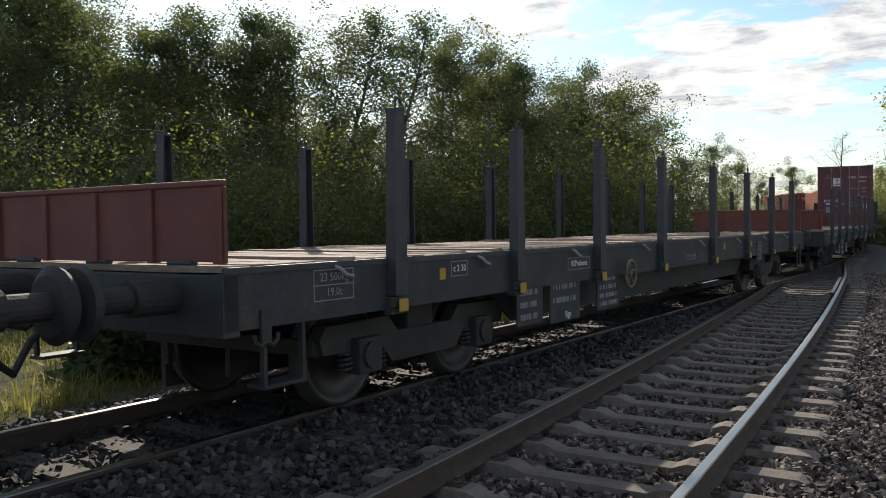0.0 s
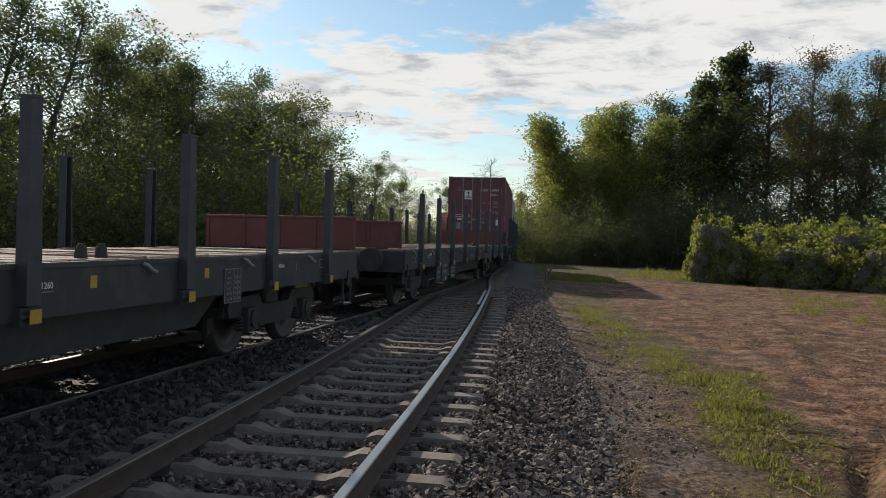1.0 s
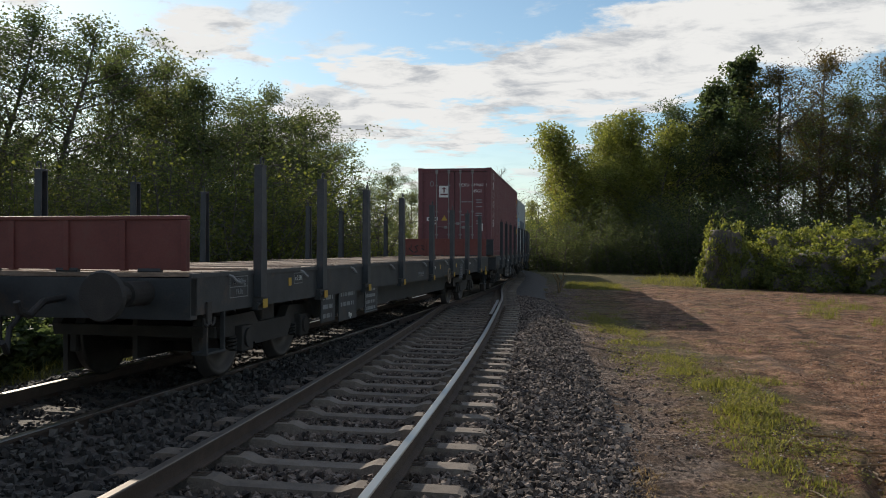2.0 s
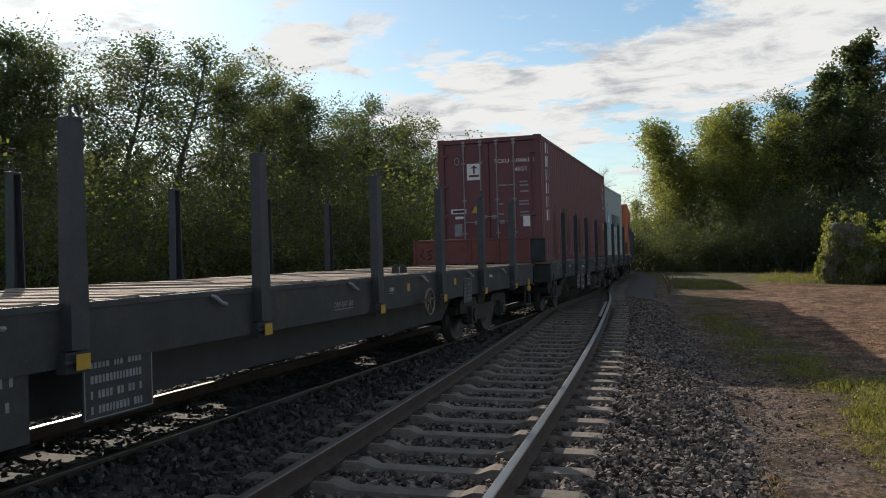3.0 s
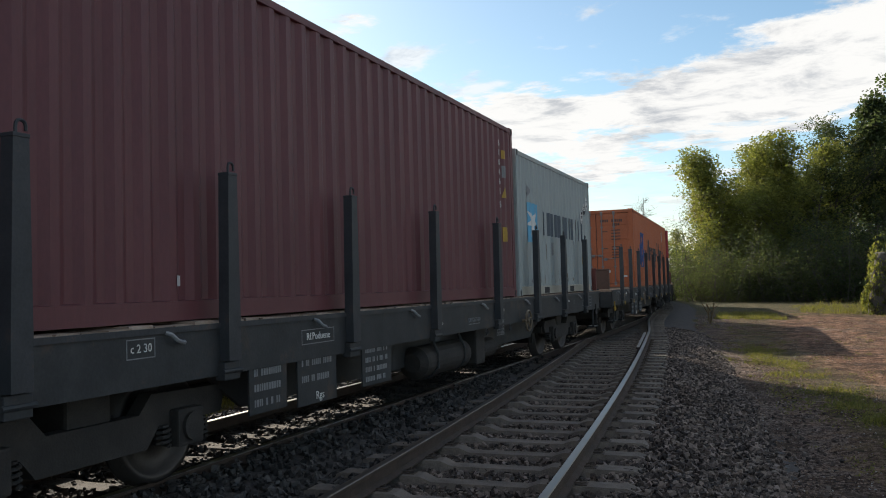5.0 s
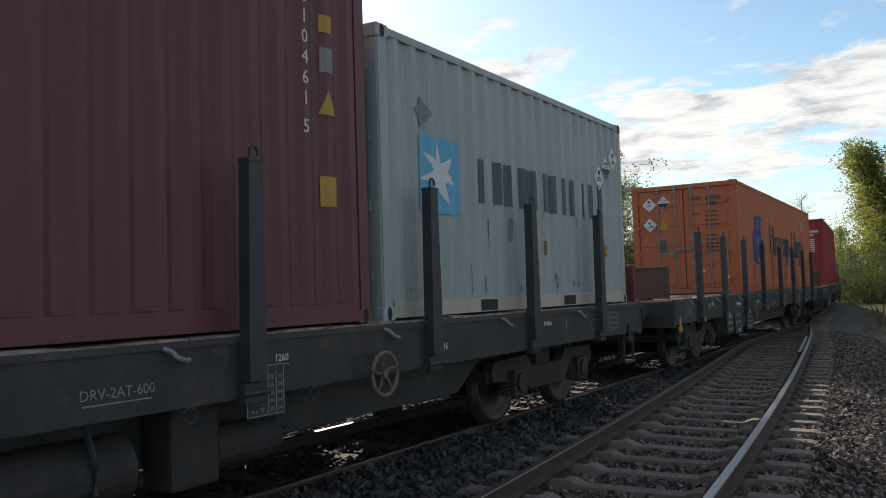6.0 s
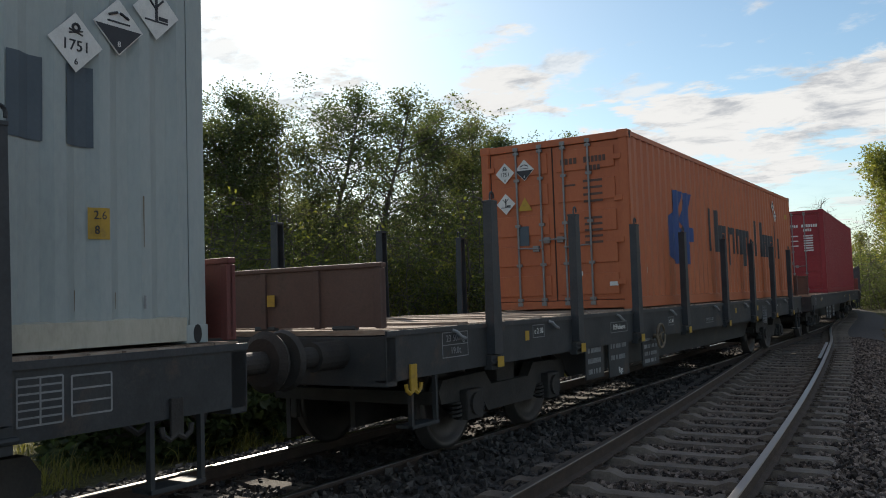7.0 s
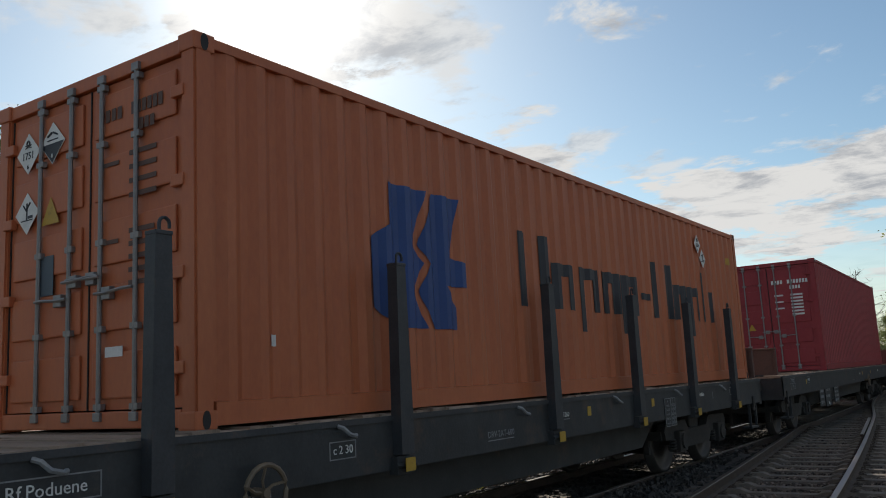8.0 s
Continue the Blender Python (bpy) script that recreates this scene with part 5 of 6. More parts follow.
def brake_gear(root):
    """Air tank and brake cylinder, guessed, to darken the wagon's underside; lashing rings."""
    bm = bmesh.new()
    rod(bm, (1.0, -1.1, 0.50), (1.0, 0.5, 0.50), 0.21, 20)
    for e, s in ((-1.1, -1), (0.5, 1)):
        rod(bm, (1.0, e, 0.50), (1.0, e + s * 0.07, 0.50), 0.21, 20, 0.12)
    part("air_tank", bm, M["bogie"], root, "black air tank, unseen, added to block light")
    for y in (-0.8, 0.2):
        bm = bmesh.new()
        tube(bm, [(0.9, y, 0.86), (0.79, y, 0.6), (0.79, y, 0.42), (0.93, y, 0.28), (1.07, y, 0.28), (1.22, y, 0.42), (1.22, y, 0.6), (1.1, y, 0.86)], 0.018, 6)
        part("tank_strap", bm, M["steel_dark"], root)
    bm = bmesh.new()
    box(bm, 0.92, 1.2, 0.75, 1.15, 0.3, 0.86, 0.03)
    rod(bm, (1.05, 1.15, 0.5), (1.05, 1.75, 0.5), 0.15, 16)
    rod(bm, (1.05, 1.75, 0.5), (1.05, 1.95, 0.5), 0.03, 8)
    part("brake_cylinder", bm, M["bogie"], root, "black brake cylinder, unseen, added to block light")
    for y in (0.75, 1.9, 3.4):                             # rings to lash loads to, hanging below the sill
        bm = bmesh.new()
        tube(bm, [(1.375, y + 0.05 * math.cos(2 * math.pi * k / 12), 0.79 + 0.05 * math.sin(2 * math.pi * k / 12)) for k in range(12)], 0.009, 6, True)
        part("lashing_ring", bm, M["stake_steel"], root)


def handwheel(root, y, z=0.86, r=0.17):
    bm = bmesh.new()
    n = 20
    tube(bm, [(1.47, y + r * math.cos(2 * math.pi * k / n), z + r * math.sin(2 * math.pi * k / n)) for k in range(n)], 0.017, 7, True)
    for k in range(5):
        t = 2 * math.pi * k / 5 + 0.3
        tube(bm, [(1.45, y, z), (1.455, y + 0.08 * math.cos(t + 0.2), z + 0.08 * math.sin(t + 0.2)), (1.47, y + r * math.cos(t), z + r * math.sin(t))], 0.011, 5)
    rod(bm, (1.33, y, z), (1.48, y, z), 0.03, 10)
    part("handwheel", bm, M["rust_wheel"], root, "dull yellow-brown brake handwheel")


def flap(root, y, material, label, height=0.5, graffiti=False, tag=None):
    """Folding end board: a ribbed steel sheet on hinges."""
    bm = bmesh.new()
    s = 1 if y > 0 else -1
    y0 = y - s * 0.05
    a, b = sorted((y0, y0 - s * 0.03))
    box(bm, -1.3, 1.3, a, b, DECK + 0.03, DECK + 0.03 + height, 0.006)
    part("flap_top", box(bmesh.new(), -1.31, 1.31, a - 0.02, b + 0.02, DECK + height + 0.015, DECK + 0.055 + height, 0.01), material, root)
    f = part("end_flap", bm, material, root, label)
    for x in (-1.27, -0.62, 0.0, 0.62, 1.27):
        part("flap_rib", box(bmesh.new(), x - 0.03, x + 0.03, a - 0.025, b + 0.025, DECK + 0.02, DECK + 0.012 + height, 0.008), material, f)
    for x in (-0.9, 0.0, 0.9):
        bm = bmesh.new()
        rod(bm, (x - 0.12, y0 - s * 0.015, DECK + 0.02), (x + 0.12, y0 - s * 0.015, DECK + 0.02), 0.03, 8)
        part("hinge", bm, M["steel_dark"], f)
    if graffiti:
        bm = bmesh.new()
        rn = random.Random(6)
        for x in (-1.1, -0.95, -0.72):
            pts = [(x + rn.uniform(-0.05, 0.12), a - 0.003, DECK + 0.12 + 0.06 * k + rn.uniform(-0.02, 0.02)) for k in range(5)]
            tube(bm, pts, 0.018, 4)
        part("sprayed_scrawl", bm, M["steel_dark"], f, "dark sprayed scrawl")
    if tag is not None:
        part("tag", box(bmesh.new(), tag - 0.045, tag + 0.045, a - 0.03, a - 0.027, DECK + 0.22, DECK + 0.32), M["yellow"], f, "yellow tag")
    return f


def lashing_bolts(root, y):
    for k in (0, 0.28):
        bm = bmesh.new()
        rod(bm, (1.1, y + k, DECK), (1.1, y + k, DECK + 0.1), 0.055, 10, 0.045)
        rod(bm, (1.1, y + k, DECK + 0.1), (1.1, y + k, DECK + 0.125), 0.03, 8)
        part("twist_lock", bm, M["bogie"], root, "twist lock on the deck")


# distances along the train, from the maroon container's door to the middle of each wagon's deck
MIDS = {"g": -51.95, "h": -31.98, "i": -10.66, "j": 9.35, "k": 29.32, "l": 49.27, "m": 69.22}
LOADS = {"a": 0.0, "m": 12.35, "o": 26.22, "r": 46.1}


def build_train():
    first = build_wagon()
    W = {}
    for key in MIDS:
        W[key] = first if key == "g" else copy_thing(first, Matrix())
    red, brown = "faded red folding end board", "rusty brown folding end board"
    flap(W["h"], -HALF, M["red_flap"], red)
    flap(W["h"], HALF, M["red_flap"], red)
    flap(W["i"], -HALF, M["red_flap"], red)
    flap(W["i"], HALF, M["red_flap"], "faded red folding end board with dark scrawl", graffiti=True)
    flap(W["j"], -HALF - 0.24, M["steel_dark"], "dark grimy folding end board")
    flap(W["j"], HALF, M["red_flap"], red)
    flap(W["k"], -HALF, M["brown_flap"], brown, tag=0.1)
    flap(W["k"], HALF, M["brown_flap"], brown)
    flap(W["l"], -HALF, M["brown_flap"], brown)
    flap(W["m"], -HALF, M["red_flap"], red)
    for key, shift in (("h", 0.06), ("i", -0.2)):
        for ob in W[key].children:                         # the sets of stakes do not stand quite in the middle
            if ob.name.startswith(("stake", "rope_hook")):
                ob.location.y += shift
    for ob in list(W["j"].children):                       # this one has no yellow tags
        if ob.name.startswith("stake_tag"):
            bpy.data.objects.remove(ob)
    for ob in list(W["l"].children):                       # the red container's wagon carries no stakes
        if ob.name.startswith(("stake", "rope_hook")):
            bpy.data.objects.remove(ob)
    tagged(W["l"], "long dark grey container wagon without stakes")
    for key in "hijkl":
        w = W[key]
        handwheel(w, {"h": -2.6, "i": 2.63, "j": 2.65, "k": -2.76, "l": 2.6}[key])
        off = {"i": 0.0, "h": 0.2}.get(key, 0.38)           # the plates hang a little differently on each wagon
        hung_panel(w, -5.6 + off, -5.03 + off, 0.46, 0.88, 3)
        hung_panel(w, -4.85 + off, -4.02 + off * 0.7, 0.42, 0.9, 2, foot=0.14)
        hung_panel(w, -3.58 + off, -2.88 + off, 0.45, 0.885, 4, key == "i")
        marks(w, outline_box(-6.64, -6.36, 1.05, 1.18, 0.008) + outline_box(-8.42, -7.98, 0.97, 1.19, 0.008) + [(-8.42, 1.08, 0.44, 0.008), (6.5, 1.07, 0.02, 0.1), (0.02, 0.935, 0.46, 0.008), (1.5, 1.03, 0.16, 0.008)]
              + (grid_box(7.7, 7.95, 0.92, 1.16, 6, 2) + grid_box(8.0, 8.24, 0.94, 1.15, 3, 1) + outline_box(7.3, 7.6, 0.96, 1.08, 0.008) if key == "j"
                 else grid_box(7.73, 7.88, 1.02, 1.2, 3, 1) + outline_box(7.38, 7.57, 1.04, 1.15, 0.008)))
        text_part("sill_letters", "c 2 30", 0.085, facing_right(1.3635, -6.5, 1.115), M["white_paint"], w)
        text_part("sill_letters", "23 500kg", 0.085, facing_right(1.3635, -8.2, 1.135), M["grey_mark"], w)
        text_part("sill_letters", "19.0t", 0.085, facing_right(1.3635, -8.2, 1.025), M["grey_mark"], w)
        text_part("sill_letters", "14.86m", 0.075, facing_right(1.3635, 5.98, 1.1), M["white_paint"], w)
        text_part("sill_letters", "1260", 0.07, facing_right(1.3635, 1.58, 1.075), M["white_paint"], w)
        text_part("sill_letters", "Rgs", 0.11, facing_right(1.3475, -4.35 + off * 0.7, 0.49), M["white_paint"], w)
        for y in () if key == "j" else (-6.82, 2.1, 4.0):
            part("tag", box(bmesh.new(), 1.3605, 1.364, y, y + 0.09, 1.03, 1.13), M["yellow"], w, "yellow tag")
        for y in (-8.9, 8.67):                             # yellow towing hooks at the ends
            bm = bmesh.new()
            box(bm, 1.362, 1.385, y - 0.045, y + 0.045, 0.74, 0.96, 0.006)
            for q in (-1, 1):
                tube(bm, [(1.375, y, 0.75), (1.375, y + q * 0.055, 0.72), (1.375, y + q * 0.1, 0.75), (1.375, y + q * 0.11, 0.80)], 0.018, 6)
            bright = (key, y) in (("k", -8.9), ("i", 8.67))
            part("towing_hook", bm, M["yellow"] if bright else M["bogie"], w, "yellow double towing hook" if bright else "grimy double towing hook")
        lashing_bolts(w, 2.35)
    for key in "hjk":
        text_part("sill_letters", "Rf.Poduene", 0.095, facing_right(1.3635, -3.94 if key == "h" else -4.12, 1.05), M["white_paint"], W[key])
        marks(W[key], outline_box(*((-4.24, -3.64) if key == "h" else (-4.42, -3.82)), 0.985, 1.115, 0.008))
    for key in "hik":
        text_part("sill_letters", "DRV-2AT-600", 0.08, facing_right(1.3635, 0.25, 0.985), M["grey_mark"], W[key])
    marks(W["k"], outline_box(-2.06, -1.78, 0.98, 1.1, 0.008))
    text_part("sill_letters", "c 2 30", 0.085, facing_right(1.3635, -1.92, 1.04), M["white_paint"], W["k"])
    for key in "hik":
        load_table(W[key], 4.43, 4.83, 0.74, 1.11)
    load_table(W["j"], 1.23, 1.59, 0.70, 1.04)
    brake_gear(W["j"])
    text_part("sill_letters", "DRV-2AT-600", 0.085, facing_right(1.3635, 0.25, 0.99), M["grey_mark"], W["j"])
    text_part("sill_letters", "KE-GP", 0.1, facing_right(1.3635, -1.1, 0.98), M["white_paint"], W["j"])
    text_part("sill_letters", "16", 0.09, facing_right(1.3635, 3.75, 1.0), M["white_paint"], W["j"])
    return W


WAGONS = build_train()


# ---- trees, bushes, grass ----
HEIGHTS = {}


def branch(pts, radii, seg, V, F):
    """Adds a tapered, bent limb to vertex and face lists."""
    base = len(V)
    n = len(pts)
    for i, p in enumerate(pts):
        d = (pts[min(i + 1, n - 1)] - pts[max(i - 1, 0)]).normalized()
        q = d.to_track_quat("Z", "Y")
        for k in range(seg):
            a = 2 * math.pi * k / seg
            V.append(p + q @ Vector((radii[i] * math.cos(a), radii[i] * math.sin(a), 0)))
    for i in range(n - 1):
        for k in range(seg):
            a, b = base + i * seg, base + (i + 1) * seg
            F.append((a + k, a + (k + 1) % seg, b + (k + 1) % seg, b + k))


def limb(start, way, length, r0, rn, bend=0.25, lift=0.1, steps=5):
    pts, d = [start.copy()], way.normalized()
    for i in range(steps):
        d = (d + Vector((rn.uniform(-bend, bend), rn.uniform(-bend, bend), rn.uniform(-bend, bend) + lift))).normalized()
        pts.append(pts[-1] + d * length / steps)
    return pts, [r0 * (1 - 0.85 * i / steps) for i in range(steps + 1)]


def leaf_mesh(name, tips, per, spread, size, material, rng, droop=0.0, flat=0.5):
    """Leaves as small folded blades scattered round the twig tips, unevenly."""
    tips = np.array(tips)
    w = rng.gamma(0.9, 1.0, len(tips))
    counts = np.maximum(2, (per * w / w.mean()).astype(int))
    c = np.repeat(tips, counts, 0)
    off = rng.normal(size=(len(c), 3))
    off *= np.minimum(1.0, 1.45 / np.linalg.norm(off, axis=1))[:, None] * spread
    off[:, 2] = off[:, 2] * 0.75 - droop * np.abs(rng.normal(size=len(c)))
    c = c + off
    n = len(c)
    s = size * (0.6 + 0.8 * rng.random(n))[:, None]
    u = rng.normal(size=(n, 3))
    u[:, 2] *= flat
    u /= np.linalg.norm(u, axis=1)[:, None]
    t = rng.normal(size=(n, 3))
    v = np.cross(u, t)
    v /= np.linalg.norm(v, axis=1)[:, None] + 1e-9
    k = np.cross(u, v)
    P = np.stack([c - u * s, c + v * s * 0.62 + k * s * 0.12, c + u * s, c - v * s * 0.62 + k * s * 0.12], 1)
    return mesh_from_arrays(name, P.reshape(-1, 3), np.arange(n * 4).reshape(-1, 4), material)


def tree(label, height, width, leaves, seed, bark="bark", leaf="leaf_mid", clear=0.16, per=30, spread=0.36, size=0.072, droop=0.0, slim=1.0, stems=1, top=1.0, limbs=34, category="tree"):
    """Trunk with limbs and twigs, and a crown of leaves hung on the twigs' ends. Stands at the origin."""
    rn, rng = random.Random(seed), np.random.default_rng(seed)
    root = empty("tree", Matrix(), label, category)
    V, F, tips = [], [], []
    for st in range(stems):
        lean = Vector((rn.uniform(-0.2, 0.2), rn.uniform(-0.2, 0.2), 1)) if stems > 1 else Vector((rn.uniform(-0.06, 0.06), rn.uniform(-0.06, 0.06), 1))
        h = height * (1 if st == 0 else rn.uniform(0.7, 0.95))
        pts, rad = limb(Vector((rn.uniform(-0.3, 0.3) * (stems > 1), rn.uniform(-0.3, 0.3) * (stems > 1), -0.3)), lean, h * 0.97, height * 0.016 / math.sqrt(stems), rn, 0.07, 0.02, 10)
        branch(pts, rad, 8, V, F)
        for i in range(limbs // stems):
            f = clear + (0.975 - clear) * ((i + rn.random()) / (limbs // stems)) ** 0.85
            k = min(9, int(f * 10))
            p = pts[k].lerp(pts[k + 1], f * 10 - k)
            a = rn.uniform(0, 2 * math.pi)
            g = max(0.24, math.sin(math.pi * min(1.0, (0.12 + 0.88 * (f - clear) / (1 - clear)) ** slim)) ** 0.7)
            reach = width * g * rn.uniform(0.45, 1.35) * (top if f > 0.8 else 1)
            lp, lr = limb(p, Vector((math.cos(a), math.sin(a), rn.uniform(0.25, 0.9))), reach, max(0.02, rad[k] * 0.45), rn, 0.22, 0.05, 4)
            branch(lp, lr, 5, V, F)
            for q in range(1, 5):
                for _ in range(2):
                    d2 = Vector((rn.uniform(-1, 1), rn.uniform(-1, 1), rn.uniform(-0.3, 1)))
                    tp, trd = limb(lp[q], d2, reach * rn.uniform(0.2, 0.45) + 0.15, 0.014, rn, 0.3, -0.1 * (droop > 0), 2)
                    branch(tp, trd, 3, V, F)
                    tips += [tuple(tp[-1]), tuple(tp[1])]
        tips.append(tuple(pts[-1]))
    ob = mesh_from_arrays("trunk", np.array([tuple(v) for v in V]), np.array(F), M[bark], True)
    ob.parent = root
    if leaves:
        cr = leaf_mesh("crown", tips, per, spread, size, M[leaf], rng, droop)
        cr.parent = root
        HEIGHTS[root.name] = float(np.percentile(np.array([v.co.z for v in cr.data.vertices]), 99.0))
    else:
        HEIGHTS[root.name] = max(v.z for v in V)
    return root


def bush(label, height, width, seed, leaf="leaf_light", n=5200, size=0.055):
    """Tangle of arching stems hung with small leaves, an uneven mound."""
    rn, rng = random.Random(seed), np.random.default_rng(seed)
    root = empty("bush", Matrix(), label, "bush")
    V, F, tips = [], [], []
    for i in range(46):
        a, r = rn.uniform(0, 2 * math.pi), width * math.sqrt(rn.random()) * 0.8
        h = height * (1 - 0.55 * (r / width) ** 2) * rn.uniform(0.55, 1.1)
        p, d = Vector((r * math.cos(a), r * math.sin(a), -0.1)), Vector((rn.uniform(-0.5, 0.5), rn.uniform(-0.5, 0.5), 1))
        pts, rad = limb(p, d, h * 1.08, 0.022, rn, 0.16, -0.02, 6)
        branch(pts, rad, 4, V, F)
        for q in range(1, 7):
            for _ in range(3):
                tp, tr_ = limb(pts[q], Vector((rn.uniform(-1, 1), rn.uniform(-1, 1), rn.uniform(-0.4, 0.6))), rn.uniform(0.25, 0.7), 0.008, rn, 0.3, -0.12, 2)
                if rn.random() < 0.45:
                    branch(tp, tr_, 3, V, F)
                tips += [tuple(tp[-1]), tuple(tp[1])]
    ob = mesh_from_arrays("tangle", np.array([tuple(v) for v in V]), np.array(F), M["bark"], True)
    ob.parent = root
    cr = leaf_mesh("foliage", tips, max(3, n // len(tips)), 0.2, size, M[leaf], rng, 0.05, 0.6)
    cr.parent = root
    HEIGHTS[root.name] = float(np.percentile(np.array([v.co.z for v in cr.data.vertices]), 97.0))
    return root


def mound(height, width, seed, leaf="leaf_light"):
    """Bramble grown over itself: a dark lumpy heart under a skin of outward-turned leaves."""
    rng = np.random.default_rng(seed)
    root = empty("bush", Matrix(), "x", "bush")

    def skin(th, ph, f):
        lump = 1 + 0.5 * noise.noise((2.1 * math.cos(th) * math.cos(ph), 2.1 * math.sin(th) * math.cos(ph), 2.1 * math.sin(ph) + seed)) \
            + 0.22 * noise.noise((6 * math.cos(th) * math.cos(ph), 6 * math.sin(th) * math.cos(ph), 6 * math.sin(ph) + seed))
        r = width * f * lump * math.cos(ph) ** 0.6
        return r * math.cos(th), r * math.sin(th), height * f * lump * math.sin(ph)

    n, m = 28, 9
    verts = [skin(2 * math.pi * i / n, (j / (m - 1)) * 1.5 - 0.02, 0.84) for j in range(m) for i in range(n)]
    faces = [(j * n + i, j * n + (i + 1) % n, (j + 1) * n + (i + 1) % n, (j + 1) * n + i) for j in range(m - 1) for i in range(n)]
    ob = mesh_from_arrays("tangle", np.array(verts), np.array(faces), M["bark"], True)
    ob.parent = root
    tips = [skin(2 * math.pi * rng.random(), math.asin(rng.random()) * 0.97, 0.86 + 0.16 * rng.random()) for _ in range(1500)]
    cr = leaf_mesh("foliage", tips, 6, 0.17, 0.10, M[leaf], rng, 0.03, 0.6)
    cr.parent = root
    HEIGHTS[root.name] = float(np.percentile(np.array([v.co.z for v in cr.data.vertices]), 97.0))
    return root


def at_bearing(az, dist, ground=-0.47):
    a = radians(az)
    return -dist * math.sin(a), dist * math.cos(a), ground


def plant(kinds, used, key, az, el, dist, label, height, rn, group, wide=1.0):
    """Stands a copy of a plant at a bearing and distance, scaled so that its top reaches the elevation el."""
    x, y, z = at_bearing(az, dist)
    want = EYE_Z - z + dist * math.tan(radians(el))
    k = want / HEIGHTS[kinds[key].name]
    stand = pose(x, y, z, 0, 0, rn.uniform(0, 360))
    m = stand @ Matrix.Diagonal((k * wide, k * wide, k, 1))
    if key in used:
        own = kinds[key].scale
        ob = copy_thing(kinds[key], stand @ Matrix.Diagonal((k * wide / own.x, k * wide / own.y, k / own.z, 1)))
    else:
        ob = kinds[key]
        ob.matrix_world = m
        used.add(key)
    tagged(ob, label, group=group)


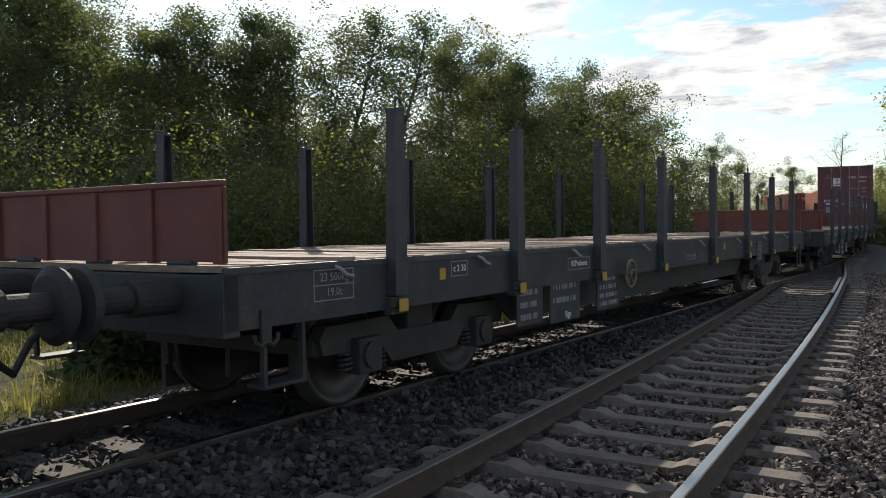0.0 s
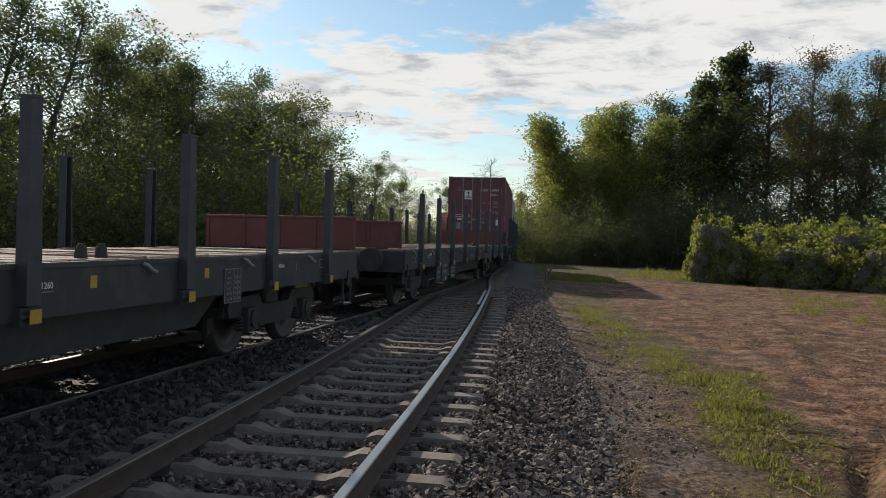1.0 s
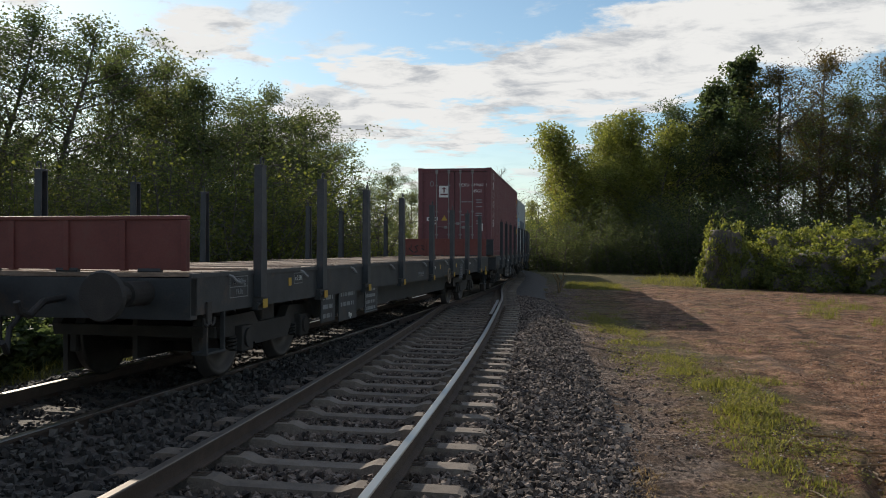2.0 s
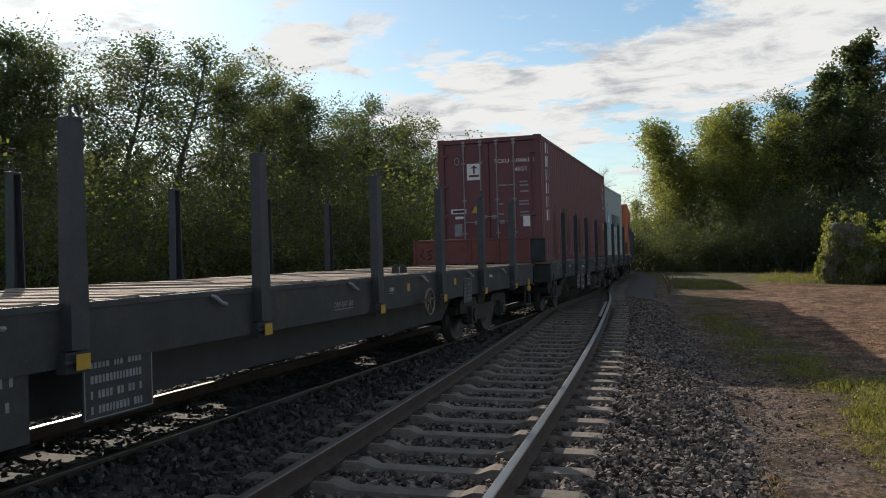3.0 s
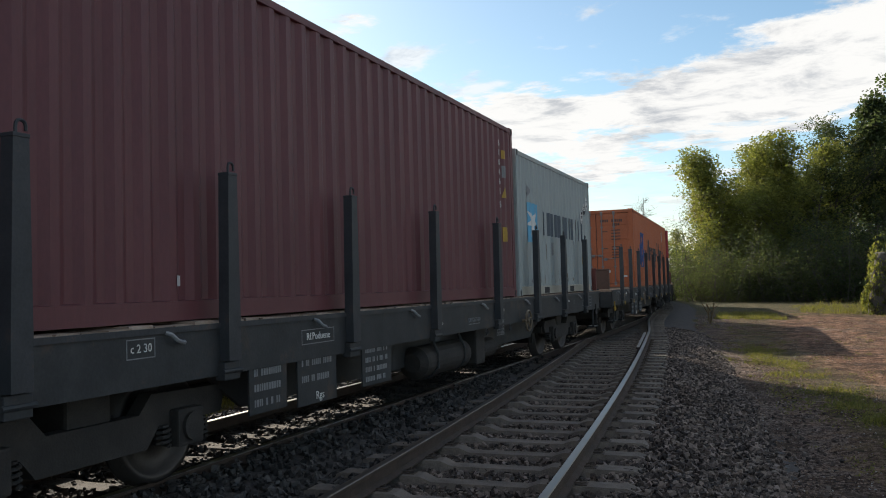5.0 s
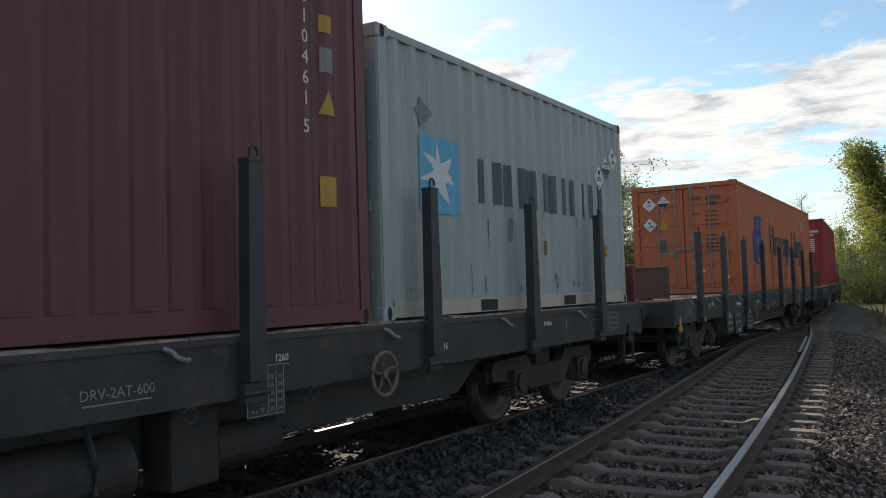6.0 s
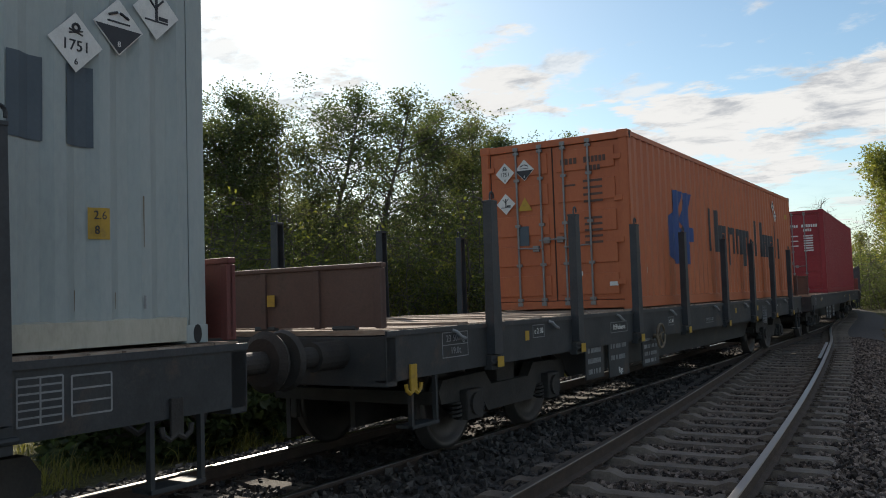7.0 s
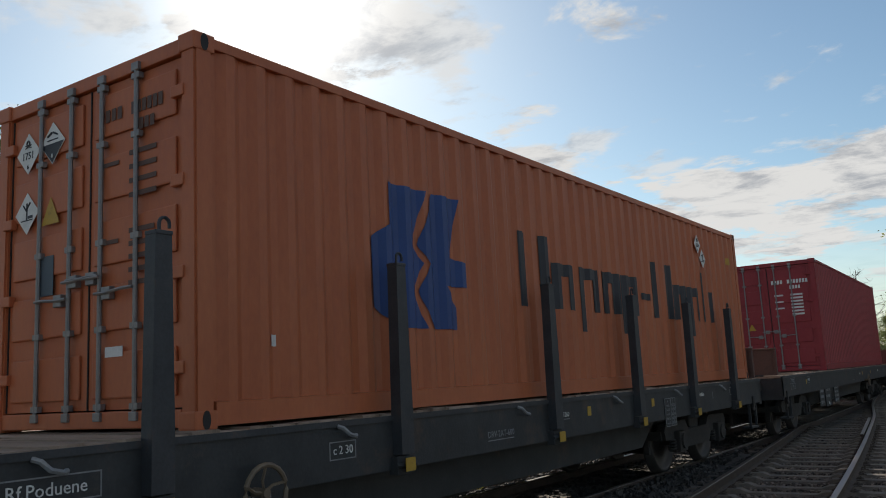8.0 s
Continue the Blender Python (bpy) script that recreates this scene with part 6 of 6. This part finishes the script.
def build_trees():
    kinds = {
        "oak": tree("x", 11, 4.0, True, 11, leaf="leaf_mid", per=39, spread=0.36, size=0.054),
        "alder": tree("x", 11, 3.6, True, 12, leaf="leaf_dark", per=43, clear=0.1, slim=0.9, spread=0.40, size=0.056),
        "multi": tree("x", 11, 3.0, True, 13, leaf="leaf_mid", per=34, stems=3, limbs=48, spread=0.34, size=0.054),
        "airy": tree("x", 11, 3.4, True, 14, leaf="leaf_dark", per=17, clear=0.3, spread=0.30, size=0.058),
        "birch": tree("x", 12, 2.6, True, 15, "bark", "leaf_birch", 0.02, 23, 0.58, 0.085, slim=0.75, limbs=72, stems=3),
        "spire": tree("x", 14, 2.8, True, 16, leaf="leaf_dark", clear=0.06, per=17, slim=0.62, limbs=54, top=0.8, spread=0.40, size=0.115),
        "brown": tree("x", 14, 3.3, True, 17, "bark", "leaf_brown", 0.22, 12, 0.36, 0.058, limbs=52),
        "bare": tree("x", 8, 2.0, False, 19, "birch_bark", limbs=26),
    }
    H = {"oak": 11.2, "alder": 11.2, "multi": 11.2, "airy": 11.2, "birch": 12.2, "spire": 14.2, "brown": 14.2, "bare": 8.2}
    LABEL = {"oak": "broad-leaved tree in full leaf behind the tracks", "alder": "dark green dense tree behind the tracks", "multi": "many-stemmed green tree beside the railway",
             "airy": "tall tree with a thin open crown", "birch": "light green slender tree at the yard's edge", "spire": "tall dark green tree with a pointed top",
             "brown": "birch with thin browning leaves", "bare": "bare tree without leaves"}
    rn, used = random.Random(21), set()
    left = [("alder", 66, 17, 26), ("oak", 62, 16.5, 29), ("alder", 58, 16.4, 31), ("oak", 54.5, 14.8, 33), ("multi", 51.3, 12.4, 37), ("oak", 48.8, 12.8, 36), ("multi", 46.2, 13.3, 37),
            ("alder", 43.3, 13.4, 39), ("multi", 40.6, 12.6, 38), ("airy", 37.8, 14.1, 39), ("airy", 34.6, 13.7, 41), ("oak", 30.7, 12.2, 44), ("multi", 28.2, 12.2, 46), ("alder", 25.4, 10.4, 48),
            ("oak", 23.0, 8.6, 52), ("multi", 21.0, 10.2, 52), ("alder", 19.0, 8.4, 55), ("multi", 18.3, 7.2, 58), ("bare", 16.6, 6.6, 62), ("alder", 15.0, 4.0, 84), ("oak", 13.2, 5.2, 92), ("oak", 11.7, 3.9, 96),
            ("alder", 10.2, 2.3, 118), ("oak", 8.4, 3.6, 112), ("alder", 6.6, 2.2, 125), ("bare", 5.4, 5.5, 104), ("alder", 4.2, 2.4, 128)]
    back = [("alder", 60, 13.5, 40), ("alder", 56, 12.5, 42), ("oak", 53, 11, 45), ("alder", 47.5, 9.5, 46), ("oak", 44.8, 9.0, 47), ("alder", 42, 8.2, 48), ("oak", 39, 7.0, 48), ("alder", 28.8, 9.6, 56), ("alder", 26.2, 8.6, 58), ("oak", 24.2, 7.4, 60),
            ("alder", 21.8, 7.0, 62), ("oak", 20, 6.2, 64), ("alder", 17.4, 4.2, 70), ("oak", 12.4, 3.0, 120), ("oak", 3.4, 2.0, 130), ("alder", 50, 9, 46), ("alder", 36.2, 6.2, 48), ("oak", 33.0, 5.6, 50)]
    right = [("birch", 2.4, 3.0, 78), ("brown", 1.4, 6.6, 66), ("birch", 0.1, 8.2, 65), ("birch", -0.7, 8.9, 63), ("birch", -2.3, 7.7, 64), ("birch", -3.9, 8.6, 62), ("birch", -5.2, 8.2, 64), ("alder", -6.2, 9.3, 62), ("spire", -7.8, 10.4, 64),
             ("spire", -9.1, 12.2, 66), ("alder", -10.6, 9.0, 64), ("brown", -12.3, 11.4, 66), ("brown", -14.6, 12.3, 66), ("alder", -13.6, 8.6, 70), ("oak", -16.4, 10.6, 66), ("brown", -17.6, 11.6, 64), ("alder", -19.2, 10, 66), ("oak", -21.5, 11, 62),
             ("alder", -8.4, 7.6, 72), ("alder", -11.6, 7.0, 74), ("oak", -15.4, 8.0, 74), ("alder", -4.6, 6.4, 74), ("alder", -1.6, 6.0, 76), ("alder", -18, 8, 74), ("oak", 0.4, 5.2, 78)]
    for rows, group in ((left, "trees behind the train"), (back, "trees behind the train"), (right, "trees at the yard's edge")):
        for key, az, el, dist in rows:
            dist *= 1.22 if group == "trees at the yard's edge" else 1.0
            plant(kinds, used, key, az, el, dist, LABEL[key], H[key], rn, group, rn.uniform(0.92, 1.1))
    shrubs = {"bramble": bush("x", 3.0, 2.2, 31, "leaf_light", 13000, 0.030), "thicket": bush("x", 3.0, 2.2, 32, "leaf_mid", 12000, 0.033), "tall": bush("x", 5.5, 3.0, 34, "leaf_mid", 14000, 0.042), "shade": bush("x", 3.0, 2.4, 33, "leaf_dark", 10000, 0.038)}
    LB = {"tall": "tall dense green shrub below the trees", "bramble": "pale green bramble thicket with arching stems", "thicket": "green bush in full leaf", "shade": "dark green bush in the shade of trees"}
    used = set()
    az = 70.0
    k = 0
    while az > 16.5:                                       # tangled edge of the wood behind the train
        d = 21 + (66 - az) * 0.42
        el = 3.2 + 1.6 * math.sin(az * 0.55) + rn.uniform(-0.6, 0.8)
        plant(shrubs, used, ("bramble", "thicket", "bramble")[k % 3], az, el, d + rn.uniform(-1, 1), LB[("bramble", "thicket", "bramble")[k % 3]], 3.1, rn, "bushes behind the train", 1.05)
        plant(shrubs, used, "tall", az - 1.3, el + rn.uniform(0.8, 2.2), d + 7, LB["tall"], 3.1, rn, "bushes behind the train", 1.1)
        az -= 2.6
        k += 1
    for az, el, d in ((14.5, 1.2, 70), (12, 1.0, 80), (10, 0.8, 88), (7.5, 1.0, 92), (5.2, 0.9, 96), (3.4, 1.2, 84)):
        plant(shrubs, used, "thicket", az, el, d, LB["thicket"], 3.1, rn, "bushes behind the train", 1.7)
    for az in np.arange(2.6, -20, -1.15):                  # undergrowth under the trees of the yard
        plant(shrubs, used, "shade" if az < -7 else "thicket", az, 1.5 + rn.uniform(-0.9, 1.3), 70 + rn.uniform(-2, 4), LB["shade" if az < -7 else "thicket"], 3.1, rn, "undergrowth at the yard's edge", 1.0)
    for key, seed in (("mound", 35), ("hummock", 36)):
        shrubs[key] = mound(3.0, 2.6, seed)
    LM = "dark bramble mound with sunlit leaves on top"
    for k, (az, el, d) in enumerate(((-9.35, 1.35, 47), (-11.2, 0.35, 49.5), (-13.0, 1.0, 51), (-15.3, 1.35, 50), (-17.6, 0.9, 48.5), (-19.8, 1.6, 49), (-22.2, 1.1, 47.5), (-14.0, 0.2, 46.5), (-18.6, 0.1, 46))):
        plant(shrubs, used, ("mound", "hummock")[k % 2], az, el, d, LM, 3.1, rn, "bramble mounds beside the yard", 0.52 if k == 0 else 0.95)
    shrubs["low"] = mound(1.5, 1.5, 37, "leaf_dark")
    for k in range(13):                                    # low growth added behind the train, dark-leaved to stand for the shade there
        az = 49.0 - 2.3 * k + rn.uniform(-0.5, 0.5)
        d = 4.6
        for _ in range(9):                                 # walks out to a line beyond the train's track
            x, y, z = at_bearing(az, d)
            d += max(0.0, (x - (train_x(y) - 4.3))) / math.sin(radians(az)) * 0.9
        plant(shrubs, used, "low", az, -4.2 + rn.uniform(-0.6, 0.4), d, "low bush added beside the train's track, leaves darkened for shade", 1.5, rn, "bushes behind the train", 1.15)



def blades(name, spots, material, label, rng, category="grass"):
    """Tufts of narrow curved blades; spots: x, y, radius, count, height."""
    rows = []
    for x, y, r, n, h in spots:
        a, d = rng.random(n) * 2 * np.pi, r * np.sqrt(rng.random(n))
        px, py = x + d * np.cos(a), y + d * np.sin(a)
        for i in range(n):
            rows.append((px[i], py[i], ground_z(px[i], py[i]), h * (0.4 + 0.8 * rng.random()) * (1 - 0.5 * (d[i] / r) ** 2)))
    R = np.array(rows)
    n = len(R)
    a = rng.random(n) * 2 * np.pi
    lean = 0.25 + 0.7 * rng.random(n)
    dirx, diry = np.cos(a), np.sin(a)
    w = 0.004 + 0.006 * rng.random(n)
    h = R[:, 3]
    P = np.zeros((n, 6, 3))
    for k, (f, ww) in enumerate(((0.0, 1.0), (0.55, 0.8), (1.0, 0.15))):
        cx, cy, cz = R[:, 0] + dirx * lean * h * f * f, R[:, 1] + diry * lean * h * f * f, R[:, 2] - 0.02 + h * f * (1 - 0.25 * f * lean)
        P[:, 2 * k] = np.stack([cx - diry * w * ww, cy + dirx * w * ww, cz], 1)
        P[:, 2 * k + 1] = np.stack([cx + diry * w * ww, cy - dirx * w * ww, cz], 1)
    base = (np.arange(n) * 6)[:, None]
    F = np.concatenate([base + np.array([[0, 1, 3, 2]]), base + np.array([[2, 3, 5, 4]])])
    tagged(mesh_from_arrays(name, P.reshape(-1, 3), F, material), label, category, kind="stuff")


def build_grass():
    rng = np.random.default_rng(9)
    strip = lambda y: 1.88 - 0.105 * max(0.0, y - 11.0)
    spots = []
    for k in range(900):
        y = 5.5 + 34 * rng.random() ** 1.5
        x = strip(y) + rng.normal() * (0.30 + 0.012 * y)
        if noise.noise((x * 0.9, y * 0.5, 3.0)) > -0.12:
            spots.append((x, y, 0.06 + 0.2 * rng.random(), 22, 0.03 + 0.05 * rng.random() ** 2))
    for x, y, r, n, h in ((1.95, 10.4, 0.42, 500, 0.2), (1.85, 9.6, 0.4, 420, 0.16), (2.2, 9.9, 0.45, 380, 0.13), (1.8, 8.6, 0.36, 360, 0.12), (1.75, 7.9, 0.3, 380, 0.12), (1.95, 7.3, 0.3, 300, 0.1), (2.05, 6.6, 0.3, 320, 0.11),
                          (2.0, 12.2, 0.45, 500, 0.2), (1.65, 13.6, 0.45, 460, 0.14), (1.4, 15.2, 0.5, 460, 0.12), (1.1, 17.5, 0.6, 520, 0.12), (0.9, 20, 0.7, 520, 0.12), (0.5, 23.5, 0.8, 600, 0.12), (2.6, 12.9, 0.4, 260, 0.14), (2.3, 11.4, 0.4, 300, 0.16)):
        spots.append((x, y, r, n, h))
    for k in range(260):                                   # sparse tufts over the yard and along the far edge
        y = 12 + 46 * rng.random()
        x = 2.2 + rng.random() * (0.3 * y + 2)
        spots.append((x, y, 0.12 + 0.3 * rng.random(), 16 + int(30 * (y > 42)), 0.06 + (0.25 if y > 46 else 0.05) * rng.random()))
    for k in range(90):
        y, x = 40 + 6 * rng.random(), -0.6 + 2.6 * rng.random()
        spots.append((x, y, 0.35, 60, 0.28))
    for k in range(900):                                   # rough grass on the far side of the train's track
        y = -3 + 45 * rng.random()
        x = train_x(y) - 2.9 - 6.5 * rng.random() ** 1.3
        spots.append((x, y, 0.4, 46, 0.16 + 0.3 * rng.random()))
    for k in range(1500):                                  # low creeping weeds in a broken strip
        y = 5.5 + 36 * rng.random() ** 1.3
        x = strip(y) + 0.1 + rng.normal() * (0.26 + 0.018 * y)
        if noise.noise((x * 1.1, y * 0.45, 13.0)) > 0.02:
            spots.append((x, y, 0.1 + 0.15 * rng.random(), 22, 0.02 + 0.035 * rng.random()))
    for k in range(260):                                   # weeds and rough grass at the yard's far edge
        y = 46 + 12 * rng.random()
        x = 3.5 + 0.32 * y * rng.random()
        spots.append((x, y, 0.3 + 0.3 * rng.random(), 60, 0.15 + 0.55 * rng.random() ** 2))
    for k in range(170):                                   # taller weeds standing before the brambles
        y = 23 + 13 * rng.random()
        x = 0.235 * y + 0.6 + 4.6 * rng.random() - 0.05 * (y - 23)
        if noise.noise((x * 0.6, y * 0.35, 21.0)) > -0.05:
            spots.append((x, y, 0.12 + 0.3 * rng.random(), 34, 0.1 + 0.42 * rng.random() ** 2.5))
    tips = []
    for k in range(2600):                                  # small-leaved weeds creeping along the strip, taller in one clump
        y = 5.8 + 20 * rng.random() ** 1.4
        x = strip(y) + 0.05 + rng.normal() * (0.26 + 0.012 * y)
        high = 0.30 * math.exp(-((x - 1.98) / 0.34) ** 2 - ((y - 10.4) / 0.75) ** 2)
        if noise.noise((x * 1.0, y * 0.5, 3.0)) + 0.5 * noise.noise((x * 3.1, y * 1.6, 8.0)) > 0.16 or high > 0.14:
            tips.append((x, y, ground_z(x, y) + 0.015 + 0.03 * rng.random() + high * rng.random()))
    weeds = leaf_mesh("weeds", tips, 17, 0.075, 0.013, M["grass"], rng, 0.0, 0.5)
    tagged(weeds, "low yellow-green weeds with small leaves on bare earth", "weeds", kind="stuff")
    blades("grass_tufts", spots, M["grass"], "thin green grass and low weeds on bare earth", rng)
    dry = []
    for k in range(260):
        y = 4 + 24 * rng.random() ** 1.4
        x = near_x(y) + 2.5 + 3.6 * rng.random()
        dry.append((x, y, 0.12 + 0.2 * rng.random(), 9, 0.03 + 0.03 * rng.random()))
    for x, y in ((0.45, 6.5), (0.5, 6.9), (0.55, 7.3), (3.0, 7.9), (3.2, 8.3)):
        dry.append((x, y, 0.22, 160, 0.08))
    blades("dry_grass", dry, M["straw"], "dry straw-coloured grass litter on the earth", rng)


def build_crumbs():
    """Small stones, clods and bits of dead leaf strewn over the yard."""
    rng = np.random.default_rng(12)
    for name, n, mat, lo, hi, flat, label in (("clods", 60000, "clod", 0.004, 0.024, 0.6, "brown clods and pebbles strewn on the earth"), ("pebbles", 9000, "pale_stone", 0.005, 0.019, 0.6, "pale pebbles and chips strewn on the earth"), ("leaf_litter", 9000, "straw", 0.008, 0.022, 0.15, "bits of dead leaf and straw on the earth")):
        y = 3.5 + 36 * rng.random(n) ** 1.7
        x = np.array([near_x(v) for v in y]) + 2.3 + rng.random(n) * (3.0 + 0.28 * y)
        keep = np.array([noise.noise((a * 0.8, b * 0.5, 7.0)) + 0.6 * noise.noise((a * 3, b * 2, 2.0)) > rng.random() * 0.5 - 0.2 for a, b in zip(x, y)])
        x, y = x[keep], y[keep]
        n = len(x)
        z = np.array([ground_z(a, b) for a, b in zip(x, y)])
        r = lo + (hi - lo) * rng.random(n) ** 2
        base = np.array([(1, 0, 0), (-0.5, 0.87, 0), (-0.5, -0.87, 0), (0, 0, 1), (0, 0, -1)])
        v = base[None] * (0.6 + 0.7 * rng.random((n, 5, 3))) * r[:, None, None]
        v[:, :, 2] *= flat
        a = rng.random(n) * 6.28
        vx, vy = v[:, :, 0] * np.cos(a)[:, None] - v[:, :, 1] * np.sin(a)[:, None], v[:, :, 0] * np.sin(a)[:, None] + v[:, :, 1] * np.cos(a)[:, None]
        P = np.stack([vx + x[:, None], vy + y[:, None], v[:, :, 2] + (z + 0.3 * r * flat)[:, None]], 2)
        f = np.array([(0, 1, 3), (1, 2, 3), (2, 0, 3), (1, 0, 4), (2, 1, 4), (0, 2, 4)])
        F = (f[None] + (np.arange(n) * 5)[:, None, None]).reshape(-1, 3)
        tagged(mesh_from_arrays(name, P.reshape(-1, 3), F, M[mat]), label, "debris", kind="stuff")


def build_litter():
    """Twigs and stalks lying about, each its own thing."""
    rn = random.Random(14)
    for x, y, L, a in ((1.05, 9.6, 0.34, 70), (2.9, 8.9, 0.6, 20), (3.1, 8.4, 0.7, 160), (2.7, 8.1, 0.5, 45), (3.35, 8.8, 0.5, 110), (2.0, 6.9, 0.3, 120), (1.7, 13.5, 0.4, 15), (2.35, 8.0, 0.45, 10), (2.5, 8.5, 0.55, 150), (2.55, 7.7, 0.4, 75), (2.8, 8.6, 0.5, 35), (2.25, 8.7, 0.35, 100), (2.65, 9.2, 0.4, 170)):
        bm = bmesh.new()
        z = ground_z(x, y) + 0.015
        pts = [Vector((x, y, z))]
        for k in range(4):
            t = radians(a + rn.uniform(-25, 25))
            pts.append(pts[-1] + Vector((math.cos(t), math.sin(t), rn.uniform(-0.02, 0.08))) * L / 4)
        tube(bm, pts, 0.009, 5)
        tube(bm, [pts[2], pts[2] + Vector((math.cos(radians(a + 60)), math.sin(radians(a + 60)), 0.12)) * L * 0.35], 0.006, 5)
        ob = part("twig", bm, M["straw"])
        tagged(ob, "dry pale twig lying on the earth", "twig", "twigs on the ground")
    # a dead stalk standing beside the ballast
    bm = bmesh.new()
    x, y = -0.95, 36.5
    for k in range(6):
        tube(bm, [(x, y, -0.45), (x + rn.uniform(-0.15, 0.15), y, 0.05), (x + rn.uniform(-0.35, 0.35), y + rn.uniform(-0.1, 0.1), rn.uniform(0.25, 0.5))], 0.022, 5)
    tagged(part("dead_weed", bm, M["straw"]), "pale dead weed standing beside the ballast", "weed")


def build_fence():
    """Low pipe fence in front of the wood on the far side."""
    root = empty("pipe_fence", Matrix(), "low grey metal pipe fence in front of bushes", "fence")
    for k in range(6):
        y = -4.0 + 3.0 * k
        bm = bmesh.new()
        rod(bm, (-12.4, y, -0.7), (-12.4, y, 1.22), 0.03, 8)
        part("post", bm, M["fence_metal"], root)
    for z in (1.2, 0.55):
        bm = bmesh.new()
        rod(bm, (-12.4, -4.3, z), (-12.4, 11.3, z), 0.019, 8)
        part("bar", bm, M["fence_metal"], root)


build_trees()
build_grass()
build_crumbs()
build_litter()
build_fence()


# ---- what moves ----
S0, V0, ACC = 44.973, -8.839, 0.1011


def travelled(t):
    """Distance along the train's track from abreast of the camera to the maroon container's door."""
    return S0 + V0 * t + 0.5 * ACC * t * t


STEP = 0.02
ARC = [(-70.0, 0.0)]
while ARC[-1][0] < 135:
    yy, ss = ARC[-1]
    ARC.append((yy + STEP, ss + STEP * math.hypot(1, slope(train_x, yy))))
ARC_ZERO = next(s for y, s in ARC if y >= 0)


def on_track(s):
    """Point of the track at the distance s; straight on past the ends."""
    k = int((s + ARC_ZERO) / STEP)
    lo, hi = 0, len(ARC) - 1
    target = s + ARC_ZERO
    while hi - lo > 1:
        mid = (lo + hi) // 2
        if ARC[mid][1] <= target:
            lo = mid
        else:
            hi = mid
    y = ARC[lo][0] + (target - ARC[lo][1]) / max(1e-6, ARC[hi][1] - ARC[lo][1]) * STEP
    return Vector((train_x(y), y, TRAIN_Z))


def carried_pose(s, z=0.0, span=6.6):
    a, b = on_track(s - span), on_track(s + span)
    d = b - a
    p = (a + b) / 2
    return pose(p.x + 0.035, p.y, p.z + z - 0.7535 * math.sin(radians(CANT)), 0, -CANT, -math.degrees(math.atan2(d.x, d.y)))


def motions():
    times = [0, 0.033, 0.1] + [0.1 * k for k in range(2, 80)] + [7.967, 8.0]
    for key, w in WAGONS.items():
        walk(w, [(t, carried_pose(travelled(t) + MIDS[key])) for t in times])
        for b in w.children:
            if not b.name.startswith("bogie"):
                continue
            for ws in b.children:
                if not ws.name.startswith("wheelset"):
                    continue
                at = ws.location.copy()
                rows = []
                for k in range(121):
                    t = k / 15
                    turn = math.degrees((travelled(0) - travelled(t)) / 0.46)
                    rows.append((t, pose(at.x, at.y, at.z, turn % 360.0, 0, 0)))
                walk(ws, rows)
    for key, c in CONTAINERS.items():
        home = {"a": "j", "m": "j", "o": "k", "r": "l"}[key]
        rows = []
        for t in times:
            m = carried_pose(travelled(t) + MIDS[home])
            rows.append((t, m @ Matrix.Translation((0, LOADS[key] - MIDS[home], DECK + 0.012))))
        walk(c, rows)


motions()
